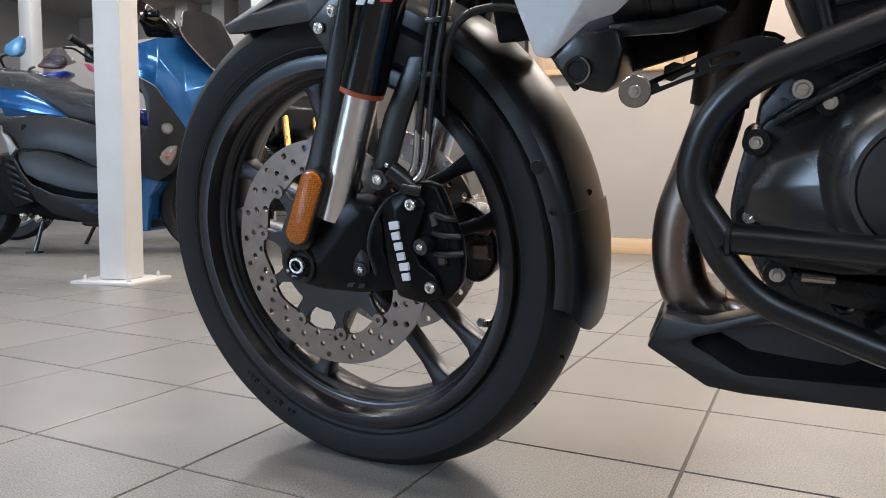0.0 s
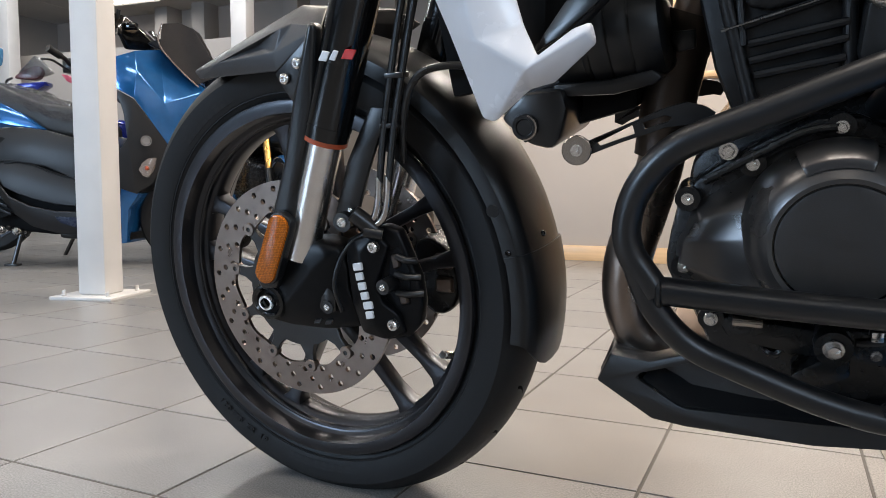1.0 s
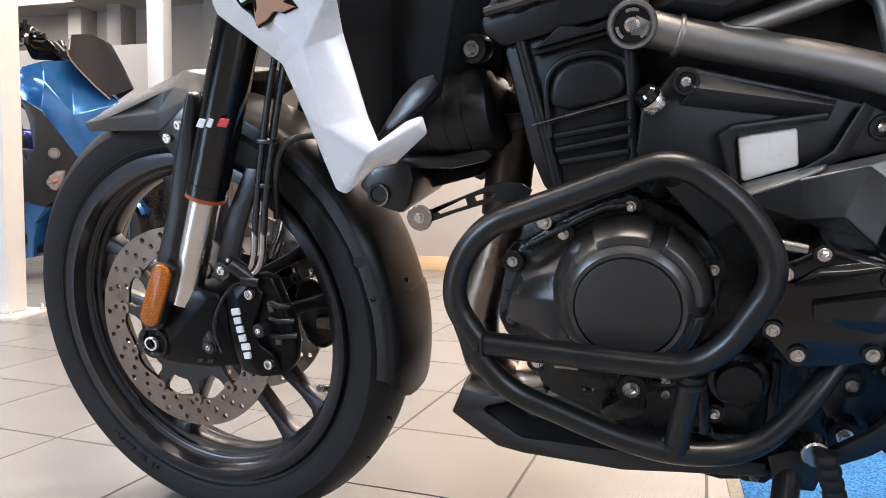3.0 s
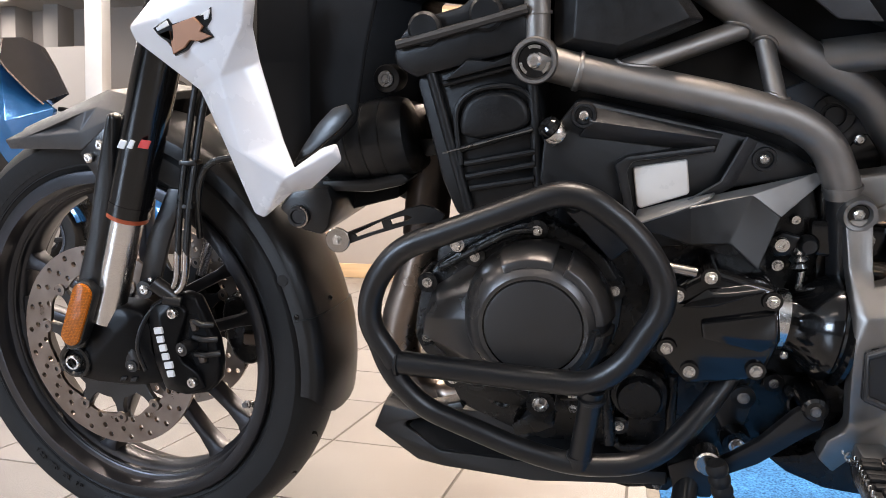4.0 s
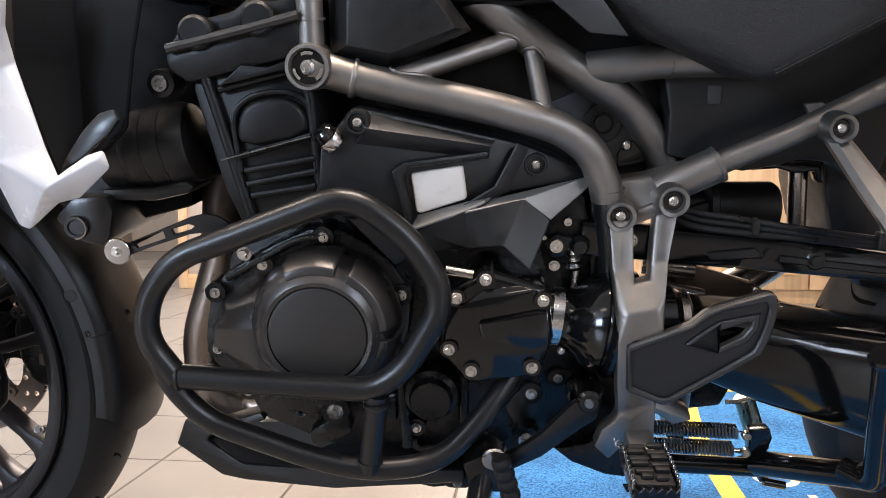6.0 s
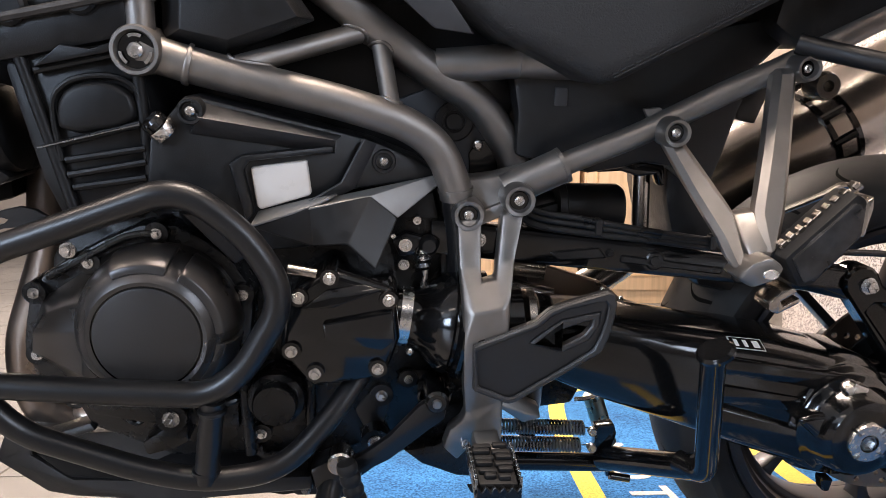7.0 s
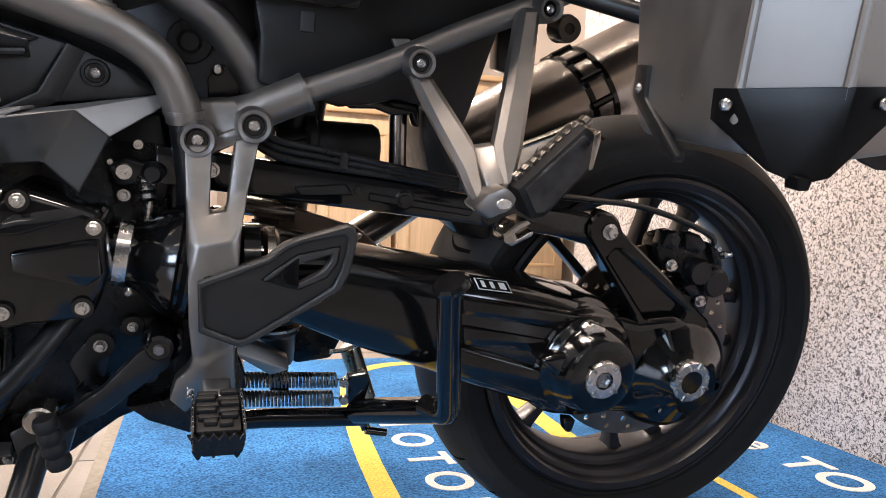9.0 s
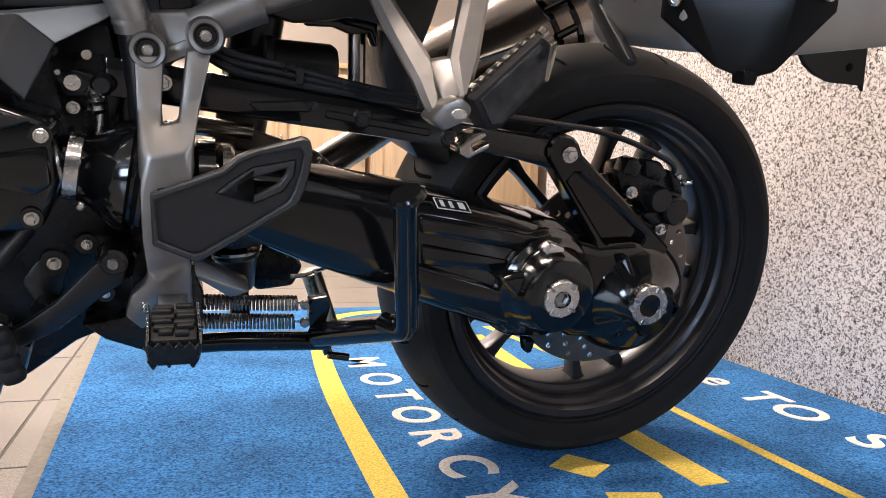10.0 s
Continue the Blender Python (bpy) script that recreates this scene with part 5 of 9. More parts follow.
# ---- engine ----
def engine():
    e = part("crankcase", prism([(0.500, 0.365), (0.505, 0.500), (0.540, 0.545), (0.640, 0.560), (0.760, 0.560), (0.915, 0.560), (0.925, 0.400), (0.90, 0.300), (0.80, 0.262), (0.62, 0.262), (0.53, 0.300)], -0.125, 0.125, 0.012, 2), CAST_BLACK, BIKE, "black cast engine crankcase")
    cyl = [(0.502, 0.698), (0.527, 0.590), (0.544, 0.549), (0.632, 0.581), (0.634, 0.667), (0.620, 0.729), (0.576, 0.728)]
    part("cylinder_block", prism(cyl, -0.172, 0.15, 0.008, 2), BLOCK, BIKE, "black cast cylinder block")
    for q in ([(0.520, -0.174, 0.704), (0.557, -0.174, 0.560)], [(0.622, -0.174, 0.724), (0.632, -0.174, 0.582)]):
        part("cylinder_rib", rod(q[0], q[1], 0.006, 12), BLOCK, BIKE)
    # raised arched window and fins on the block
    arch = [(0.551, 0.633), (0.550, 0.660), (0.561, 0.678), (0.585, 0.685), (0.608, 0.682), (0.622, 0.668), (0.623, 0.645)]
    part("block_window", prism(arch, -0.184, -0.16, 0.006, 3, rounds=1), BLOCK, BIKE)
    arch_rim = [(0.550, -0.177, 0.609), (0.546, -0.177, 0.660), (0.559, -0.177, 0.681), (0.586, -0.177, 0.689), (0.612, -0.177, 0.686), (0.626, -0.177, 0.668), (0.628, -0.177, 0.610)]
    part("window_rim", tube(glide(arch_rim, 5), 0.0030, 8), BLOCK, BIKE)
    for q in ([(0.550, -0.178, 0.625), (0.625, -0.178, 0.646)], [(0.554, -0.178, 0.610), (0.628, -0.178, 0.623)], [(0.555, -0.178, 0.596), (0.628, -0.178, 0.610)], [(0.559, -0.178, 0.584), (0.627, -0.178, 0.595)], [(0.534, -0.178, 0.692), (0.607, -0.178, 0.709)]):
        part("cooling_fin", rod(q[0], q[1], 0.0036, 8), BLOCK, BIKE)
    w = [(0.532, -0.185, 0.622), (0.575, -0.185, 0.633), (0.626, -0.185, 0.646)]
    part("wire", tube(glide(w, 4), 0.0012, 6), SPRING, BIKE, "thin bright cable")
    # head and cam cover
    head = [(0.482, 0.728), (0.484, 0.711), (0.505, 0.698), (0.621, 0.724), (0.620, 0.756), (0.613, 0.767)]
    part("cylinder_head", prism(head, -0.182, 0.15, 0.008, 2), BLOCK, BIKE, "black cylinder head")
    cov = [(0.483, 0.732), (0.620, 0.762), (0.623, 0.772), (0.611, 0.783), (0.596, 0.776), (0.568, 0.779), (0.553, 0.767), (0.520, 0.760), (0.496, 0.749)]
    part("cam_cover", prism(cov, -0.176, 0.15, 0.006, 2), BLOCK, BIKE, "dark grey cam cover")
    fl = [(0.488, -0.186, 0.732), (0.557, -0.186, 0.747), (0.621, -0.186, 0.762)]
    part("cover_flange", tube(glide(fl, 4), 0.005, 8), COVER_MATT, BIKE)
    for q in [(0.517, -0.182, 0.747), (0.580, -0.182, 0.759)]:
        shaped("cam_plug", disc(0.017, 0.01, -0.006, None, 28, 0.003), BLOCK, facing(*q))
    # recessed side of the head
    rec = [(0.536, 0.695), (0.561, 0.716), (0.587, 0.713), (0.608, 0.720), (0.605, 0.711), (0.542, 0.697)]
    part("head_boss", prism(rec, -0.187, -0.17, 0.003, 2), BLOCK, BIKE)
    # throttle bodies and spark plug lead in front
    q = (0.469, -0.165, 0.698)
    shaped("frame_bush", lathe([(0, -0.003), (0.004, -0.003), (0.005, -0.005), (0.008, -0.005), (0.009, 0.0), (0.009, 0.03), (0, 0.03)], None, 28), SPRING, facing(*q), "bright frame bolt in a black bush")
    shaped("bush_ring", lathe([(0.009, -0.002), (0.014, -0.001), (0.015, 0.002), (0.015, 0.03), (0.009, 0.03)], None, 28), SATIN_BLACK, facing(*q))
    # clip on the side of the block
    q = (0.645, -0.196, 0.647)
    shaped("oil_cap", lathe([(0, -0.009), (0.009, -0.009), (0.0118, -0.006), (0.0118, 0.0), (0.0, 0.0)], None, 24), GLOSS_BLACK, facing(*q, (-0.62, -0.35, 0.68)), "black filler cap with a bright collar")
    shaped("collar", lathe([(0.0, 0.001), (0.0122, 0.001), (0.0130, 0.003), (0.0130, 0.010), (0.0122, 0.012), (0.0, 0.012)], None, 24), STEEL, facing(*q, (-0.62, -0.35, 0.68)), "bright steel collar")
    return e


engine()


def clutch_cover():
    part("cover_gasket", prism([(0.487, 0.425), (0.500, 0.482), (0.556, 0.520), (0.630, 0.552), (0.692, 0.520), (0.722, 0.474), (0.716, 0.415), (0.690, 0.370), (0.60, 0.352), (0.515, 0.362), (0.486, 0.398)], -0.160, -0.115, 0.005, 2, rounds=1), CAST_BLACK, BIKE, "black cast cover flange")
    c = 0.630, 0.447
    dome = lathe([(0.080, 0.02), (0.080, -0.010), (0.0785, -0.026), (0.0745, -0.042), (0.069, -0.053), (0.0625, -0.060), (0.0565, -0.0635), (0.0525, -0.0625)], facing(c[0], -0.160, c[1]), 96)
    k = part("clutch_cover", dome, COVER, BIKE, "dark grey domed clutch cover with a round cap")
    shaped("cover_cap", lathe([(0, -0.064), (0.047, -0.064), (0.0505, -0.063), (0.0515, -0.059), (0.0515, 0.0)], None, 72), COVER_MATT, facing(c[0], -0.160, c[1]), "matt black round cap", k)
    shaped("cap_groove", lathe([(0.0515, -0.0612), (0.0527, -0.0612), (0.0527, -0.050), (0.0515, -0.050)], None, 72), GLOSS_BLACK, facing(c[0], -0.160, c[1]), "", k)
    # faceted wing running forward from the dome
    v = [(0.490, -0.150, 0.402), (0.492, -0.150, 0.432), (0.506, -0.150, 0.474), (0.562, -0.150, 0.511), (0.590, -0.150, 0.527), (0.500, -0.172, 0.412), (0.503, -0.174, 0.434), (0.520, -0.176, 0.456), (0.566, -0.186, 0.474), (0.600, -0.200, 0.500), (0.566, -0.205, 0.446), (0.560, -0.203, 0.400), (0.528, -0.150, 0.368), (0.60, -0.205, 0.372), (0.61, -0.212, 0.44)]
    f = [(0, 1, 6, 5), (1, 2, 7, 6), (2, 3, 8, 7), (3, 4, 9, 8), (6, 7, 8, 10), (5, 6, 10, 11), (8, 9, 14, 10), (10, 14, 13, 11), (0, 5, 11, 12), (12, 11, 13)]
    part("cover_wing", shell(v, f, 0.004, 0.002), COVER, k, "", 30)
    # raised bands on the dome's shoulder
    for a0, a1 in ((73, 117), (3, 62), (-42, -6)):
        pad = lathe([(0.076, -0.010), (0.0832, -0.016), (0.0832, -0.028), (0.0790, -0.0452), (0.0718, -0.0575), (0.064, -0.0600), (0.060, -0.040), (0.076, -0.010)], facing(c[0], -0.160, c[1]), 18, arc=(a0, a1))
        bmesh.ops.holes_fill(pad, edges=[e for e in pad.edges if len(e.link_faces) == 1])
        part("cover_band", soften(pad, 0.0012, 2, 40), COVER, k, "", 30)
    for x, z in ((0.506, 0.474), (0.561, 0.506), (0.629, 0.537), (0.711, 0.473), (0.503, 0.408), (0.700, 0.408)):
        part("bolt_boss", tube([(x, -0.168, z), (x, -0.12, z)], 0.0115, 20), CAST_BLACK, k)
        bolt(k, x, -0.168, z, 0.0080, "hex")
    bolt(BIKE, 0.540, -0.160, 0.517, 0.0115, "hex")
    # gasket edge pipe over the top of the cover
    part("cover_rim", tube(glide([(0.520, -0.165, 0.490), (0.562, -0.167, 0.513), (0.600, -0.168, 0.533), (0.629, -0.168, 0.537)], 5), 0.004, 10), CAST_BLACK, k)
    # lower row of the crankcase
    for x, y, z, r, kind in ((0.634, -0.176, 0.338, 0.0125, "hex"), (0.721, -0.140, 0.300, 0.0085, "hex"), (0.849, -0.150, 0.292, 0.0125, "hex"), (0.528, -0.150, 0.350, 0.0095, "hex")):
        part("bolt_boss", tube([(x, y, z), (x, -0.10, z)], r * 1.3, 20), CAST_BLACK, BIKE)
        bolt(BIKE, x, y, z, r, kind)


clutch_cover()


def lower_case():
    # sump, ribs, water pump, starter parts below the covers
    part("sump", prism([(0.56, 0.30), (0.58, 0.245), (0.70, 0.232), (0.80, 0.240), (0.84, 0.28), (0.84, 0.33), (0.56, 0.34)], -0.10, 0.10, 0.010, 2), CAST_BLACK, BIKE, "black cast sump")
    for z in (0.268, 0.279, 0.290):
        part("sump_rib", rod((0.70, -0.118, z - 0.004), (0.80, -0.118, z + 0.004), 0.004, 8), CAST_BLACK, BIKE)
    part("lower_casting", prism([(0.53, 0.355), (0.62, 0.345), (0.70, 0.35), (0.70, 0.31), (0.60, 0.318), (0.545, 0.328)], -0.150, -0.11, 0.006, 2), CAST_BLACK, BIKE)
    shaped("hose_union", lathe([(0.006, -0.012), (0.009, -0.014), (0.0115, -0.010), (0.0115, 0.02), (0, 0.02), (0, -0.004), (0.006, -0.004)], None, 24), SATIN_BLACK, facing(0.585, -0.128, 0.322))
    part("casting_arm", prism([(0.600, 0.307), (0.622, 0.322), (0.648, 0.326), (0.650, 0.308), (0.634, 0.299), (0.604, 0.291)], -0.170, -0.13, 0.004, 2), CAST_BLACK, BIKE)
    part("wire_loom", tube(glide([(0.655, -0.150, 0.336), (0.672, -0.152, 0.338), (0.690, -0.150, 0.344), (0.705, -0.140, 0.345)], 4), 0.004, 8), HOSE, BIKE, "black wiring sleeve")
    part("switch_tab", box(0.664, 0.674, -0.168, -0.150, 0.344, 0.354, 0.0012), STEEL, BIKE, "small bright switch tab")
    bolt(BIKE, 0.6695, -0.165, 0.330, 0.0068, "hex")
    part("sump_ledge", prism([(0.713, 0.294), (0.728, 0.295), (0.727, 0.287), (0.719, 0.285), (0.723, 0.273), (0.761, 0.277), (0.767, 0.272), (0.765, 0.266), (0.744, 0.259), (0.723, 0.263), (0.711, 0.272)], -0.136, -0.10, 0.003, 2), CAST_BLACK, BIKE, "black cast sump ledge")
    part("coolant_fitting", tube([(0.548, -0.15, 0.350), (0.575, -0.15, 0.349)], 0.006, 12), MUFFLER, BIKE, "bright pipe fitting")
    c = (0.741, -0.150, 0.352)
    shaped("water_pump", lathe([(0, -0.028), (0.022, -0.028), (0.0235, -0.026), (0.0245, -0.016), (0.030, -0.012), (0.032, -0.004), (0.032, 0.03), (0, 0.03)], None, 40), CAST_BLACK, facing(*c), "black round water pump cover")
    part("water_pipe", tube(fillet([(c[0] + 0.036, -0.150, c[2] + 0.02), (c[0] + 0.036, -0.150, c[2] - 0.055), (c[0] + 0.02, -0.140, c[2] - 0.08)], 0.02), 0.006, 12), CAST_BLACK, BIKE)
    part("water_pipe", tube([(c[0] - 0.035, -0.150, c[2] + 0.02), (c[0] - 0.030, -0.150, c[2] - 0.07)], 0.007, 12), CAST_BLACK, BIKE)
    # drain plug and side-stand switch below
    q = (0.768, -0.120, 0.218)
    part("drain_lug", prism([(q[0] - 0.03, q[2] + 0.012), (q[0] + 0.03, q[2] + 0.012), (q[0] + 0.012, q[2] - 0.008), (q[0] - 0.012, q[2] - 0.008)], -0.125, -0.09, 0.003, 2), SATIN_BLACK, BIKE)
    bolt(BIKE, q[0], -0.126, q[2], 0.0075, "hex", material=SPRING)


lower_case()


def rear_lower():
    # cast frame and linkage bracket under the gearbox
    c = [(0.678, 0.358), (0.928, 0.355), (0.941, 0.292), (0.894, 0.246), (0.867, 0.234), (0.815, 0.193), (0.735, 0.182), (0.670, 0.196)]
    b = part("lower_frame", prism(c, -0.085, 0.05, 0.008, 2), CAST_BLACK, BIKE, "black cast lower frame and linkage bracket")
    for (px, pz), r in zip([(0.885, 0.361), (0.855, 0.341), (0.845, 0.289), (0.901, 0.308)], (0.0075, 0.0095, 0.009, 0.0065)):
        part("bolt_boss", tube([(px, -0.130, pz), (px, -0.06, pz)], r * 1.4, 20), SATIN_BLACK, b)
        bolt(b, px, -0.130, pz, r, "hex")
    for q in ([(0.736, -0.100, 0.345), (0.793, -0.100, 0.305), (0.843, -0.100, 0.342)], [(0.721, -0.095, 0.267), (0.775, -0.095, 0.274), (0.848, -0.095, 0.307), (0.893, -0.095, 0.339)], [(0.744, -0.105, 0.232), (0.793, -0.105, 0.248), (0.826, -0.105, 0.287)]):
        part("hose", tube(glide(q, 6), 0.007, 12), HOSE, b, "black rubber hose")
    for q in [(0.769, 0.301), (0.802, 0.263), (0.747, 0.256)]:
        part("casting_rib", box(q[0] - 0.03, q[0] + 0.03, -0.100, -0.08, q[1] - 0.004, q[1] + 0.004, 0.002), CAST_BLACK, b)
    part("nut_bracket", prism([(0.870, 0.353), (0.876, 0.368), (0.890, 0.372), (0.925, 0.369), (0.921, 0.352), (0.898, 0.346)], -0.127, -0.09, 0.004, 2), CAST_BLACK, b)
    part("guard_mount", prism([(0.823, 0.321), (0.836, 0.340), (0.855, 0.356), (0.866, 0.347), (0.865, 0.326), (0.855, 0.289), (0.845, 0.279), (0.838, 0.292)], -0.128, -0.10, 0.006, 2), BAR, b)
    q = (0.914, -0.150, 0.350)
    shaped("pivot_ring", lathe([(0.0155, 0.03), (0.0155, -0.003), (0.0175, -0.005), (0.0195, -0.003), (0.0195, 0.05)], None, 36), GLOSS_BLACK, facing(*q), "", b)
    for q in ([(0.775, -0.115, 0.345), (0.825, -0.115, 0.344)], [(0.777, -0.115, 0.337), (0.844, -0.115, 0.331)], [(0.721, -0.115, 0.276), (0.784, -0.115, 0.284)], [(0.718, -0.115, 0.262), (0.778, -0.115, 0.269)]):
        part("casting_rib", rod(q[0], q[1], 0.0035, 8), CAST_BLACK, b)
    part("pivot_casting", prism([(0.870, 0.376), (0.967, 0.381), (0.998, 0.298), (0.998, 0.235), (0.947, 0.256), (0.913, 0.283), (0.889, 0.283)], -0.112, -0.06, 0.006, 2), CAST_BLACK, b)


rear_lower()


def gearbox():
    g = part("gearbox_cover", prism([(0.752, 0.425), (0.757, 0.485), (0.800, 0.513), (0.866, 0.493), (0.872, 0.440), (0.858, 0.398), (0.785, 0.386)], -0.206, -0.12, 0.008, 3), GLOSS_BLACK, BIKE, "gloss black gearbox end cover")
    panel = [(0.795, 0.459), (0.864, 0.473), (0.867, 0.440), (0.853, 0.430), (0.797, 0.442)]
    part("cover_panel", prism(panel, -0.214, -0.200, 0.003, 2), GLOSS_BLACK, g)
    ridge = [(0.774, -0.214, 0.473), (0.806, -0.214, 0.476), (0.854, -0.214, 0.494), (0.835, -0.214, 0.497), (0.800, -0.214, 0.491)]
    part("cover_ridge", shell([(x, y if i < 3 else -0.206, z) for i, (x, y, z) in enumerate(ridge)], [(0, 1, 2, 3, 4)], 0.003, 0.001), GLOSS_BLACK, g)
    for x, z in ((0.802, 0.504), (0.860, 0.482), (0.764, 0.428), (0.850, 0.409), (0.787, 0.404), (0.772, 0.484)):
        part("bolt_boss", tube([(x, -0.209, z), (x, -0.15, z)], 0.0094, 20), GLOSS_BLACK, g)
        bolt(g, x, -0.209, z, 0.0086, "hex")
    a, b = [(0.761, -0.200, 0.511), (0.789, -0.200, 0.506)]
    part("breather_pipe", tube([a, b], 0.0055, 12), MUFFLER, BIKE, "bright short pipe")
    # bellows between gearbox and shaft, with a steel clamp
    bm = lathe([(0.029, 0.0), (0.030, 0.012), (0.0315, 0.019), (0.0345, 0.026), (0.0400, 0.033), (0.0480, 0.042), (0.0540, 0.051), (0.0565, 0.058), (0.0530, 0.061), (0.0525, 0.064), (0.0590, 0.069), (0.0595, 0.073), (0.0550, 0.076), (0.0550, 0.079), (0.0610, 0.084), (0.0615, 0.090), (0.0, 0.092)], Matrix.Rotation(radians(-90), 4, "Z"), 48)
    bm.transform(Matrix.Translation((0.868, -0.145, 0.444)) @ pose(0, 0, 0, 0, 8, 0))
    k = part("shaft_gaiter", bm, GLOSS_BLACK, BIKE, "glossy black rubber drive-shaft gaiter")
    cl = lathe([(0.0305, 0.004), (0.0325, 0.004), (0.0325, 0.016), (0.0305, 0.016)], Matrix.Rotation(radians(-90), 4, "Z"), 48)
    cl.transform(Matrix.Translation((0.868, -0.145, 0.444)) @ pose(0, 0, 0, 0, 8, 0))
    part("hose_clamp", cl, STEEL, k, "bright steel band clamp")
    bolt(k, 0.884, -0.165, 0.410, 0.006, "button")
    # shift shaft cluster above
    plate_pts = [(0.852, 0.539), (0.886, 0.573), (0.908, 0.576), (0.921, 0.515), (0.905, 0.463), (0.869, 0.468)]
    part("shift_plate", prism(plate_pts, -0.125, -0.08, 0.004, 2), SATIN_BLACK, BIKE, "black side plate with shift linkage")
    for q, r, kind in zip([(0.902, -0.100, 0.560), (0.890, -0.132, 0.547), (0.877, -0.132, 0.497), (0.865, -0.132, 0.529)], (0.0085, 0.0068, 0.0085, 0.004), ("button", "cup", "hex", "cup")):
        bolt(BIKE, *q, r, kind)
    q = (0.878, -0.130, 0.521)
    lev = part("shift_lever", prism([(0.864, 0.525), (0.878, 0.534), (0.907, 0.526), (0.911, 0.514), (0.894, 0.510), (0.872, 0.507)], -0.138, -0.128, 0.003, 2), SATIN_BLACK, BIKE, "black shift shaft arm")
    shaped("pivot_pin", lathe([(0, -0.002), (0.002, -0.002), (0.0025, -0.004), (0.0072, -0.004), (0.0080, 0.0), (0, 0)], None, 24), STEEL, facing(q[0], -0.138, q[2]), "", lev)
    b = (0.903, -0.138, 0.521)
    shaped("ball_joint", lathe([(0, -0.010), (0.007, -0.009), (0.0105, -0.004), (0.0105, 0.006), (0, 0.006)], None, 24), SATIN_BLACK, facing(*b), "", lev)
    r = [(0.903, -0.135, 0.515), (0.898, -0.135, 0.493), (0.898, -0.135, 0.468)]
    part("shift_rod", tube([r[0], r[2]], 0.0035, 10), STEEL, lev)
    part("rod_boot", lathe([(0.006, 0), (0.009, 0.004), (0.007, 0.008), (0.010, 0.012), (0.007, 0.016), (0.010, 0.020), (0.006, 0.026)], facing(*r[1], (0.1, 0, -1)), 20), SPRING, lev, "ribbed metal boot")
    # drive gear lever below: rubber tip, long arm, pivot
    arm = [(0.817, 0.291), (0.834, 0.300), (0.863, 0.322), (0.894, 0.357), (0.911, 0.369), (0.924, 0.359), (0.922, 0.341), (0.907, 0.330), (0.864, 0.294), (0.830, 0.276)]
    ped = part("gear_pedal", prism(arm, -0.190, -0.178, 0.003, 2), SATIN_BLACK, BIKE, "black gear pedal with a ribbed rubber tip")
    q = (0.913, -0.192, 0.361)
    shaped("pedal_pivot", lathe([(0, -0.002), (0.002, -0.002), (0.0024, -0.003), (0.0045, -0.003), (0.0055, 0.0), (0.0, 0.0)], None, 24), SPRING, facing(*q), "small pivot bolt", ped)
    shaped("pivot_boss", disc(0.0130, 0.0, 0.05, None, 28, 0.003), GLOSS_BLACK, facing(*q), "", ped)
    tip = [(0.818, -0.215, 0.307), (0.831, -0.215, 0.257)]
    n = 12
    rubber = tube([Vector(tip[0]).lerp(Vector(tip[1]), i / n) for i in range(n + 1)], lambda t: 0.0112 if int(t * n + 0.5) % 3 else 0.0095, 20)
    part("pedal_rubber", rubber, RUBBER, ped, "ribbed black rubber")
    q = (0.812, -0.200, 0.298)
    shaped("pedal_bolt", disc(0.0135, 0.02, -0.006, None, 28, 0.002), MUFFLER, facing(*q), "dull steel pin head", ped)


gearbox()


# ---- engine guard ----
def crash_bars():
    def bar(pts, r, c, words):
        return part("crash_bar", tube(fillet(pts, c, 12), r, 32), BAR, BIKE, words)

    y = -0.24
    words = "black powder-coated engine guard tube"
    bar([(0.487, y, 0.406), (0.458, y, 0.449), (0.466, y, 0.494), (0.497, y, 0.533), (0.560, y, 0.556), (0.672, y, 0.598), (0.733, y, 0.552), (0.764, y, 0.494), (0.722, y, 0.420), (0.688, y, 0.396), (0.600, y, 0.400), (0.487, y, 0.408)], 0.0126, 0.032, words)
    bar([(0.466, y, 0.440), (0.480, -0.238, 0.394), (0.512, -0.234, 0.354), (0.620, -0.228, 0.309), (0.680, -0.224, 0.2935), (0.752, -0.215, 0.299), (0.800, -0.195, 0.345), (0.836, -0.165, 0.390)], 0.0120, 0.035, words)
    bar([(0.693, y, 0.392), (0.679, -0.226, 0.297)], 0.0118, 0.01, "black powder-coated guard strut")
    bar([(0.672, y, 0.588), (0.668, -0.19, 0.575), (0.66, -0.14, 0.55)], 0.012, 0.02, "black guard mounting tube")
    # weld beads
    for p, r in (((0.489, y, 0.407), 0.0132), ((0.692, y, 0.380), 0.0126), ((0.680, -0.226, 0.308), 0.0126)):
        m = Matrix.Translation(p)
        b = lathe([(r - 0.001, -0.003), (r + 0.0015, -0.0015), (r + 0.0015, 0.0015), (r - 0.001, 0.003)], None, 20)
        b.transform(m @ (Matrix.Rotation(radians(90), 4, "Z") if p[0] < 0.5 else Matrix.Rotation(radians(90), 4, "X")))
        part("weld_bead", b, BAR, BIKE)


crash_bars()


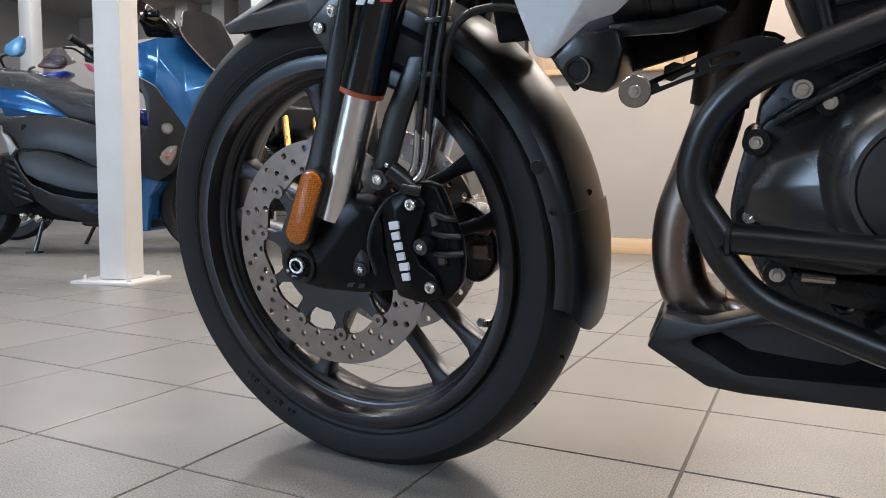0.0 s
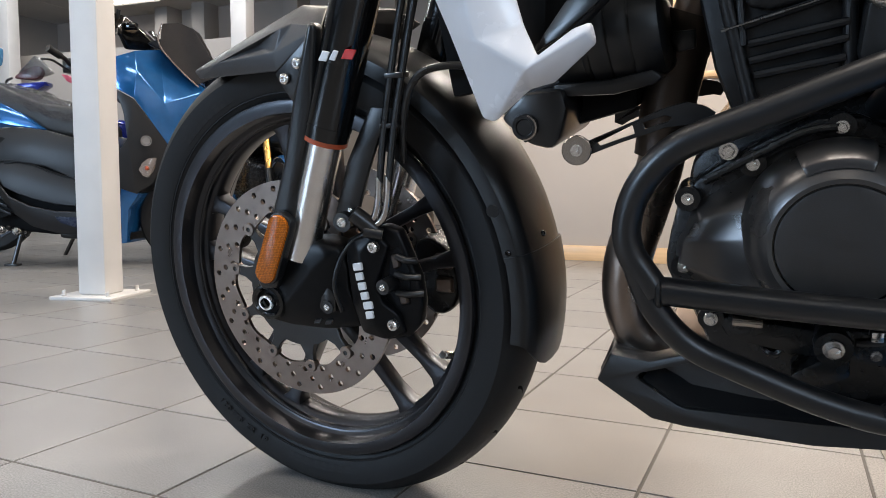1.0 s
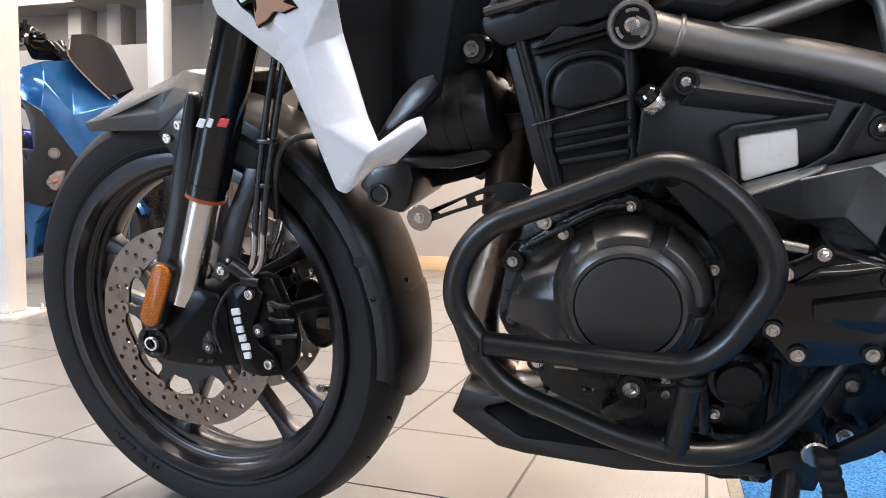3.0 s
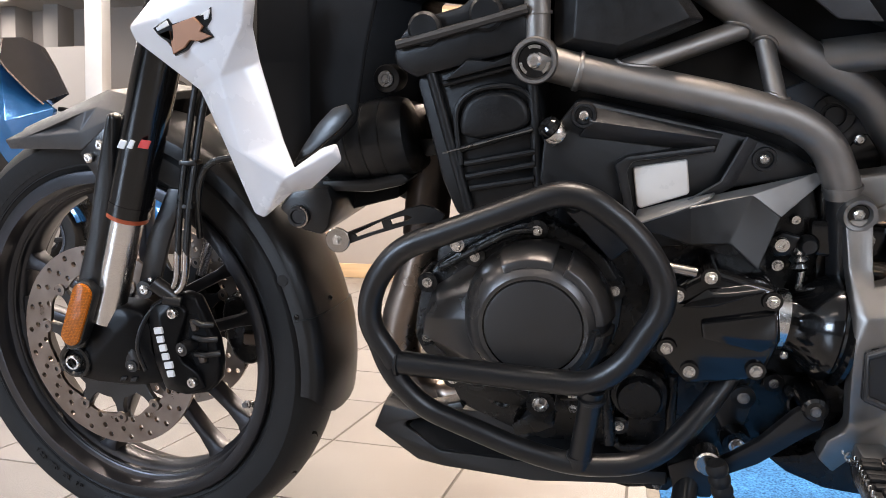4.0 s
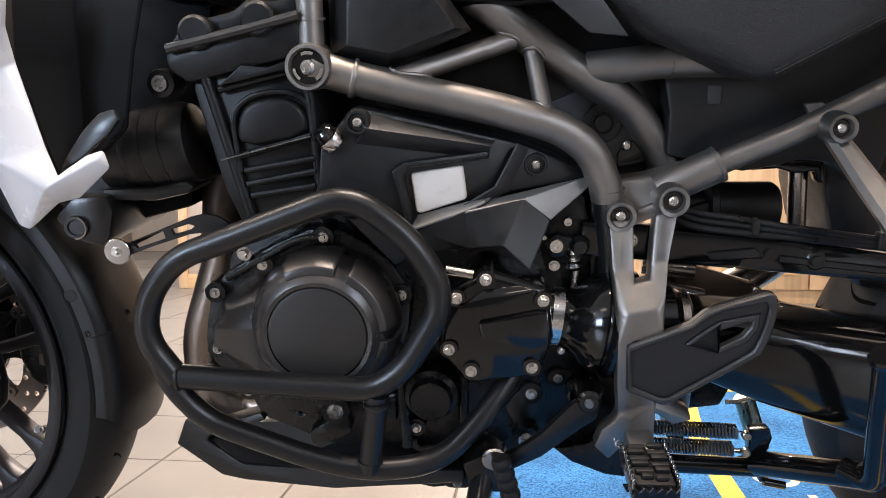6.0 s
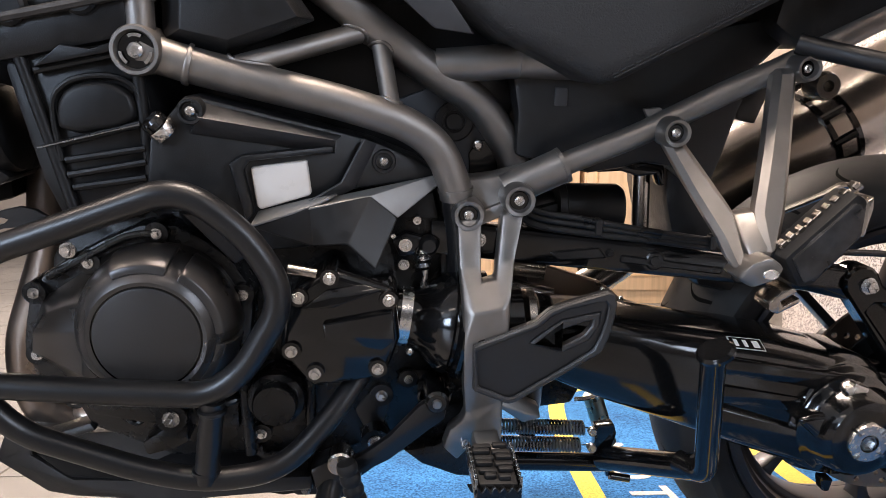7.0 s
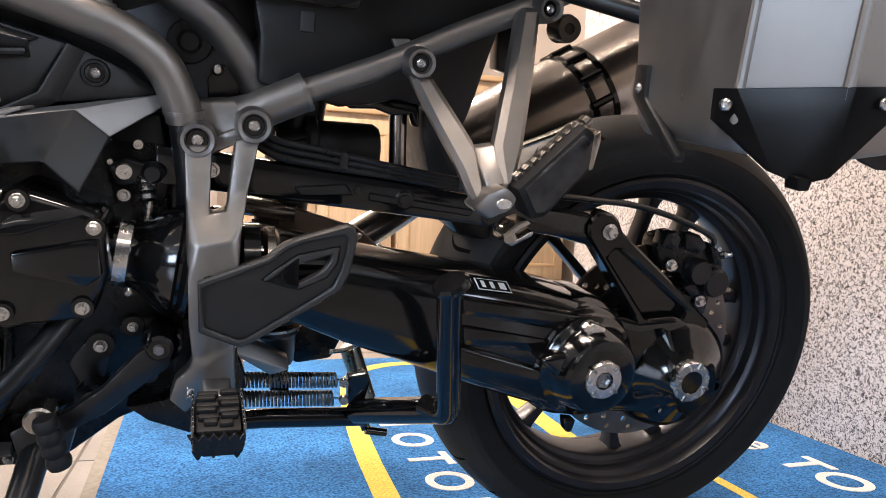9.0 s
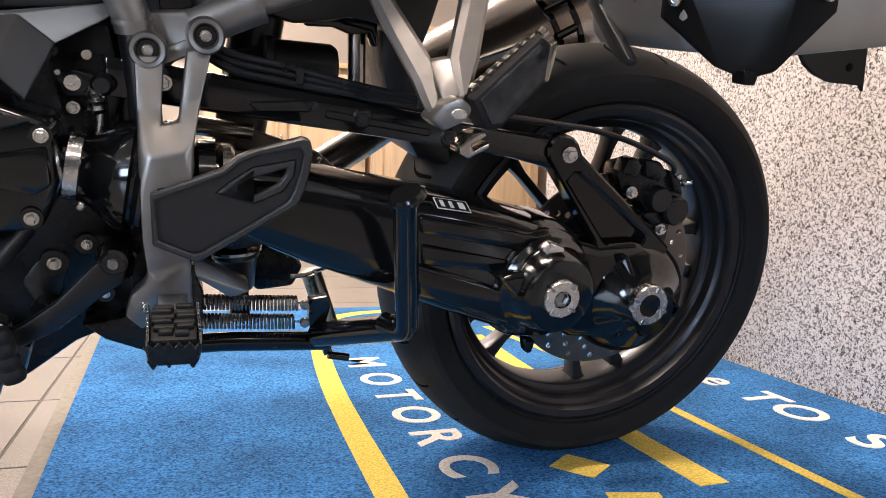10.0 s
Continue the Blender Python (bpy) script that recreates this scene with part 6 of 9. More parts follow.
# ---- frame ----
def main_frame():
    t = "graphite-grey steel frame tube"
    for pts, r, c in (
        ([(0.628, -0.172, 0.713)] + [(0.674, -0.168, 0.700), (0.814, -0.155, 0.669), (0.879, -0.146, 0.649), (0.912, -0.140, 0.625), (0.929, -0.136, 0.585), (0.931, -0.134, 0.572)], 0.0175, 0.045),
        ([(0.722, -0.140, 0.829), (0.801, -0.120, 0.773), (0.855, -0.105, 0.733), (0.908, -0.090, 0.698), (0.961, -0.075, 0.669), (1.002, -0.062, 0.610), (1.008, -0.062, 0.572)], 0.0185, 0.045),
        ([(0.629, -0.172, 0.90), (0.629, -0.172, 0.72)], 0.0130, 0.02),
        ([(0.713, -0.163, 0.701), (0.828, -0.115, 0.737)], 0.0105, 0.02),
        ([(0.848, -0.108, 0.733), (0.862, -0.150, 0.659)], 0.0095, 0.02),
        ([(0.910, -0.090, 0.706), (0.998, -0.100, 0.715), (1.096, -0.100, 0.715)], 0.0185, 0.02),
        ([(0.989, -0.130, 0.582), (1.035, -0.135, 0.606), (1.123, -0.138, 0.644), (1.208, -0.132, 0.687), (1.278, -0.125, 0.718), (1.384, -0.120, 0.773)], 0.0125, 0.02),
        ([(0.986, -0.130, 0.579), (1.006, -0.132, 0.591), (1.045, -0.135, 0.610)], 0.0190, 0.02),
    ):
        part("frame_tube", tube(fillet(pts, c, 7), r, 24), FRAME, BIKE, t)
    part("lower_tube", tube([(0.931, -0.134, 0.576), (0.935, -0.132, 0.543), (0.949, -0.120, 0.411)], 0.0155, 24), SATIN_BLACK, BIKE, "black lower frame tube")
    # weld collars
    for line, r in (
        ([(0.667, -0.1687, 0.7020), (0.6685, -0.1685, 0.7016), (0.6705, -0.1683, 0.7012), (0.672, -0.1681, 0.7009)], 0.0194), ([(0.9302, -0.1346, 0.579), (0.9298, -0.135, 0.583)], 0.0190), ([(1.0075, -0.062, 0.578), (1.0072, -0.062, 0.582)], 0.0200), ([(0.629, -0.172, 0.757), (0.629, -0.172, 0.760)], 0.0150), ([(1.041, -0.135, 0.608), (1.045, -0.135, 0.610)], 0.0198), ([(0.996, -0.100, 0.715), (0.999, -0.100, 0.715)], 0.0198),
    ):
        part("weld_collar", tube(line, lambda t: r + 0.0008 * math.sin(math.pi * t), 24), FRAME, BIKE)
    # saddle welds where a tube runs into another
    for (a, b), r, (c, d), big in (
        ([(0.828, -0.115, 0.737), (0.713, -0.163, 0.701)], 0.0105, [(0.674, -0.168, 0.700), (0.814, -0.155, 0.669)], 0.0175),
        ([(0.713, -0.163, 0.701), (0.828, -0.115, 0.737)], 0.0105, [(0.801, -0.120, 0.773), (0.908, -0.090, 0.698)], 0.0185),
        ([(0.848, -0.108, 0.733), (0.862, -0.150, 0.659)], 0.0095, [(0.814, -0.155, 0.669), (0.879, -0.146, 0.649)], 0.0175),
        ([(0.862, -0.150, 0.659), (0.848, -0.108, 0.733)], 0.0095, [(0.801, -0.120, 0.773), (0.908, -0.090, 0.698)], 0.0185),
        ([(0.998, -0.100, 0.715), (0.910, -0.090, 0.706)], 0.0150, [(0.908, -0.090, 0.698), (0.961, -0.075, 0.669)], 0.0185),
    ):
        a, b, c, d = Vector(a), Vector(b), Vector(c), Vector(d)
        u, w = (b - a).normalized(), (d - c).normalized()
        e1 = u.orthogonal().normalized()
        e2 = u.cross(e1)
        up = u - w * u.dot(w)
        ring = []
        for k in range(28):
            t = 2 * math.pi * k / 28
            p = a + (e1 * math.cos(t) + e2 * math.sin(t)) * (r + 0.001)
            h = (p - c) - w * (p - c).dot(w)
            q2, q1 = up.dot(up), h.dot(up)
            root = max(0.0, q1 * q1 - q2 * (h.dot(h) - big * big))
            ring.append(p + u * ((-q1 - math.sqrt(root)) / q2))
        part("weld_bead", tube(ring, 0.0021, 8, True), FRAME, BIKE)
    # round engine mount with its bright plug
    ring = shaped("frame_boss", lathe([(0.0165, 0.03), (0.0165, -0.016), (0.0185, -0.021), (0.0215, -0.021), (0.0230, -0.018), (0.0230, 0.03)], None, 48), FRAME, facing(0.628, -0.172, 0.713), "grey frame boss with a bright bolt")
    shaped("boss_well", disc(0.0166, -0.015, -0.008, None, 32), GLOSS_BLACK, facing(0.628, -0.172, 0.713), "", ring)
    bolt(ring, 0.628, -0.187, 0.713, 0.0105, "button")
    for a in (90, 210, 330):
        shaped("lock_ring", lathe([(0.0122, -0.018), (0.0152, -0.018), (0.0152, -0.014), (0.0122, -0.014)], None, 8, arc=(a - 25, a + 25)), STEEL, facing(0.628, -0.172, 0.713), "bright lock ring", ring)
    # cast junction where the tubes meet
    lug = [(0.919, -0.132, 0.581), (0.940, -0.134, 0.592), (0.973, -0.130, 0.596), (1.006, -0.125, 0.604), (1.027, -0.125, 0.610), (1.033, -0.130, 0.594), (1.012, -0.140, 0.582), (1.001, -0.140, 0.557), (0.971, -0.140, 0.551), (0.957, -0.135, 0.537), (0.943, -0.132, 0.533), (0.921, -0.132, 0.545)]
    part("frame_lug", slab(lug, 0.04, 0.008, 3), FRAME, BIKE, "grey cast frame junction")
    part("frame_post", tube([(0.925, -0.10, 0.60), (0.925, -0.095, 0.30)], 0.017, 16), SATIN_BLACK, BIKE, "black lower frame post")


main_frame()


def bush(parent, x, y, z, r=0.0180):
    b = shaped("hanger_boss", lathe([(r * 0.56, 0.02), (r * 0.56, -0.010), (r * 0.66, -0.014), (r * 0.86, -0.015), (r * 0.95, -0.009), (r, -0.003), (r, 0.02)], None, 40), HANGER, facing(x, y, z), "dark grey round boss with a recessed bolt", parent)
    shaped("boss_well", disc(r * 0.565, -0.008, 0.004, None, 24), GLOSS_BLACK, facing(x, y, z), "", parent)
    bolt(parent, x, y - 0.008, z, r * 0.42, "button")
    return b


# ---- air-box side cover ----
def side_cover():
    # the cover's face falls inward towards the rear
    o = [(0.669, -0.191, 0.674), (0.638, -0.199, 0.635), (0.634, -0.201, 0.596), (0.661, -0.193, 0.562), (0.707, -0.180, 0.508), (0.727, -0.174, 0.522), (0.780, -0.160, 0.522), (0.786, -0.158, 0.564), (0.807, -0.152, 0.579), (0.916, -0.122, 0.592), (0.887, -0.130, 0.612), (0.842, -0.142, 0.631), (0.810, -0.151, 0.640), (0.678, -0.188, 0.674)]
    c = part("side_cover", slab(o, 0.05, 0.004), PLASTIC, BIKE, "black faceted plastic side cover")
    a = [(0.671, -0.191, 0.672), (0.812, -0.152, 0.637)]
    b = [(0.684, -0.208, 0.656), (0.807, -0.174, 0.634)]
    d = [(0.673, -0.192, 0.639), (0.805, -0.155, 0.618)]
    part("cover_ridge", shell([a[0], a[1], b[1], b[0], d[1], d[0]], [(0, 1, 2, 3), (3, 2, 4, 5)], 0.003, 0.0015), GUARD, c, "", 25)
    for q in ((0.677, -0.202, 0.661), (0.854, -0.140, 0.610)):
        shaped("screw_well", lathe([(0, 0), (0.008, 0), (0.009, -0.004), (0.0115, -0.004), (0.0125, 0.0), (0.0125, 0.012)], None, 24), PLASTIC, facing(*q), "", c)
        bolt(c, q[0], q[1] - 0.001, q[2], 0.0068, "button")
    # a step that faces the window
    s0 = [(0.847, -0.142, 0.628), (0.825, -0.148, 0.582), (0.787, -0.159, 0.564)]
    s1 = [(0.835, -0.156, 0.634), (0.812, -0.163, 0.590), (0.777, -0.173, 0.570)]
    part("cover_step", shell(s1 + s0, [(0, 1, 4, 3), (1, 2, 5, 4)], 0.003, 0.001), PLASTIC_GREY, c, "", 25)
    # milky reservoir let into the cover
    w = [(0.725, -0.181, 0.607), (0.778, -0.166, 0.613), (0.782, -0.165, 0.579), (0.779, -0.166, 0.577), (0.734, -0.179, 0.565), (0.730, -0.180, 0.568)]
    part("coolant_tank", slab(w, 0.04, 0.004, 3), TANK, BIKE, "milky white coolant tank window")
    hood = [(0.707, -0.194, 0.612), (0.719, -0.191, 0.620), (0.804, -0.167, 0.628), (0.804, -0.167, 0.621), (0.725, -0.189, 0.614), (0.719, -0.191, 0.605), (0.728, -0.188, 0.562), (0.721, -0.190, 0.555)]
    part("tank_frame", slab(hood, 0.02, 0.003), PLASTIC, c)
    ledge0 = [(0.731, -0.177, 0.564), (0.781, -0.163, 0.575), (0.807, -0.156, 0.579)]
    ledge1 = [(0.726, -0.201, 0.554), (0.780, -0.185, 0.570), (0.800, -0.180, 0.579)]
    part("tank_ledge", shell(ledge0 + ledge1, [(0, 1, 4, 3), (1, 2, 5, 4)], 0.003, 0.001), FIN, c, "", 25)
    # fin and lower box
    A, B, E = [(0.780, -0.187, 0.569), (0.841, -0.170, 0.579), (0.819, -0.1945, 0.535)]
    C, D, H, I, top = [(0.869, -0.1695, 0.557), (0.847, -0.1955, 0.509), (0.915, -0.124, 0.596), (0.919, -0.123, 0.588), (0.801, -0.156, 0.575)]
    F, G = [(0.783, -0.179, 0.528), (0.728, -0.194, 0.550)]
    part("cover_box", shell([A, B, C, D, E, F, G], [(0, 1, 4, 5), (1, 2, 3, 4), (0, 5, 6)], 0.004, 0.002), PLASTIC, c, "", 20)
    part("cover_fin", shell([A, B, top, H, I, C], [(0, 1, 3, 2), (1, 5, 4, 3)], 0.003, 0.0015), FIN, c, "grey plastic trim fin", 20)
    # small round cover and grey plate behind the tubes
    g = [(0.863, 0.666), (0.912, 0.685), (0.971, 0.675), (0.984, 0.632), (0.987, 0.580), (0.953, 0.579), (0.914, 0.619)]
    part("frame_plate", prism(g, -0.062, -0.04, 0.003, 2), PLASTIC_GREY, BIKE, "dark grey inner plate")
    q = (0.933, -0.062, 0.646)
    k = shaped("round_cover", disc(0.0225, 0.0, -0.004, None, 40, 0.0015), PLASTIC, facing(*q), "round black bearing cover")
    shaped("cover_hub", lathe([(0, -0.006), (0.009, -0.006), (0.0095, -0.004), (0.012, -0.004), (0.0125, -0.006), (0.0135, -0.006), (0.0135, -0.003)], None, 32), PLASTIC, facing(*q), "", k)
    for a0 in (90, 210, 330):
        shaped("cover_spoke", box(-0.001, 0.001, -0.0055, -0.003, 0.013, 0.022, 0.0003, Matrix.Rotation(radians(a0), 4, "Y"), 1), PLASTIC, facing(*q), "", k)
    # black patch on the uncut plate, painting the dark of its opening
    hole = [(0.951, 0.610), (0.961, 0.626), (0.975, 0.625), (0.984, 0.606), (0.986, 0.584), (0.953, 0.583)]
    part("opening_shade", prism(hole, -0.0640, -0.055, 0.001, 1), GLOSS_BLACK, BIKE, "dark opening in the plate")
    q = (0.961, -0.065, 0.620)
    bolt(BIKE, *q, 0.0085, "button")


side_cover()


# ---- tank and seat ----
def upper_body():
    v = [(0.644, -0.155, 0.790), (0.643, -0.155, 0.723), (0.702, -0.155, 0.710), (0.788, -0.155, 0.746), (0.755, -0.155, 0.791)]
    m = [(0.668, -0.178, 0.788), (0.665, -0.178, 0.733), (0.708, -0.178, 0.725), (0.772, -0.178, 0.748), (0.742, -0.178, 0.789)]
    f = [(0, 1, 6, 5), (1, 2, 7, 6), (2, 3, 8, 7), (3, 4, 9, 8), (5, 6, 7, 8, 9)]
    part("tank_panel", shell(v + m, f, 0.004, 0.002), PLASTIC, BIKE, "black faceted tank panel", 20)
    part("inner_panel", prism([(0.58, 0.60), (0.60, 0.78), (0.90, 0.80), (1.02, 0.72), (0.98, 0.60), (0.90, 0.53), (0.66, 0.54)], -0.055, 0.055, 0.006, 2), SATIN_BLACK, BIKE, "dark panel behind the frame tubes")
    part("fuel_tank", prism([(0.45, 0.78), (0.40, 0.90), (0.62, 0.98), (0.90, 0.90), (1.0, 0.82), (0.90, 0.77), (0.66, 0.765)], -0.155, 0.155, 0.03, 3), GLOSS_BLACK, BIKE, "black fuel tank")
    tr = [(0.842, -0.172, 0.790), (0.900, -0.172, 0.742), (0.938, -0.172, 0.738), (0.898, -0.172, 0.791)]
    part("tank_trim", shell(tr, [(0, 1, 2, 3)], 0.006, 0.002), PLASTIC_GREY, BIKE, "dark grey tank trim")
    s = [(0.90, 0.785), (0.965, 0.738), (1.066, 0.690), (1.145, 0.731), (1.232, 0.776), (1.40, 0.86), (1.42, 0.96), (0.92, 0.96), (0.88, 0.86)]
    seat = part("seat", prism(s, -0.180, 0.180, 0.022, 4, 0.0, (0.0, 0.10)), SEAT, BIKE, "black grained vinyl seat with a stitched edge", 40)
    st = finish(box(-0.0028, 0.0028, -0.0008, 0.0008, -0.0008, 0.0008, 0.0003, segs=1), "stitch", PLASTIC_GREY)
    a, b = Vector((1.075, -0.1865, 0.7065)), Vector((1.26, -0.178, 0.803))
    for i in range(26):
        p = a.lerp(b, i / 25)
        placed("stitch", st, Matrix.Translation(p) @ pose(0, 0, 0, 0, -27.5, 0), seat)
    part("seat_seam", tube([a + Vector((0, 0.002, -0.004)), b + Vector((0, 0.002, -0.004))], 0.0012, 8), SEAT, seat)
    # black rear side panel under the seat
    part("rear_panel", prism([(0.985, 0.735), (1.0, 0.66), (1.0, 0.612), (1.045, 0.603), (1.086, 0.594), (1.123, 0.600), (1.147, 0.607), (1.181, 0.603), (1.214, 0.577), (1.231, 0.586), (1.239, 0.613), (1.252, 0.666), (1.267, 0.715), (1.33, 0.78), (1.10, 0.735)], -0.090, 0.09, 0.006, 2), PLASTIC, BIKE, "black plastic rear side panel")
    part("tail_body", prism([(1.26, 0.76), (1.30, 0.735), (1.50, 0.80), (1.72, 0.90), (1.72, 0.96), (1.40, 0.96), (1.28, 0.85)], -0.125, 0.125, 0.012, 2), PLASTIC, BIKE, "black plastic tail body")
    part("inner_fender", prism([(1.186, 0.60), (1.190, 0.56), (1.204, 0.51), (1.245, 0.45), (1.30, 0.44), (1.262, 0.52), (1.235, 0.60)], -0.060, 0.09, 0.01, 2), PLASTIC, BIKE, "black inner rear mudguard")
    br = [(1.099, 0.603), (1.180, 0.607), (1.184, 0.578), (1.177, 0.577), (1.172, 0.591), (1.150, 0.588), (1.130, 0.594), (1.100, 0.592)]
    part("tray_bracket", prism(br, -0.07, -0.05, 0.003, 2), GLOSS_BLACK, BIKE, "black glossy bracket under the panel")
    part("bracket_pipe", tube([(1.163, -0.045, 0.590), (1.168, -0.045, 0.520)], 0.0105, 16), MUFFLER, BIKE, "bright steel tube behind the tray")
    part("frame_tab", prism([(1.128, 0.670), (1.147, 0.672), (1.164, 0.650), (1.150, 0.640), (1.142, 0.646)], -0.128, -0.120, 0.002, 2), FRAME, BIKE, "grey welded frame tab")
    part("panel_label", box(1.040, 1.054, -0.0925, -0.089, 0.668, 0.688, 0.0008), PLASTIC_GREY, BIKE, "small dark panel catch")


upper_body()


# ---- footrest hangers ----
def rider_hanger():
    v = [(0.931, -0.152, 0.552), (0.957, -0.152, 0.553), (0.9335, -0.172, 0.505), (0.9555, -0.174, 0.506), (0.9355, -0.196, 0.470), (0.9455, -0.206, 0.466), (0.9560, -0.184, 0.4925),
         (0.977, -0.160, 0.560), (1.001, -0.160, 0.568), (0.9715, -0.176, 0.510), (0.9905, -0.176, 0.518), (0.9700, -0.184, 0.4965), (0.9745, -0.206, 0.472), (0.9840, -0.200, 0.482),
         (0.9370, -0.205, 0.432), (0.9830, -0.207, 0.449), (0.9390, -0.202, 0.386), (0.9810, -0.205, 0.408), (0.9430, -0.196, 0.352), (0.9820, -0.198, 0.366), (0.9400, -0.193, 0.341), (0.9280, -0.187, 0.327), (0.9220, -0.183, 0.304), (0.9380, -0.182, 0.288), (0.9570, -0.190, 0.316), (0.9850, -0.187, 0.312), (0.9560, -0.199, 0.345)]
    f = [(0, 1, 3, 2), (2, 3, 6, 5), (2, 5, 4), (7, 8, 10, 9), (9, 10, 12, 11), (10, 13, 12), (6, 11, 12, 5), (4, 5, 14), (5, 12, 15, 14), (12, 13, 15), (14, 15, 17, 16), (16, 17, 19, 18), (18, 19, 26), (19, 25, 26), (26, 25, 24), (18, 26, 20), (20, 26, 24), (20, 24, 21), (21, 24, 23, 22)]
    h = part("footrest_hanger", relief(v, f, 0.022, 0.0045, 14), HANGER, BIKE, "grey cast aluminium footrest hanger", 40)
    bush(h, 0.943, -0.143, 0.557)
    bush(h, 0.994, -0.152, 0.575)
    part("hanger_bridge", slab([(0.947, -0.140, 0.555), (0.984, -0.147, 0.573), (0.986, -0.150, 0.558), (0.954, -0.145, 0.542)], 0.03, 0.004), HANGER, h)
    foot = [(0.927, -0.160, 0.307), (0.952, -0.186, 0.333), (0.985, -0.180, 0.303), (0.976, -0.178, 0.295), (0.946, -0.186, 0.316), (0.936, -0.160, 0.287)]
    part("hanger_rib", slab(foot, 0.012, 0.002), HANGER, h)
    part("stand_casting", prism([(0.888, 0.283), (0.919, 0.289), (0.950, 0.313), (0.987, 0.344), (0.992, 0.273), (0.986, 0.244), (0.941, 0.249), (0.901, 0.265), (0.879, 0.283)], -0.150, -0.09, 0.006, 2), CAST_BLACK, BIKE, "black cast stand mounting")
    # heel guard with its diamond opening and raised lip
    outer = [(0.946, 0.434), (0.978, 0.447), (1.008, 0.459), (1.022, 0.472), (1.037, 0.479), (1.081, 0.493), (1.088, 0.491), (1.091, 0.480), (1.090, 0.466), (1.086, 0.444), (1.079, 0.427), (1.040, 0.402), (0.993, 0.372), (0.985, 0.370), (0.948, 0.385)]
    inset = [(0.950, 0.4285), (0.980, 0.441), (1.011, 0.454), (1.026, 0.467), (1.041, 0.474), (1.078, 0.483), (1.083, 0.478), (1.081, 0.462), (1.077, 0.446), (1.071, 0.431), (1.036, 0.407), (0.991, 0.3785), (0.984, 0.377), (0.953, 0.390)]
    rim = [(1.004, 0.4365), (1.016, 0.447), (1.036, 0.4615), (1.0755, 0.4705), (1.0745, 0.455), (1.065, 0.440), (1.038, 0.427)]
    hole = [(1.013, 0.4375), (1.022, 0.4440), (1.039, 0.4530), (1.068, 0.4630), (1.067, 0.456), (1.060, 0.4460), (1.038, 0.4340)]
    g = part("heel_guard", plate(outer, [rim], -0.2075, -0.199, 0.001), GUARD_FACE, BIKE, "dark grey heel guard with a diamond opening")
    part("guard_lip", plate(outer, [inset], -0.2125, -0.2070, 0.0018), GUARD, g, "raised grey lip of the heel guard")
    part("opening_frame", plate(rim, [hole], -0.2110, -0.200, 0.0016), GUARD, g, "raised frame of the diamond opening")
    # peg: ribbed rubber in a toothed steel cradle
    p0, p1 = Vector((0.966, -0.215, 0.323)), Vector((0.967, -0.285, 0.318))
    ax = (p1 - p0)
    m = Matrix.Translation(p0) @ Vector((0, -1, 0)).rotation_difference(ax.normalized()).to_matrix().to_4x4()
    ln = ax.length
    peg = part("footpeg", add(bmesh.new(), join(box(-0.0225, 0.0225, -ln, 0.0, -0.018, -0.006, 0.004), box(-0.0232, -0.0205, -ln + 0.004, 0.0, -0.010, 0.004, 0.001), box(0.0205, 0.0232, -ln + 0.004, 0.0, -0.010, 0.004, 0.001)), m), CAST_BLACK, BIKE, "black steel footpeg with ribbed rubber")
    part("peg_rubber", add(bmesh.new(), prism([(-0.0195, -0.006), (-0.0195, 0.004), (0.0195, 0.004), (0.0195, -0.006)], -ln + 0.003, -0.002, 0.003), m), RUBBER, peg, "ribbed black peg rubber")
    for i in range(6):
        y = -0.009 - i * (ln - 0.020) / 5
        w = (0.018, 0.0195, 0.0195, 0.019, 0.0175, 0.013)[i]
        for k, (a, b) in enumerate(((-w, w * 0.06 * (-1) ** i), (w * 0.06 * (-1) ** i + 0.0012, w))):
            yy = y + (0.0026 if (k + i) % 2 else 0)
            part("rubber_block", add(bmesh.new(), box(a, b, yy - 0.0040, yy + 0.0040, 0.002, 0.009, 0.0025), m), RUBBER, peg)
    tooth = finish(prism([(-0.003, -0.005), (0.003, -0.005), (0.0012, 0.006), (-0.0012, 0.006)], -0.0012, 0.0012, 0.0004, 1), "tooth", SPRING)
    for i in range(9):
        for s in (-1, 1):
            placed("tooth", tooth, m @ Matrix.Translation((s * 0.0218, -0.006 - i * (ln - 0.010) / 8, 0.004)) @ Matrix.Rotation(radians(90), 4, "Z"), peg)
    zig = [(-0.0215 + 0.043 * i / 10, 0.0045 if i % 2 == 0 else -0.0015) for i in range(11)]
    end = zig + [(0.0220, -0.010), (0.0130, -0.0185), (-0.0130, -0.0185), (-0.0220, -0.010)]
    part("peg_end", add(bmesh.new(), prism(end[::-1], -ln - 0.003, -ln + 0.003, 0.0008, 1), m), CAST_BLACK, peg, "black zigzag end of the peg")
    spike = finish(prism([(-0.0055, 0.0), (0.0055, 0.0), (0.001, -0.0085), (-0.001, -0.0085)], -0.002, 0.002, 0.0006, 1), "spike", CAST_BLACK)
    for x, y in ((-0.017, 0.004), (-0.004, 0.006), (0.016, 0.004), (-0.021, 0.030)):
        placed("spike", spike, m @ Matrix.Translation((x, -ln + y, -0.0165)), peg)
    part("peg_clevis", add(bmesh.new(), box(-0.014, 0.014, -0.012, 0.03, -0.018, 0.006, 0.004), m), HANGER, peg)
    sp = [m @ Vector((-0.024 - 0.003 * math.cos(i), -0.004 + i * 0.0015, 0.003 * math.sin(i))) for i in range(14)]
    part("peg_spring", tube(sp, 0.0012, 6), SPRING, peg)


rider_hanger()


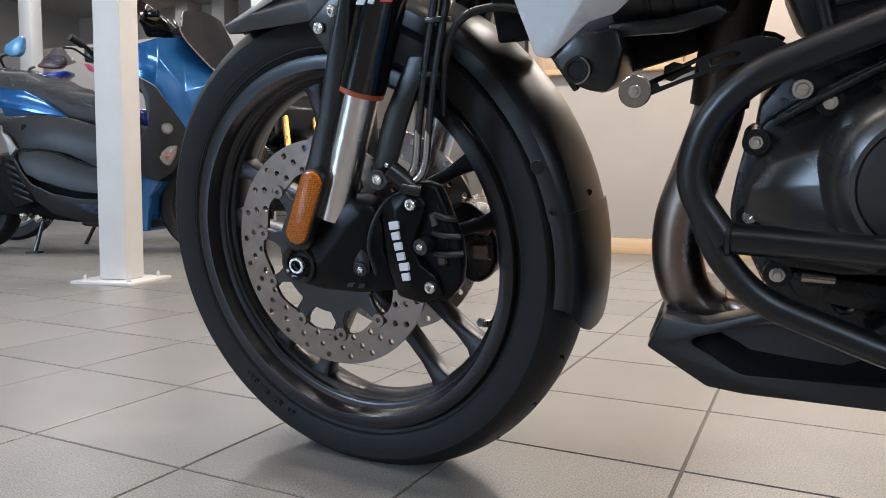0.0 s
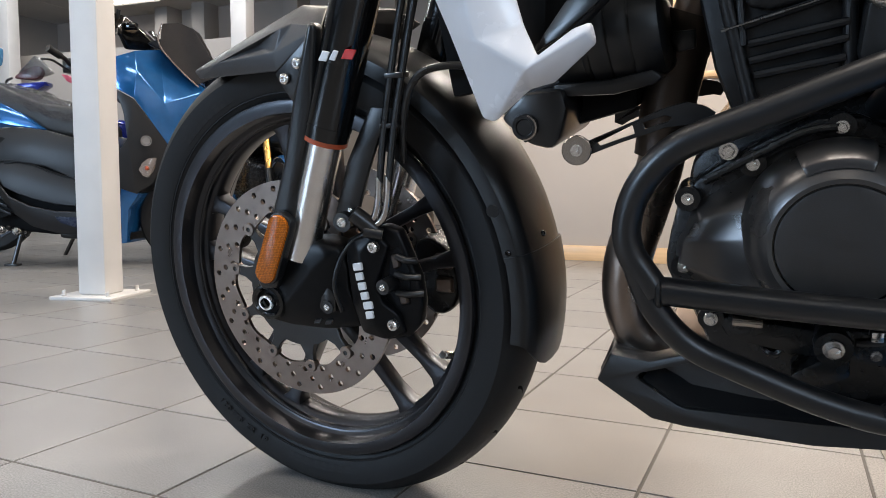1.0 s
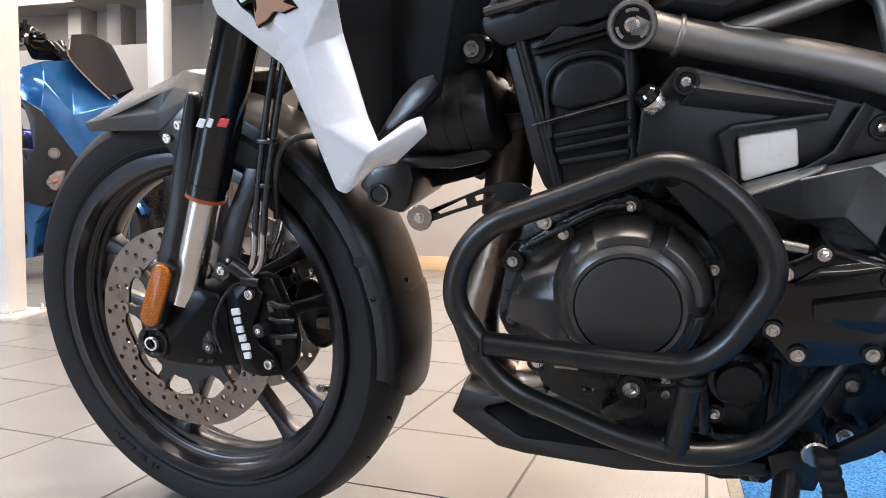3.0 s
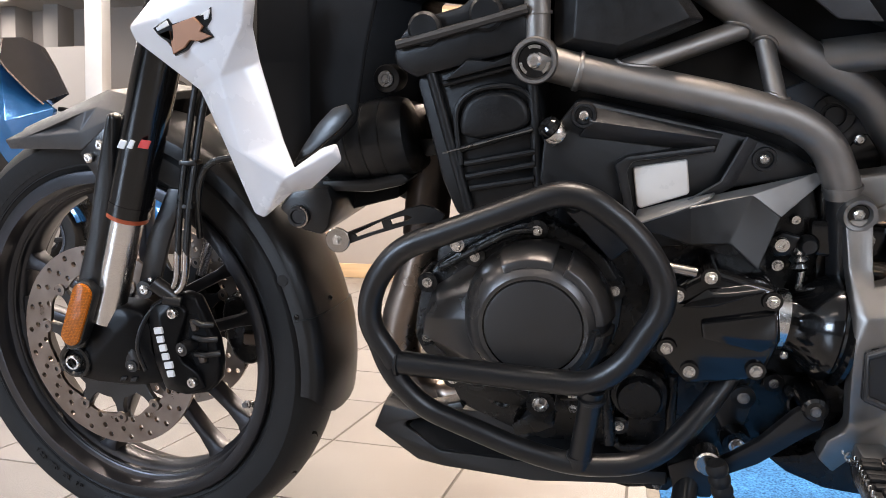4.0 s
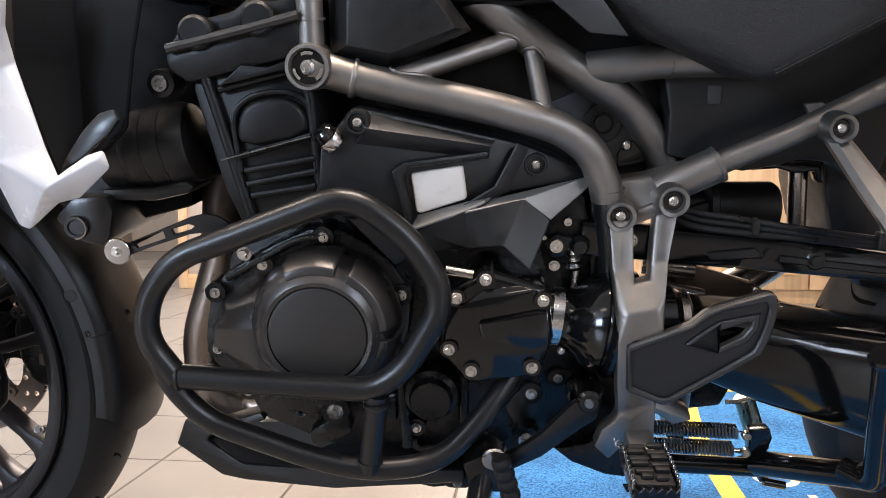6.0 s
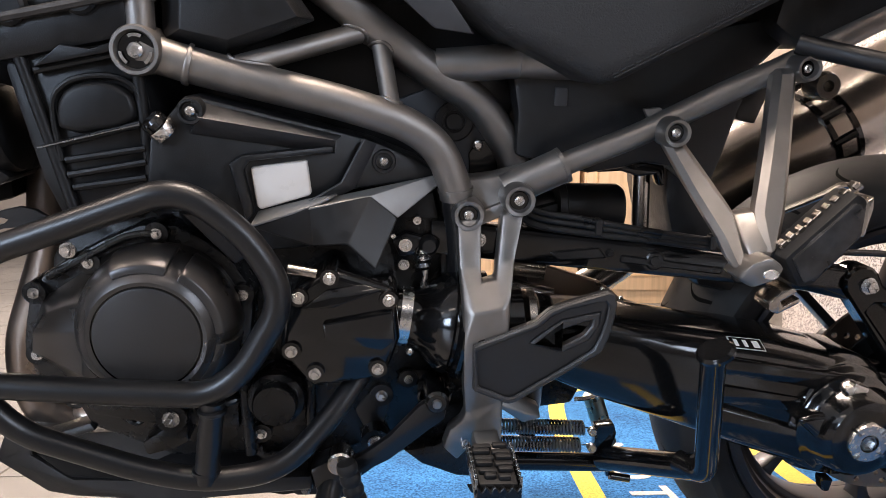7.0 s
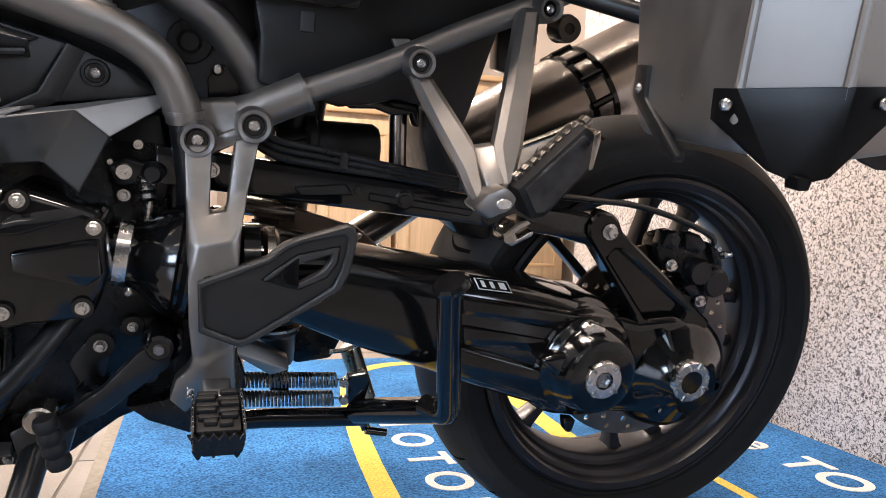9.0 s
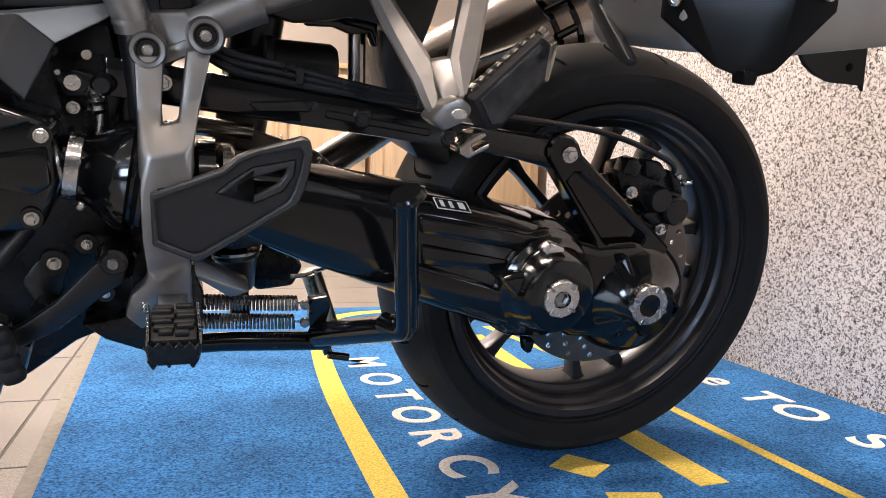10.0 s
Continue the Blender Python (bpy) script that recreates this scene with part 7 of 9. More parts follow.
def pillion_hanger():
    a1 = [(1.140, -0.158, 0.641), (1.159, -0.160, 0.646), (1.182, -0.186, 0.610), (1.202, -0.216, 0.575), (1.204, -0.247, 0.543), (1.196, -0.257, 0.524), (1.188, -0.250, 0.532), (1.181, -0.228, 0.555), (1.161, -0.192, 0.596)]
    h = part("pillion_hanger", slab(a1, 0.024, 0.0058, 1), HANGER, BIKE, "grey cast pillion footrest hanger", 20)
    a2 = [(1.256, -0.152, 0.715), (1.280, -0.152, 0.718), (1.262, -0.196, 0.640), (1.243, -0.235, 0.581), (1.229, -0.256, 0.546), (1.216, -0.259, 0.540), (1.215, -0.230, 0.580), (1.234, -0.196, 0.638)]
    part("hanger_arm", slab(a2, 0.024, 0.0058, 1), HANGER, h, "", 20)
    web = [(1.199, -0.212, 0.575), (1.219, -0.223, 0.581), (1.222, -0.236, 0.566), (1.223, -0.252, 0.549), (1.203, -0.250, 0.540), (1.200, -0.236, 0.555)]
    part("hanger_web", slab(web, 0.02, 0.003, 2), HANGER, h)
    bush(h, 1.151, -0.156, 0.649, 0.0160)
    bush(h, 1.287, -0.146, 0.717, 0.0145)
    kn = [(1.188, -0.258, 0.523), (1.198, -0.268, 0.540), (1.212, -0.274, 0.548), (1.223, -0.279, 0.539), (1.220, -0.276, 0.527), (1.202, -0.265, 0.514)]
    part("hanger_knuckle", slab(kn, 0.036, 0.004), HANGER, h)
    shaped("pivot_pin", disc(0.0065, 0, -0.002, None, 20), STEEL, facing(*(1.209, -0.279, 0.533)) @ Matrix.Diagonal((1.2, 1, 0.75, 1)), "", h)
    fork = slab([(1.216, -0.272, 0.502), (1.227, -0.272, 0.514), (1.238, -0.272, 0.518), (1.243, -0.272, 0.514), (1.228, -0.272, 0.504), (1.230, -0.272, 0.499), (1.246, -0.272, 0.508), (1.246, -0.272, 0.502), (1.226, -0.272, 0.491), (1.217, -0.272, 0.495)], 0.03, 0.002)
    part("peg_clevis", fork, MUFFLER, h, "bright cast peg clevis")
    # folded peg with rubber, bright serrated edge and tip
    o = [(1.223, 0.546), (1.284, 0.609), (1.295, 0.603), (1.296, 0.568), (1.255, 0.521), (1.241, 0.518)]
    peg = part("pillion_peg", prism(o, -0.274, -0.235, 0.004, 2), RUBBER, BIKE, "folded pillion peg with worn rubber and bright edges")
    face = [(1.229, 0.547), (1.281, 0.601), (1.291, 0.597), (1.291, 0.571), (1.254, 0.527), (1.243, 0.525)]
    part("peg_pad", prism(face, -0.279, -0.272, 0.002, 2), WORN_PAD, peg, "worn shiny black rubber pad")
    a, b = [Vector(q) for q in [(1.229, -0.255, 0.550), (1.297, -0.255, 0.614)]]
    part("peg_rail", tube([a, b], 0.004, 8), MUFFLER, peg, "bright serrated metal edge")
    t = finish(box(-0.0034, 0.0034, -0.005, 0.005, -0.003, 0.003, 0.001, segs=1), "tooth", MUFFLER)
    for i in range(9):
        p = a.lerp(b, (i + 0.5) / 9)
        placed("tooth", t, Matrix.Translation(p + Vector((-0.003, 0, 0.003))) @ pose(0, 0, 0, 0, -50, 0), peg)
    part("peg_tip", prism([(1.293, 0.601), (1.301, 0.607), (1.302, 0.595), (1.298, 0.567), (1.291, 0.568)], -0.274, -0.245, 0.003, 2), MUFFLER, peg, "bright metal peg tip")
    part("peg_wire", tube(glide([(1.246, -0.220, 0.581), (1.281, -0.220, 0.596), (1.301, -0.220, 0.607), (1.310, -0.220, 0.606)], 5), 0.0035, 10), MUFFLER, peg, "bright bent wire")


pillion_hanger()


# ---- swingarm, final drive, rear brake ----
def drive():
    rings = []
    bm = bmesh.new()
    for x, zt, zb, w in ((0.99, 0.448, 0.398, 0.040), (1.03, 0.456, 0.378, 0.052), (1.097, 0.451, 0.350, 0.058), (1.182, 0.439, 0.320, 0.060), (1.254, 0.430, 0.293, 0.062), (1.324, 0.417, 0.270, 0.063), (1.385, 0.402, 0.254, 0.060), (1.42, 0.380, 0.275, 0.05)):
        zc, h = (zt + zb) / 2, (zt - zb) / 2
        ring = []
        for k in range(36):
            t = 2 * math.pi * k / 36
            c, d = math.cos(t), math.sin(t)
            ring.append(bm.verts.new((x, -0.126 + w * math.copysign(abs(c) ** 0.52, c), zc + h * math.copysign(abs(d) ** 0.64, d))))
        rings.append(ring)
    for a, b in zip(rings, rings[1:]):
        for k in range(36):
            bm.faces.new((a[k], a[(k + 1) % 36], b[(k + 1) % 36], b[k]))
    bm.faces.new(rings[0][::-1])
    bm.faces.new(rings[-1])
    s = part("swingarm", bm, GLOSS_BLACK, BIKE, "gloss black shaft-drive swingarm", 60)
    low = [(1.209, 0.361), (1.324, 0.327), (1.324, 0.347), (1.368, 0.343), (1.359, 0.308), (1.375, 0.276), (1.329, 0.288), (1.216, 0.325)]
    for poly in ([(1.213, 0.414), (1.381, 0.389), (1.369, 0.369), (1.215, 0.394)], [(1.217, 0.382), (1.356, 0.358), (1.332, 0.346), (1.220, 0.358)], [(1.221, 0.345), (1.321, 0.328), (1.355, 0.298), (1.224, 0.326)]):
        part("arm_facet", prism(poly, -0.192, -0.165, 0.004, 2), GLOSS_BLACK, s)
    part("arm_ridge", prism(low, -0.197, -0.17, 0.005, 3), GLOSS_BLACK, s)
    c = 1.377, 0.331
    d = shaped("bevel_housing", lathe([(0, -0.022), (0.034, -0.022), (0.043, -0.019), (0.048, -0.012), (0.052, 0.002), (0.055, 0.008), (0.060, 0.011), (0.062, 0.014), (0.0605, 0.018), (0.0620, 0.021), (0.066, 0.024), (0.068, 0.028), (0.0665, 0.032), (0.069, 0.036), (0.0735, 0.040), (0.076, 0.046), (0.0765, 0.10), (0, 0.10)], None, 72), GLOSS_BLACK, facing(c[0], -0.205, c[1], (0.10, -1, 0)), "gloss black bevel drive housing")
    part("pivot_cheek", prism([(1.302, 0.349), (1.322, 0.356), (1.350, 0.357), (1.368, 0.376), (1.384, 0.372), (1.388, 0.330), (1.378, 0.287), (1.362, 0.283), (1.348, 0.310)], -0.216, -0.15, 0.007, 3), GLOSS_BLACK, d)
    shaped("pivot_cap", lathe([(0, 0.004), (0.010, 0.004), (0.0105, -0.0055), (0.0210, -0.0055), (0.0225, -0.003), (0.0225, 0.012), (0, 0.012)], None, 40), STEEL, facing(1.375, -0.228, 0.331), "notched aluminium pivot cap", d)
    for a in (40, 130, 220, 310):
        shaped("cap_notch", box(-0.0016, 0.0016, -0.0075, 0.0, 0.016, 0.0225, 0.0003, Matrix.Rotation(radians(a), 4, "Y"), 1), SPRING, facing(1.375, -0.228, 0.331), "", d)
    shaped("hex_socket", lathe([(0.0, 0.0), (0.0095, 0.0), (0.0095, -0.0045), (0.0075, -0.0045), (0.007, 0.003), (0, 0.003)], None, 6), SPRING, facing(1.375, -0.228, 0.331), "", d)
    part("bright_stop", prism([(1.352, 0.383), (1.363, 0.391), (1.380, 0.385), (1.377, 0.366), (1.371, 0.364), (1.369, 0.374), (1.358, 0.376)], -0.212, -0.195, 0.002, 2), STEEL, d, "bright metal stop")
    f = shaped("final_drive", lathe([(0, -0.030), (0.031, -0.030), (0.035, -0.022), (0.046, -0.010), (0.064, 0.002), (0.077, 0.016), (0.083, 0.036), (0.084, 0.10), (0, 0.10)], None, 64), GLOSS_BLACK, facing(1.540, -0.150, 0.292), "gloss black final drive housing")
    for a in (150, 200, 330):
        shaped("drive_rib", box(-0.003, 0.003, -0.018, 0.03, 0.030, 0.062, 0.002, Matrix.Rotation(radians(a), 4, "Y"), 1), GLOSS_BLACK, facing(1.533, -0.142, 0.304), "", f)
    part("drive_neck", prism([(1.40, 0.385), (1.47, 0.370), (1.53, 0.376), (1.585, 0.345), (1.585, 0.262), (1.53, 0.232), (1.45, 0.240), (1.40, 0.268)], -0.145, -0.085, 0.018, 4), GLOSS_BLACK, f)
    shaped("axle_ring", lathe([(0.0145, 0.02), (0.0145, -0.004), (0.0152, -0.0075), (0.0255, -0.0075), (0.0275, -0.004), (0.0275, 0.014)], None, 48), STEEL, facing(1.534, -0.174, 0.299), "notched aluminium axle ring", f)
    shaped("axle_bore", disc(0.0146, -0.001, 0.01, None, 32), GLOSS_BLACK, facing(1.534, -0.174, 0.299), "dark hollow axle", f)
    for a in (20, 110, 200, 290):
        shaped("ring_notch", box(-0.0018, 0.0018, -0.0092, -0.002, 0.0185, 0.0275, 0.0003, Matrix.Rotation(radians(a), 4, "Y"), 1), SPRING, facing(1.534, -0.174, 0.299), "", f)
    shaped("level_screw", lathe([(0, -0.002), (0.004, -0.002), (0.005, -0.006), (0.009, -0.006), (0.010, 0), (0, 0)], None, 16), GLOSS_BLACK, facing(1.585, -0.16, 0.285), "", f)
    part("drain_fin", prism([(1.355, 0.266), (1.371, 0.264), (1.368, 0.248), (1.360, 0.248)], -0.195, -0.18, 0.002, 1), GLOSS_BLACK, d)
    # warning label as plain bars
    def on_label(u, v, lift):
        top = Vector((1.231, -0.1705, 0.4290)).lerp(Vector((1.270, -0.1705, 0.4250)), u)
        low = Vector((1.2345, -0.1805, 0.4195)).lerp(Vector((1.2745, -0.1805, 0.4150)), u)
        return top.lerp(low, v) + Vector((0, -0.7, 0.7)) * lift

    def sticker(name, box4, lift, material, parent, words=""):
        (u0, u1), (v0, v1) = box4
        b = bmesh.new()
        q = [b.verts.new(on_label(u, v, k)) for k in (lift, 0.0) for u, v in ((u0, v0), (u1, v0), (u1, v1), (u0, v1))]
        for f in ((0, 1, 2, 3), (7, 6, 5, 4), (0, 4, 5, 1), (1, 5, 6, 2), (2, 6, 7, 3), (3, 7, 4, 0)):
            b.faces.new([q[i] for i in f])
        return part(name, b, material, parent, words)

    lab = sticker("warning_label", ((0, 1), (0, 1)), 0.0012, LETTER, BIKE, "small white-edged black label with plain marks")
    sticker("label_face", ((0.03, 0.97), (0.06, 0.94)), 0.0016, GLOSS_BLACK, lab)
    for i in range(3):
        sticker("label_bar", ((0.14 + i * 0.27, 0.25 + i * 0.27 + (0.08 if i == 2 else 0)), (0.22, 0.80)), 0.0020, LETTER, lab)
    # torque link bracket with window, and its bolt
    outer = [(1.382, 0.471), (1.379, 0.486), (1.384, 0.496), (1.394, 0.502), (1.410, 0.501), (1.419, 0.493), (1.427, 0.479), (1.500, 0.424), (1.578, 0.363), (1.565, 0.335), (1.480, 0.335), (1.462, 0.373)]
    hole = [(1.412, 0.447), (1.420, 0.457), (1.430, 0.457), (1.540, 0.379), (1.530, 0.366), (1.500, 0.361), (1.478, 0.371)]
    tb = part("torque_bracket", plate(outer, [hole], -0.141, -0.110, 0.003), GLOSS_BLACK, BIKE, "gloss black bracket of the final drive")
    part("bracket_back", prism([(1.408, 0.45), (1.430, 0.462), (1.545, 0.382), (1.530, 0.360), (1.476, 0.364)], -0.126, -0.115, 0.001, 1), GLOSS_BLACK, tb)
    bolt(tb, 1.408, -0.141, 0.479, 0.0135, "hex")
    b = part("torque_arm", prism([(0.905, 0.548), (1.14, 0.526), (1.264, 0.509), (1.392, 0.496), (1.404, 0.475), (1.395, 0.458), (1.338, 0.470), (1.198, 0.484), (1.01, 0.500), (0.905, 0.510)], -0.136, -0.108, 0.004, 2), GLOSS_BLACK, BIKE, "long gloss black torque arm")
    bolt(b, 0.957, -0.137, 0.527, 0.011, "hex")
    groove = [(1.035, 0.514), (1.09, 0.520), (1.10, 0.508), (1.045, 0.505)]
    part("arm_pad", prism(groove, -0.139, -0.130, 0.0015, 1), SATIN_BLACK, b)
    part("arm_pad", prism([(1.115, 0.512), (1.235, 0.498), (1.232, 0.490), (1.115, 0.503)], -0.138, -0.130, 0.0015, 1), SATIN_BLACK, b)
    for q, r in (((1.103, 0.514), 0.005), ((1.155, 0.505), 0.011), ((1.255, 0.490), 0.010)):
        shaped("arm_plug", lathe([(0, -0.003), (r * 0.5, -0.003), (r * 0.55, -0.001), (r * 0.8, -0.001), (r, 0.001), (r, 0.006)], None, 24), SATIN_BLACK, facing(q[0], -0.137, q[1]), "", b)
    # cables lying on the arm
    for k, dz in enumerate((-0.006, 0.002, 0.009)):
        pts = [(0.98, -0.12, 0.575 + dz), (1.013, -0.142, 0.553 + dz), (1.068, -0.144, 0.544 + dz), (1.132, -0.144, 0.536 + dz * 0.7), (1.238, -0.14, 0.523 + dz * 0.5), (1.33, -0.125, 0.516), (1.407, -0.110, 0.510), (1.46, -0.10, 0.505)]
        if k == 0:
            pts += [(1.521, -0.10, 0.492), (1.583, -0.10, 0.470), (1.60, -0.09, 0.455)]
        part("cable", tube(glide(pts, 6), 0.0034 if k else 0.0040, 10), HOSE, BIKE, "black cable along the torque arm")
    for x, z in ((1.085, 0.5515), (1.215, 0.536)):
        part("cable_clip", box(x - 0.004, x + 0.004, -0.150, -0.136, z - 0.016, z + 0.002, 0.0015, None, 1), SATIN_BLACK, BIKE, "black cable clip")
    # brake caliper and disc
    cal = part("rear_caliper", prism([(1.517, 0.446), (1.520, 0.460), (1.546, 0.467), (1.580, 0.461), (1.616, 0.442), (1.634, 0.411), (1.635, 0.391), (1.628, 0.376), (1.601, 0.384), (1.577, 0.392), (1.560, 0.412), (1.531, 0.416)], -0.084, -0.045, 0.004, 2), CAST_BLACK, BIKE, "black cast rear brake caliper")
    for poly, y in (([(1.516, 0.452), (1.522, 0.470), (1.535, 0.472), (1.545, 0.462), (1.540, 0.446)], -0.096), ([(1.550, 0.470), (1.575, 0.468), (1.590, 0.452), (1.578, 0.441), (1.556, 0.448)], -0.093), ([(1.592, 0.458), (1.612, 0.446), (1.622, 0.424), (1.606, 0.428)], -0.092), ([(1.565, 0.395), (1.585, 0.402), (1.596, 0.384), (1.580, 0.380)], -0.090)):
        part("caliper_rib", prism(poly, y, -0.07, 0.003, 2), CAST_BLACK, cal)
    for x, z, r in ((1.583, 0.417, 0.018), (1.612, 0.402, 0.020)):
        shaped("piston_boss", lathe([(0, -0.014), (r * 0.85, -0.014), (r, -0.010), (r, 0.02), (0, 0.02)], None, 32), SATIN_BLACK, facing(x, -0.086, z), "smooth round piston cover", cal)
    bolt(cal, 1.539, -0.090, 0.425, 0.0115, "hex")
    bolt(cal, 1.603, -0.080, 0.372, 0.0115, "hex")
    bolt(cal, 1.606, -0.095, 0.450, 0.005, "button")
    shaped("bleed_nipple", lathe([(0, -0.014), (0.003, -0.014), (0.004, -0.008), (0.0055, -0.006), (0.0055, 0.004), (0, 0.004)], None, 12), STEEL, facing(1.618, -0.088, 0.440, (0.5, -0.8, 0.3)), "bright bleed nipple", cal)
    part("caliper_carrier", prism([(1.56, 0.395), (1.598, 0.388), (1.622, 0.378), (1.620, 0.352), (1.60, 0.335), (1.55, 0.365)], -0.076, -0.066, 0.003, 2), CAST_BLACK, cal)
    dm = REAR @ Matrix.Translation((0, -0.066, 0))
    rd = shaped("rear_brake_disc", perforated(0.141, 0.098, (0.106, 0.118, 0.131), 22, -0.0025, 0.0025, 0.0042, 0.003), DISC, dm, "drilled steel rear brake disc")
    shaped("disc_carrier", lathe([(0.05, -0.004), (0.100, -0.004), (0.100, 0.004), (0.05, 0.004), (0.05, -0.004)], None, 48), SATIN_BLACK, dm, "", rd)
    # linkage canister and shock parts above the arm
    shaped("linkage_canister", lathe([(0, -0.04), (0.026, -0.04), (0.030, -0.034), (0.030, 0.03), (0.033, 0.032), (0.033, 0.040), (0.020, 0.044), (0.014, 0.075), (0, 0.075)], Matrix.Rotation(radians(90), 4, "Z"), 36), PLASTIC, Matrix.Translation((1.100, -0.045, 0.545)), "black plastic linkage canister")
    part("canister_base", prism([(1.02, 0.545), (1.07, 0.560), (1.14, 0.55), (1.14, 0.515), (1.02, 0.525)], -0.07, -0.01, 0.006, 2), PLASTIC, BIKE)
    # bright heat plate and shock mount seen over the shaft
    hp = [(1.032, 0.465), (1.047, 0.473), (1.127, 0.450), (1.156, 0.427), (1.200, 0.414), (1.129, 0.418), (1.075, 0.424), (1.036, 0.448)]
    part("heat_plate", prism(hp, -0.04, -0.03, 0.002, 1), TITAN, BIKE, "bronze-toned bright heat plate")
    for q in [(1.154, -0.042, 0.429), (1.129, -0.042, 0.441)]:
        bolt(BIKE, *q, 0.005, "button")
    for a, b, r in (((0.99, -0.05, 0.475), (1.05, -0.06, 0.470), 0.011), ((1.0, -0.06, 0.45), (1.06, -0.06, 0.437), 0.012)):
        part("coolant_pipe", tube([a, b], r, 16), MUFFLER, BIKE, "dull steel pipe end")
    part("shock_body", tube([(1.02, 0.0, 0.30), (1.06, 0.0, 0.62)], 0.03, 24), SATIN_BLACK, BIKE, "black rear shock absorber")
    part("drive_collar", lathe([(0.036, 0.0), (0.041, 0.004), (0.041, 0.012), (0.036, 0.016)], Matrix.Translation((1.008, -0.135, 0.43)) @ Matrix.Rotation(radians(-90), 4, "Z"), 40), MUFFLER, BIKE, "bright collar of the shaft tube")
    part("drive_collar", lathe([(0.0, 0.0), (0.040, 0.0), (0.043, 0.012), (0.040, 0.030), (0.044, 0.034), (0.044, 0.05), (0.0, 0.05)], Matrix.Translation((0.955, -0.135, 0.43)) @ Matrix.Rotation(radians(-90), 4, "Z"), 40), GLOSS_BLACK, BIKE, "black end of the shaft tube")


drive()


# ---- exhaust silencer ----
def silencer():
    part("exhaust_pipe", tube(glide([(0.80, 0.06, 0.28), (0.95, 0.07, 0.33), (1.10, 0.09, 0.375), (1.24, 0.13, 0.452), (1.33, 0.17, 0.515)], 5), 0.024, 20), MUFFLER, BIKE, "bright steel exhaust pipe")
    a, b = Vector((1.30, 0.18, 0.50)), Vector((1.86, 0.22, 0.815))
    n = (b - a).normalized()
    m = part("silencer", tube([a, a + n * 0.03, a + n * 0.06, b], lambda t: 0.045 + 0.03 * min(1, t * 3), 40, flat=1.12), MUFFLER, BIKE, "satin stainless steel silencer")
    part("silencer_collar", tube([a - n * 0.01, a + n * 0.012], 0.048, 32), GLOSS_BLACK, m)
    for k in (0.225, 0.261):
        part("silencer_strap", tube([a + n * k, a + n * (k + 0.008)], 0.0775, 40, flat=1.12), GLOSS_BLACK, m, "gloss black silencer strap")
    s1, u1 = n.cross(Vector((0, 1, 0))).normalized(), Vector((0, 1, 0))
    for i in range(12):
        t0 = 2 * math.pi * i / 12
        off = (s1 * math.cos(t0) + u1 * math.sin(t0) * 1.12) * 0.0765
        part("strap_bridge", tube([a + n * 0.229 + off, a + n * 0.265 + off], 0.006, 8), GLOSS_BLACK, m)
    part("strap_lug", prism([(1.300, 0.700), (1.325, 0.715), (1.345, 0.690), (1.330, 0.645), (1.305, 0.650)], 0.02, 0.05, 0.003, 2), SATIN_BLACK, m)
    return m


silencer()


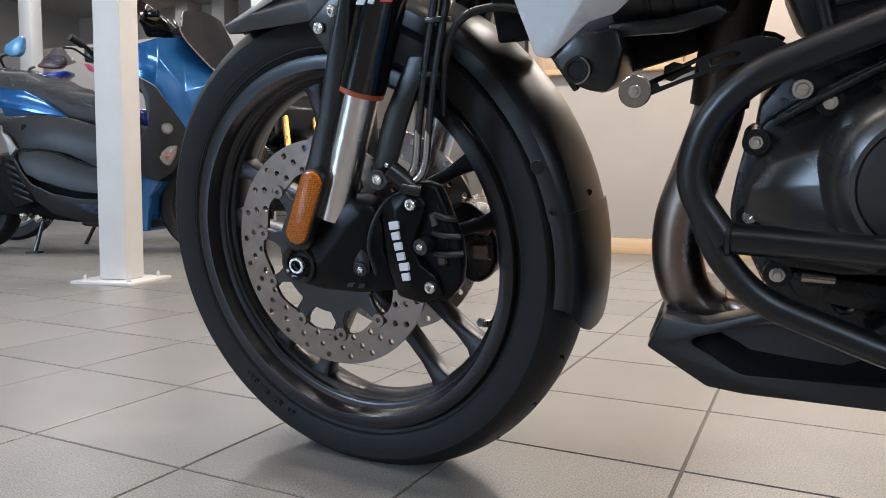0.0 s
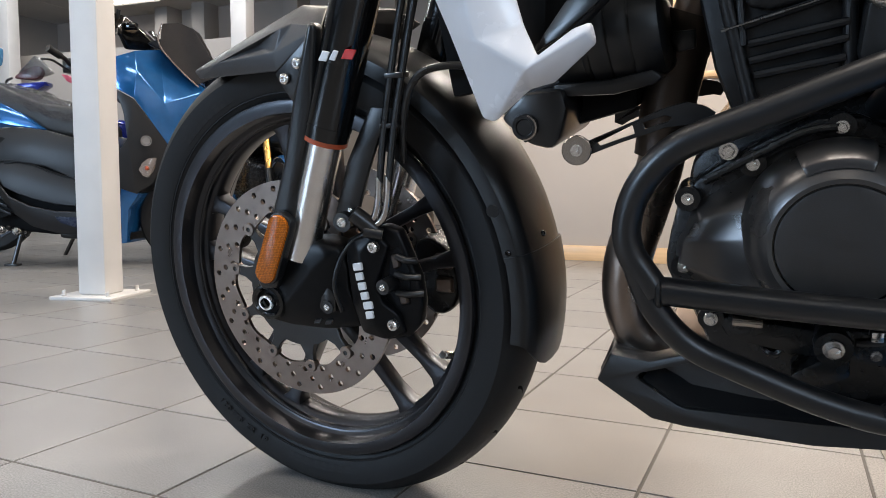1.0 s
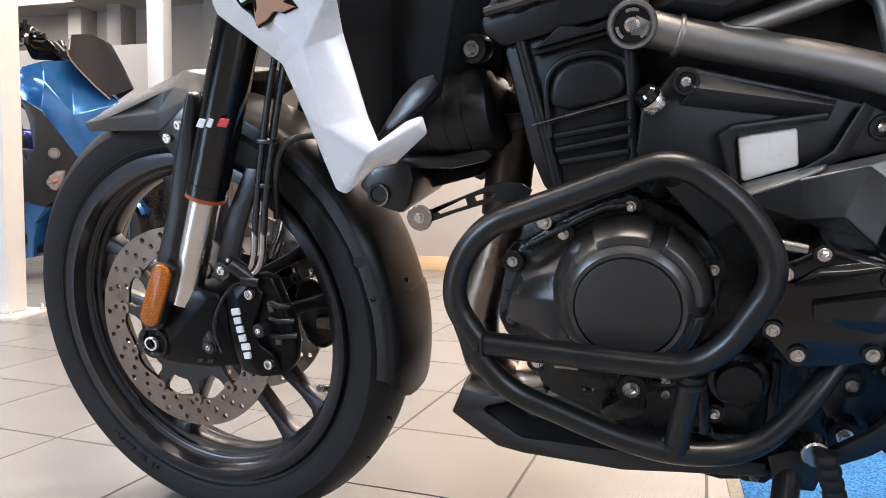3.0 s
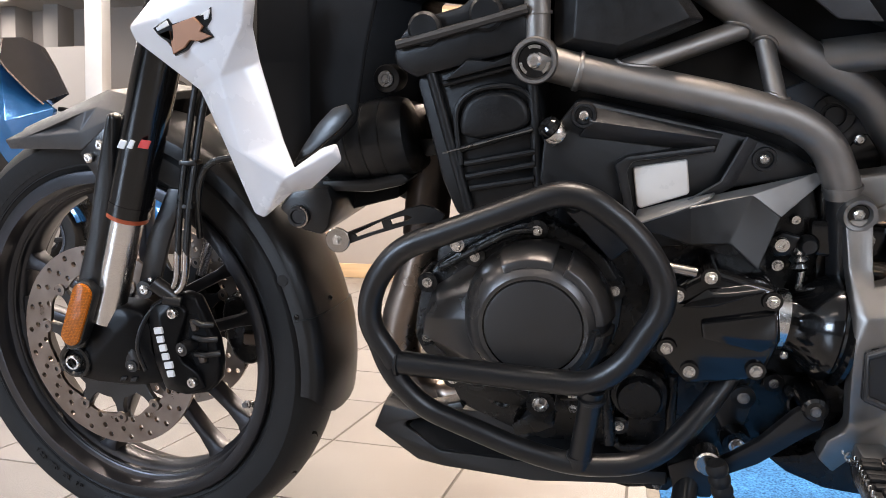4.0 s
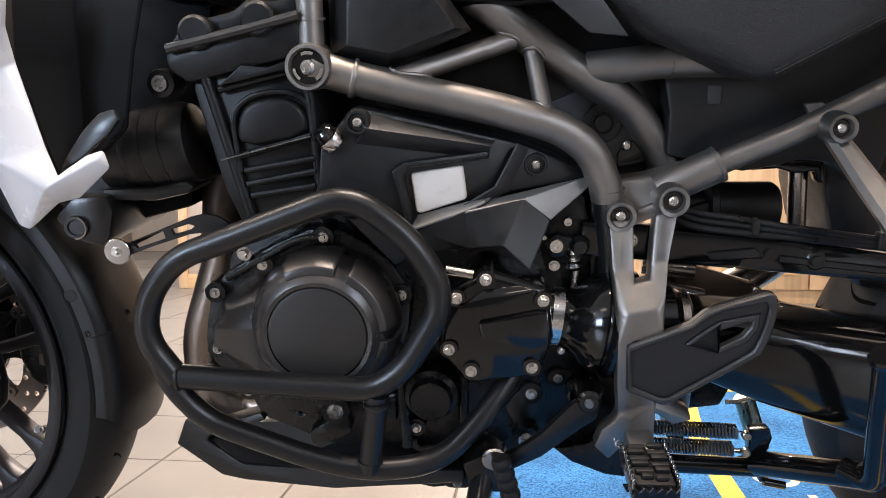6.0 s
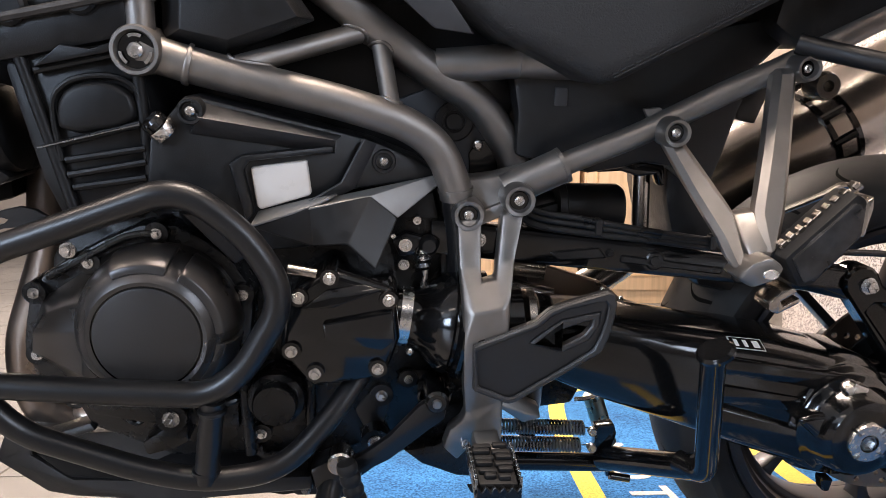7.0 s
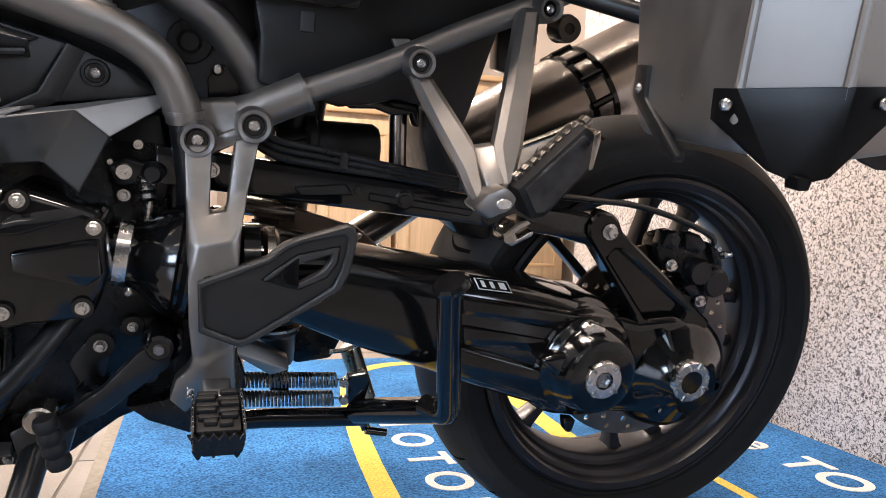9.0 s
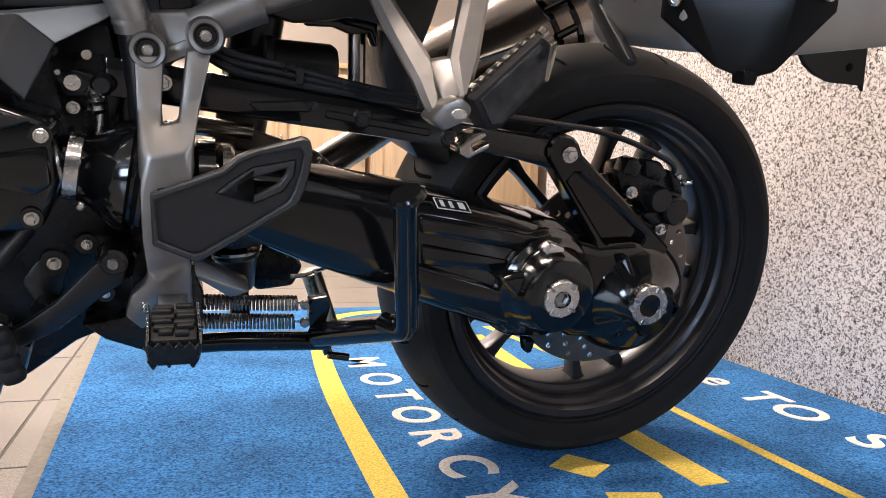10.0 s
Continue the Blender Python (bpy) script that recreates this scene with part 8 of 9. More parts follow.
# ---- stands ----
def stands():
    # side stand, down
    top, foot = Vector((0.80, -0.14, 0.245)), Vector((0.755, -0.325, 0.068))
    st = part("side_stand", tube([top, top.lerp(foot, 0.5), foot], lambda t: 0.0145 - 0.002 * t, 14), SATIN_BLACK, BIKE, "black side stand, folded out")
    part("stand_foot", box(-0.035, 0.035, -0.022, 0.022, -0.006, 0.004, 0.003, Matrix.Translation(foot) @ pose(0, 0, 0, -LEAN, 0, 20)), SATIN_BLACK, st)
    part("stand_bracket", prism([(0.775, 0.262), (0.80, 0.275), (0.835, 0.262), (0.825, 0.225), (0.785, 0.225)], -0.155, -0.12, 0.004, 2), SATIN_BLACK, st)
    # centre stand, folded up
    st = [(0.958, -0.090, 0.228), (1.020, -0.090, 0.231), (1.143, -0.090, 0.227)]
    c = part("centre_stand", tube(st, 0.0115, 16), GLOSS_BLACK, BIKE, "gloss black centre stand, folded up")
    cross = [(1.114, -0.112, 0.289), (1.135, -0.118, 0.295), (1.139, -0.118, 0.282), (1.136, -0.112, 0.260), (1.151, -0.092, 0.212), (1.142, -0.088, 0.204), (1.132, -0.100, 0.245), (1.117, -0.108, 0.254)]
    part("stand_plate", slab(cross, 0.016, 0.002), GLOSS_BLACK, c)
    q1, q2 = Vector((1.196, -0.235, 0.298)), Vector((1.167, -0.275, 0.452))
    part("stand_arm", tube([(1.13, -0.100, 0.240), q1 + Vector((-0.004, 0.012, 0.002))], 0.0150, 16), GLOSS_BLACK, c)
    part("stand_tang", tube(fillet([q1 + Vector((-0.018, 0.030, 0.0)), q1, q2], 0.016, 6), 0.0122, 18), GLOSS_BLACK, c, "black foot lever of the centre stand")
    part("tang_pad", lathe([(0, -0.005), (0.018, -0.005), (0.0215, -0.002), (0.0215, 0.002), (0.018, 0.005), (0, 0.005)], facing(*(q2 + Vector((0.002, 0, 0.002))), (-0.55, -0.24, 0.80)) @ Matrix.Diagonal((0.88, 1, 0.75, 1)), 32), GLOSS_BLACK, c)
    ps = [(1.146, -0.088, 0.207), (1.172, -0.088, 0.202)]
    part("stop_peg", tube(ps, 0.0050, 12), GLOSS_BLACK, c)
    # return springs
    for s, e in [(0.997, -0.098, 0.284), (1.104, -0.098, 0.280)], [(0.995, -0.098, 0.261), (1.101, -0.098, 0.257)]:
        s, e = Vector(s), Vector(e)
        n = 26
        pts = []
        for i in range(n * 8 + 1):
            a = 2 * math.pi * i / 8
            pts.append(s.lerp(e, i / (n * 8)) + Vector((0, 0.0085 * math.cos(a), 0.0085 * math.sin(a))))
        part("stand_spring", tube(pts, 0.0016, 6), SPRING, BIKE, "coiled steel return spring")
        part("spring_hook", tube([e, e + Vector((0.022, -0.003, 0.0))], 0.0015, 6), STEEL, BIKE)
        part("spring_hook", tube([s, s - Vector((0.02, 0, 0))], 0.0015, 6), STEEL, BIKE)
    for q in [(1.109, -0.112, 0.285), (1.110, -0.112, 0.263)]:
        shaped("spring_pin", disc(0.0055, 0.0, -0.008, None, 16, 0.001), SPRING, facing(*q))
    leg = part("stand_leg", tube([(1.126, -0.05, 0.302), (1.152, -0.05, 0.232)], 0.0125, 20), ZINC, BIKE, "worn yellow-zinc metal stand leg")
    part("leg_clip", tube(glide([(1.100, -0.060, 0.300), (1.116, -0.064, 0.303), (1.132, -0.064, 0.309), (1.146, -0.056, 0.311)], 4), 0.0030, 8), STEEL, leg, "bright wire clip")
    # castings and rubber bell between engine and stand
    part("link_casting", prism([(0.99, 0.39), (1.04, 0.385), (1.09, 0.36), (1.06, 0.346), (1.03, 0.340), (0.985, 0.350)], -0.09, 0.06, 0.008, 2), CAST_BLACK, BIKE, "black suspension link casting")
    part("link_casting", prism([(1.062, 0.322), (1.100, 0.322), (1.124, 0.296), (1.112, 0.268), (1.066, 0.262), (1.052, 0.282)], -0.01, 0.04, 0.006, 2), CAST_BLACK, BIKE, "black suspension link casting")
    bell = shaped("link_bell", lathe([(0, 0.030), (0.0165, 0.030), (0.0190, 0.026), (0.0245, -0.008), (0.0275, -0.012), (0.0275, -0.018), (0, -0.018)], None, 36), SATIN_BLACK, facing(1.037, -0.05, 0.312, (-0.10, 0.0, 1.0)), "black rubber bell")
    shaped("bell_washer", disc(0.031, -0.018, -0.023, None, 36, 0.001), MUFFLER, facing(1.037, -0.05, 0.312, (-0.10, 0.0, 1.0)), "pale steel washer", bell)
    part("link_stem", prism([(1.030, 0.284), (1.051, 0.284), (1.055, 0.248), (1.045, 0.238), (1.031, 0.249)], -0.06, -0.02, 0.004, 2), CAST_BLACK, BIKE, "black link stem")
    part("link_bar", relief([(0.980, -0.094, 0.340), (1.046, -0.094, 0.308), (1.047, -0.106, 0.298), (1.026, -0.106, 0.292), (0.980, -0.106, 0.322)], [(0, 1, 2, 4), (4, 2, 3)], 0.014, 0.0015, 8), ALU, BIKE, "bright aluminium link")


stands()


# ---- luggage case ----
def pannier():
    plan = [(1.314, -0.275), (1.314, -0.432), (1.362, -0.482), (1.84, -0.490), (1.88, -0.46), (1.88, -0.275)]
    bm = bmesh.new()
    lev = []
    for z, k, inner in ((0.608, 0.955, -0.305), (0.617, 0.985, -0.303), (0.632, 1.0, -0.301), (0.98, 1.0, -0.215)):
        cx, cy = 1.58, -0.36
        lev.append([bm.verts.new((cx + (x - cx) * k, inner if y > -0.3 else cy + (y - cy) * k, z + (max(0.0, x - 1.345) * 0.165 if z < 0.7 else 0.0))) for x, y in plan])
    for a, b in zip(lev, lev[1:]):
        for i in range(len(plan)):
            j = (i + 1) % len(plan)
            bm.faces.new((a[i], a[j], b[j], b[i]))
    bm.faces.new(lev[0][::-1])
    bm.faces.new(lev[-1])
    bmesh.ops.recalc_face_normals(bm, faces=bm.faces)
    p = part("pannier", soften(bm, 0.004, 3, 20), ALU, BIKE, "brushed aluminium luggage case with black corner guards")
    # folded edge beads
    for x, y in ((1.315, -0.433), (1.363, -0.483)):
        part("edge_bead", tube([(x, y, 0.655), (x, y, 0.98)], 0.004, 10), ALU, p)
    # black guard folded round the lower corner
    g = [(1.307, -0.420, 0.654), (1.310, -0.4365, 0.655), (1.3635, -0.489, 0.664), (1.390, -0.497, 0.667), (1.309, -0.420, 0.631), (1.392, -0.497, 0.645), (1.334, -0.460, 0.600), (1.349, -0.475, 0.594), (1.361, -0.486, 0.601)]
    k = part("corner_guard", relief(g, [(0, 1, 6, 4), (1, 2, 8, 7, 6), (2, 3, 5, 8)], 0.006, 0.002, 10), CALIPER, p, "black plastic corner guard", 40)
    part("guard_foot", prism([(1.342, 0.600), (1.356, 0.600), (1.354, 0.590), (1.344, 0.590)], -0.478, -0.464, 0.001, 1), CALIPER, k)
    bolt(k, 1.3085, -0.430, 0.643, 0.0065, "button", (-0.8, -0.6, 0), "rivet")
    bolt(k, 1.383, -0.496, 0.655, 0.0065, "button", (0, -1, 0), "rivet")
    # wraps onto the front face
    part("corner_guard", add(bmesh.new(), prism([(-0.010, 0.668), (-0.010, 0.640), (0.050, 0.598), (0.068, 0.592), (0.072, 0.598), (0.012, 0.640), (0.010, 0.668)], -0.006, 0.004, 0.002, 2), Matrix.Translation((1.316, -0.308, 0)) @ Matrix.Rotation(radians(-90), 4, "Z")), PLASTIC, p, "black plastic corner guard")
    bolt(BIKE, 1.309, -0.311, 0.648, 0.006, "button", (-1, 0, 0), "rivet")
    bolt(BIKE, 1.317, -0.368, 0.644, 0.0055, "button", (-1, 0, 0), "rivet")
    part("corner_guard", prism([(1.74, 0.65), (1.74, 0.615), (1.80, 0.585), (1.85, 0.585), (1.875, 0.65)], -0.506, -0.44, 0.004, 2), PLASTIC, p, "black plastic corner guard")
    # black plate of the carrier that shows under the case
    foot = part("carrier_bracket", prism([(1.505, 0.625), (1.520, 0.609), (1.533, 0.602), (1.553, 0.596), (1.594, 0.596), (1.600, 0.590), (1.590, 0.640)], -0.352, -0.347, 0.001, 1), MUDGUARD, BIKE, "black folded carrier bracket under the case")
    # dark disc on the bracket's face that stands for a shaded hole
    part("hole_shade", disc(0.004, -0.0008, 0.0005, facing(1.574, -0.352, 0.612), 20), DEEP, foot)
    # carrier tube and bushes
    part("carrier_tube", tube(fillet([(1.275, -0.15, 0.742), (1.300, -0.165, 0.735), (1.44, -0.26, 0.70)], 0.02), 0.0105, 16), BAR, BIKE, "black pannier carrier tube")
    shaped("rubber_bush", lathe([(0.005, 0), (0.006, -0.006), (0.013, -0.006), (0.015, 0), (0.015, 0.02), (0, 0.02)], None, 28), MUFFLER, facing(1.312, -0.15, 0.700), "steel-faced rubber bush")


pannier()


# ---- parked scooter and the machine behind it ----
def both(pts, faces, thick=0.006, bevel=0.004, cap=()):
    """A panel of corners on the near side, mirrored to the far side and closed along the edges named in cap."""
    n = len(pts)
    far = [(x, -y, z) for x, y, z in pts]
    f = list(faces) + [tuple(i + n for i in reversed(q)) for q in faces]
    f += [(a, b, b + n, a + n) for a, b in cap]
    return shell(list(pts) + far, f, thick, bevel)


def scooter_wheel(parent, x, r, half, rim_r):
    m = Matrix.Translation((x, 0, r))
    w = part("wheel", lathe([(q, y) for q, y in tyre_profile(r, half, rim_r, half * 0.7)], m, 56), RUBBER, parent, "black scooter wheel")
    part("rim", lathe([(rim_r + 0.004, -half * 0.62), (rim_r - 0.012, -half * 0.60), (rim_r - 0.02, -half * 0.2), (rim_r - 0.02, half * 0.2), (rim_r - 0.012, half * 0.6), (rim_r + 0.004, half * 0.62)], m, 48), RIM, w)
    part("hub", disc(0.045, -half * 0.6, half * 0.6, m, 28, 0.004), RIM, w)
    for k in range(5):
        part("spoke", box(-0.011, 0.011, -0.012, 0.012, 0.03, rim_r - 0.014, 0.004, m @ Matrix.Rotation(radians(72 * k + 18), 4, "Y")), RIM, w)
    part("brake_disc", perforated_disc(m @ Matrix.Translation((0, -half * 0.55, 0))), DISC, w, "drilled steel brake disc")
    return w


def perforated_disc(m):
    bm = perforated(0.118, 0.075, (0.085, 0.097, 0.108), 18, -0.002, 0.002, 0.0042, 0.0)
    bm.transform(m)
    return bm


def scooter():
    e = empty("scooter", "blue and dark grey maxi-scooter with a smoked screen and film-wrapped seat", "scooter", pose(-2.55, 2.45, 0, 0, 0, 22.6))
    # blue apron round the nose
    a = [(-0.245, -0.270, 1.093), (-0.228, -0.250, 1.166), (-0.141, -0.200, 1.206), (-0.039, -0.100, 1.229), (0.064, -0.050, 1.120), (0.202, -0.030, 1.010), (0.184, -0.050, 0.889), (0.072, -0.100, 0.734), (0.015, -0.160, 0.692), (-0.126, -0.270, 0.939), (-0.220, -0.280, 0.991), (-0.114, -0.252, 1.091), (0.006, -0.172, 0.919)]
    f = [(0, 1, 11), (1, 2, 11), (2, 3, 12, 11), (3, 4, 5, 12), (5, 6, 7, 12), (7, 8, 12), (8, 9, 11, 12), (9, 10, 0, 11)]
    part("apron", both(a, f, 0.006, 0.006, ((2, 3), (3, 4), (4, 5), (5, 6), (6, 7))), BLUE, e, "glossy metallic blue front apron", 85)
    # dark grey leg shield
    g = [(-0.222, -0.275, 0.985), (-0.128, -0.265, 0.934), (0.020, -0.155, 0.686), (-0.038, -0.150, 0.547), (-0.079, -0.170, 0.468), (-0.151, -0.220, 0.414), (-0.240, -0.260, 0.451), (-0.249, -0.270, 0.604), (-0.175, -0.255, 0.721), (-0.190, -0.265, 0.863)]
    part("leg_shield", both(g, [(0, 1, 9), (1, 8, 9), (1, 2, 3, 8), (3, 4, 5, 8), (5, 6, 7, 8)], 0.008, 0.005, ((2, 3), (3, 4), (4, 5))), SCOOT_GREY, e, "dark grey plastic leg shield", 40)
    q = (-0.084, -0.222, 0.709)
    em = part("emblem", disc(0.030, 0, -0.006, facing(*q, (0.3, -0.9, -0.1)), 32), MUFFLER, e, "round silver badge")
    part("badge_ring", lathe([(0.021, -0.008), (0.024, -0.008), (0.024, -0.005), (0.021, -0.005)], facing(*q, (0.3, -0.9, -0.1)), 32), PLASTIC, em)
    i = [(-0.127, -0.240, 0.548), (-0.108, -0.238, 0.585), (-0.075, -0.230, 0.613), (-0.039, -0.215, 0.617), (-0.052, -0.215, 0.558), (-0.078, -0.230, 0.505), (-0.105, -0.236, 0.514)]
    part("indicator", slab(i, 0.03, 0.006, 3), LENS, e, "clear indicator lens with an orange bulb")
    part("bulb", lathe([(0, -0.012), (0.008, -0.010), (0.012, 0.0), (0.008, 0.01), (0, 0.012)], Matrix.Translation((-0.076, -0.245, 0.557)), 16), ORANGE, e)
    # smoked screen with its bright bent edge
    s = [(0.012, -0.200, 1.352), (0.083, -0.130, 1.372), (0.135, -0.060, 1.354), (0.201, -0.030, 1.244), (0.270, -0.020, 1.096), (0.156, -0.080, 1.035), (0.088, -0.120, 1.110), (-0.004, -0.190, 1.226)]
    part("windscreen", both(s, [(0, 1, 6, 7), (1, 2, 5, 6), (2, 3, 4, 5)], 0.004, 0.0, ((2, 3), (3, 4))), SMOKE, e, "smoked plastic windscreen", 60)
    part("screen_edge", tube(glide([(0.013, -0.202, 1.352), (-0.008, -0.195, 1.241), (0.084, -0.125, 1.109), (0.170, -0.085, 1.022)], 5), 0.005, 8), LENS, e, "bright clear screen edge")
    # handlebar cowl, grip, levers
    c = [(-0.230, -0.280, 1.398), (-0.189, -0.200, 1.396), (-0.149, -0.120, 1.353), (-0.099, -0.060, 1.279), (-0.131, -0.060, 1.228), (-0.197, -0.160, 1.218), (-0.190, -0.240, 1.279), (-0.224, -0.300, 1.320)]
    hb = part("handlebar", both(c, [(0, 1, 6, 7), (1, 2, 5, 6), (2, 3, 4, 5)], 0.03, 0.01, ((2, 3), (3, 4))), GLOSS_BLACK, e, "black handlebar cowl")
    gr = [(-0.217, -0.300, 1.364), (-0.262, -0.420, 1.408)]
    part("grip", tube(gr, 0.018, 14), RUBBER, hb)
    part("grip", tube([(x, -y, z) for x, y, z in gr], 0.018, 14), RUBBER, hb)
    part("brake_lever", tube(glide([(-0.195, -0.300, 1.303), (-0.201, -0.330, 1.261), (-0.266, -0.420, 1.294)], 5), 0.007, 8), SATIN_BLACK, hb, "black brake lever")
    part("mirror_stem", tube([(-0.201, -0.270, 1.362), (-0.189, -0.280, 1.408)], 0.01, 10), SATIN_BLACK, hb)
    part("reservoir", box(-0.03, 0.03, -0.025, 0.025, -0.015, 0.02, 0.006, Matrix.Translation((-0.155, -0.200, 1.336))), GLOSS_BLACK, hb)
    # dash panel behind the screen
    part("dash", both([(-0.098, -0.140, 1.258), (-0.022, -0.140, 1.284), (0.067, -0.060, 1.125), (-0.039, -0.100, 1.229)], [(0, 1, 2, 3)], 0.02, 0.004, ((1, 2), (0, 1))), PLASTIC, e, "black dash panel")
    # front mudguard, wheel and gold-topped fork
    fx = 0.06
    scooter_wheel(e, fx, 0.275, 0.058, 0.19)
    m = Matrix.Translation((fx, 0, 0.275))
    part("front_mudguard", lathe([(0.285, -0.068), (0.300, -0.055), (0.308, 0.0), (0.300, 0.055), (0.285, 0.068), (0.280, 0.066), (0.296, 0.05), (0.302, 0.0), (0.296, -0.05), (0.280, -0.066), (0.285, -0.068)], m, 28, arc=(20, 190)), BLUE, e, "blue front mudguard")
    for y in (-0.085, 0.085):
        part("fork_leg", tube([(fx, y, 0.275), (fx - 0.16, y, 0.78)], 0.022, 16), SATIN_BLACK, e)
        part("fork_tube", tube([(fx - 0.08, y, 0.53), (fx - 0.19, y, 0.90)], 0.028, 16), GOLD, e, "gold fork tube")
    # lower blue belly and the dark well behind the wheel
    b = [(-0.245, -0.250, 0.445), (-0.134, -0.200, 0.433), (-0.209, -0.190, 0.326), (-0.225, -0.180, 0.136), (-0.262, -0.220, 0.133)]
    part("lower_cowl", both(b, [(0, 1, 2, 3, 4)], 0.01, 0.003, ((1, 2), (2, 3), (3, 4))), BLUE, e, "blue lower cowl")
    part("wheel_well", prism([(-0.62, 0.16), (-0.22, 0.14), (-0.22, 0.62), (-0.30, 0.75), (-0.45, 0.60), (-0.62, 0.30)], -0.16, 0.16, 0.02, 2), PLASTIC, e, "black inner body")
    # body sides: upper, middle, lower panels and footboard
    up = [(-1.027, -0.200, 0.743), (-0.829, -0.220, 0.783), (-0.634, -0.230, 0.765), (-0.442, -0.240, 0.710), (-0.220, -0.250, 0.599), (-0.223, -0.250, 0.481), (-0.445, -0.260, 0.485), (-0.620, -0.270, 0.564), (-0.782, -0.260, 0.591), (-0.937, -0.240, 0.554), (-1.000, -0.220, 0.632)]
    part("side_panel", both(up, [(0, 1, 9, 10), (1, 2, 7, 8, 9), (2, 3, 6, 7), (3, 4, 5, 6)], 0.01, 0.005, ((0, 1), (1, 2), (2, 3), (3, 4))), SCOOT_GREY, e, "dark grey side panel", 40)
    part("inner_body", prism([(-0.96, 0.52), (-0.90, 0.73), (-0.40, 0.70), (-0.24, 0.58), (-0.24, 0.21), (-0.55, 0.21), (-0.78, 0.30)], -0.225, 0.225, 0.01, 2), DEEP, e, "black inner body frame")
    strips = [[(-0.861, 0.452), (-0.791, 0.417), (-0.694, 0.384), (-0.582, 0.357), (-0.449, 0.344), (-0.226, 0.341)], [(-0.862, 0.593), (-0.785, 0.590), (-0.702, 0.570), (-0.577, 0.523), (-0.445, 0.490), (-0.224, 0.444)]]
    mid = [(-0.900, -0.262, 0.520), (-0.912, -0.250, 0.576)] + [(x, -0.272, z) for x, z in strips[0]] + [(x, -0.246, z) for x, z in strips[1]]
    part("side_panel", both(mid, [(0, 2, 8, 1)] + [(2 + i, 3 + i, 9 + i, 8 + i) for i in range(5)], 0.01, 0.004), SCOOT_GREY, e, "dark grey hollowed side panel", 60)
    part("panel_lip", tube(glide([(-0.915, -0.262, 0.560), (-0.900, -0.262, 0.584)] + [(x, -0.254, z + 0.003) for x, z in strips[1]], 4), 0.0045, 8), SCOOT_GREY, e)
    top = [(-0.921, 0.541), (-0.882, 0.465), (-0.829, 0.396), (-0.718, 0.345), (-0.579, 0.318), (-0.446, 0.312), (-0.223, 0.310)]
    bot = [(-0.930, 0.492), (-0.899, 0.396), (-0.818, 0.299), (-0.722, 0.230), (-0.569, 0.190), (-0.449, 0.184), (-0.235, 0.183)]
    low = [(x, -0.284, z) for x, z in top] + [(x, -0.246, z) for x, z in bot]
    part("footboard", both(low, [(i, i + 1, i + 8, i + 7) for i in range(6)], 0.012, 0.005), SCOOT_GREY, e, "dark grey footboard side", 60)
    st = [(-0.579, -0.2805, 0.288), (-0.446, -0.281, 0.283), (-0.448, -0.262, 0.219), (-0.552, -0.2715, 0.253)]
    part("footboard_trim", slab(st, 0.012, 0.002), SLATE, e, "dark slate-blue trim")
    part("tail_wedge", slab([(-0.995, -0.258, 0.682), (-0.957, -0.262, 0.660), (-0.908, -0.266, 0.590), (-0.945, -0.264, 0.548), (-0.979, -0.262, 0.631)], 0.02, 0.004), FIN, e, "light grey trim wedge")
    for k in range(5):
        z = 0.505 - 0.042 * k
        part("vent_slat", slab([(-0.985 + 0.012 * k, -0.250, z + 0.012), (-0.905 + 0.018 * k, -0.256, z - 0.030), (-0.905 + 0.018 * k, -0.256, z - 0.044), (-0.990 + 0.012 * k, -0.246, z - 0.006)], 0.03, 0.002), SCOOT_GREY, e)
    # solid dark plate painting the shade between the slats
    part("vent_back", prism([(-1.02, 0.55), (-0.93, 0.50), (-0.83, 0.30), (-0.95, 0.26), (-1.02, 0.36)], -0.225, -0.20, 0.004, 1), DEEP, e, "black opening behind the slats")
    for x, z, r in ((-0.93, 0.215, 0.020), (-0.885, 0.222, 0.015), (-0.845, 0.205, 0.022), (-0.79, 0.190, 0.014)):
        shaped("engine_fitting", lathe([(0, -0.012), (r * 0.6, -0.012), (r * 0.7, -0.004), (r, 0.0), (r, 0.03), (0, 0.03)], None, 14), SPRING if r > 0.016 else CAST_BLACK, facing(x, -0.19, z, (0.3, -0.9, 0.3)), "", e)
    # engine and rear wheel
    part("engine_block", prism([(-1.25, 0.24), (-0.62, 0.18), (-0.55, 0.50), (-0.80, 0.60), (-1.25, 0.45)], -0.16, 0.12, 0.02, 2), DEEP, e, "black engine and transmission case")
    scooter_wheel(e, -1.32, 0.265, 0.075, 0.18)
    part("silencer", tube([(-1.55, 0.16, 0.40), (-1.05, 0.16, 0.30)], 0.055, 20), SATIN_BLACK, e)
    # blue tail and film-wrapped seat
    t = [(-1.256, -0.140, 0.952), (-1.044, -0.170, 0.934), (-0.898, -0.190, 0.916), (-0.769, -0.210, 0.853), (-0.662, -0.225, 0.774), (-0.826, -0.225, 0.789), (-0.976, -0.210, 0.820), (-1.236, -0.180, 0.806)]
    part("tail_panel", both(t, [(0, 1, 6, 7), (1, 2, 5, 6), (2, 3, 4, 5)], 0.01, 0.006, ((0, 1), (1, 2), (2, 3), (3, 4))), BLUE, e, "glossy blue tail panel", 50)
    s = [(-1.246, 1.020), (-1.052, 1.033), (-0.908, 1.022), (-0.814, 0.979), (-0.703, 0.929), (-0.486, 0.899), (-0.370, 0.799), (-0.373, 0.698), (-0.491, 0.723), (-0.702, 0.765), (-0.867, 0.840), (-1.058, 0.895), (-1.251, 0.904)]
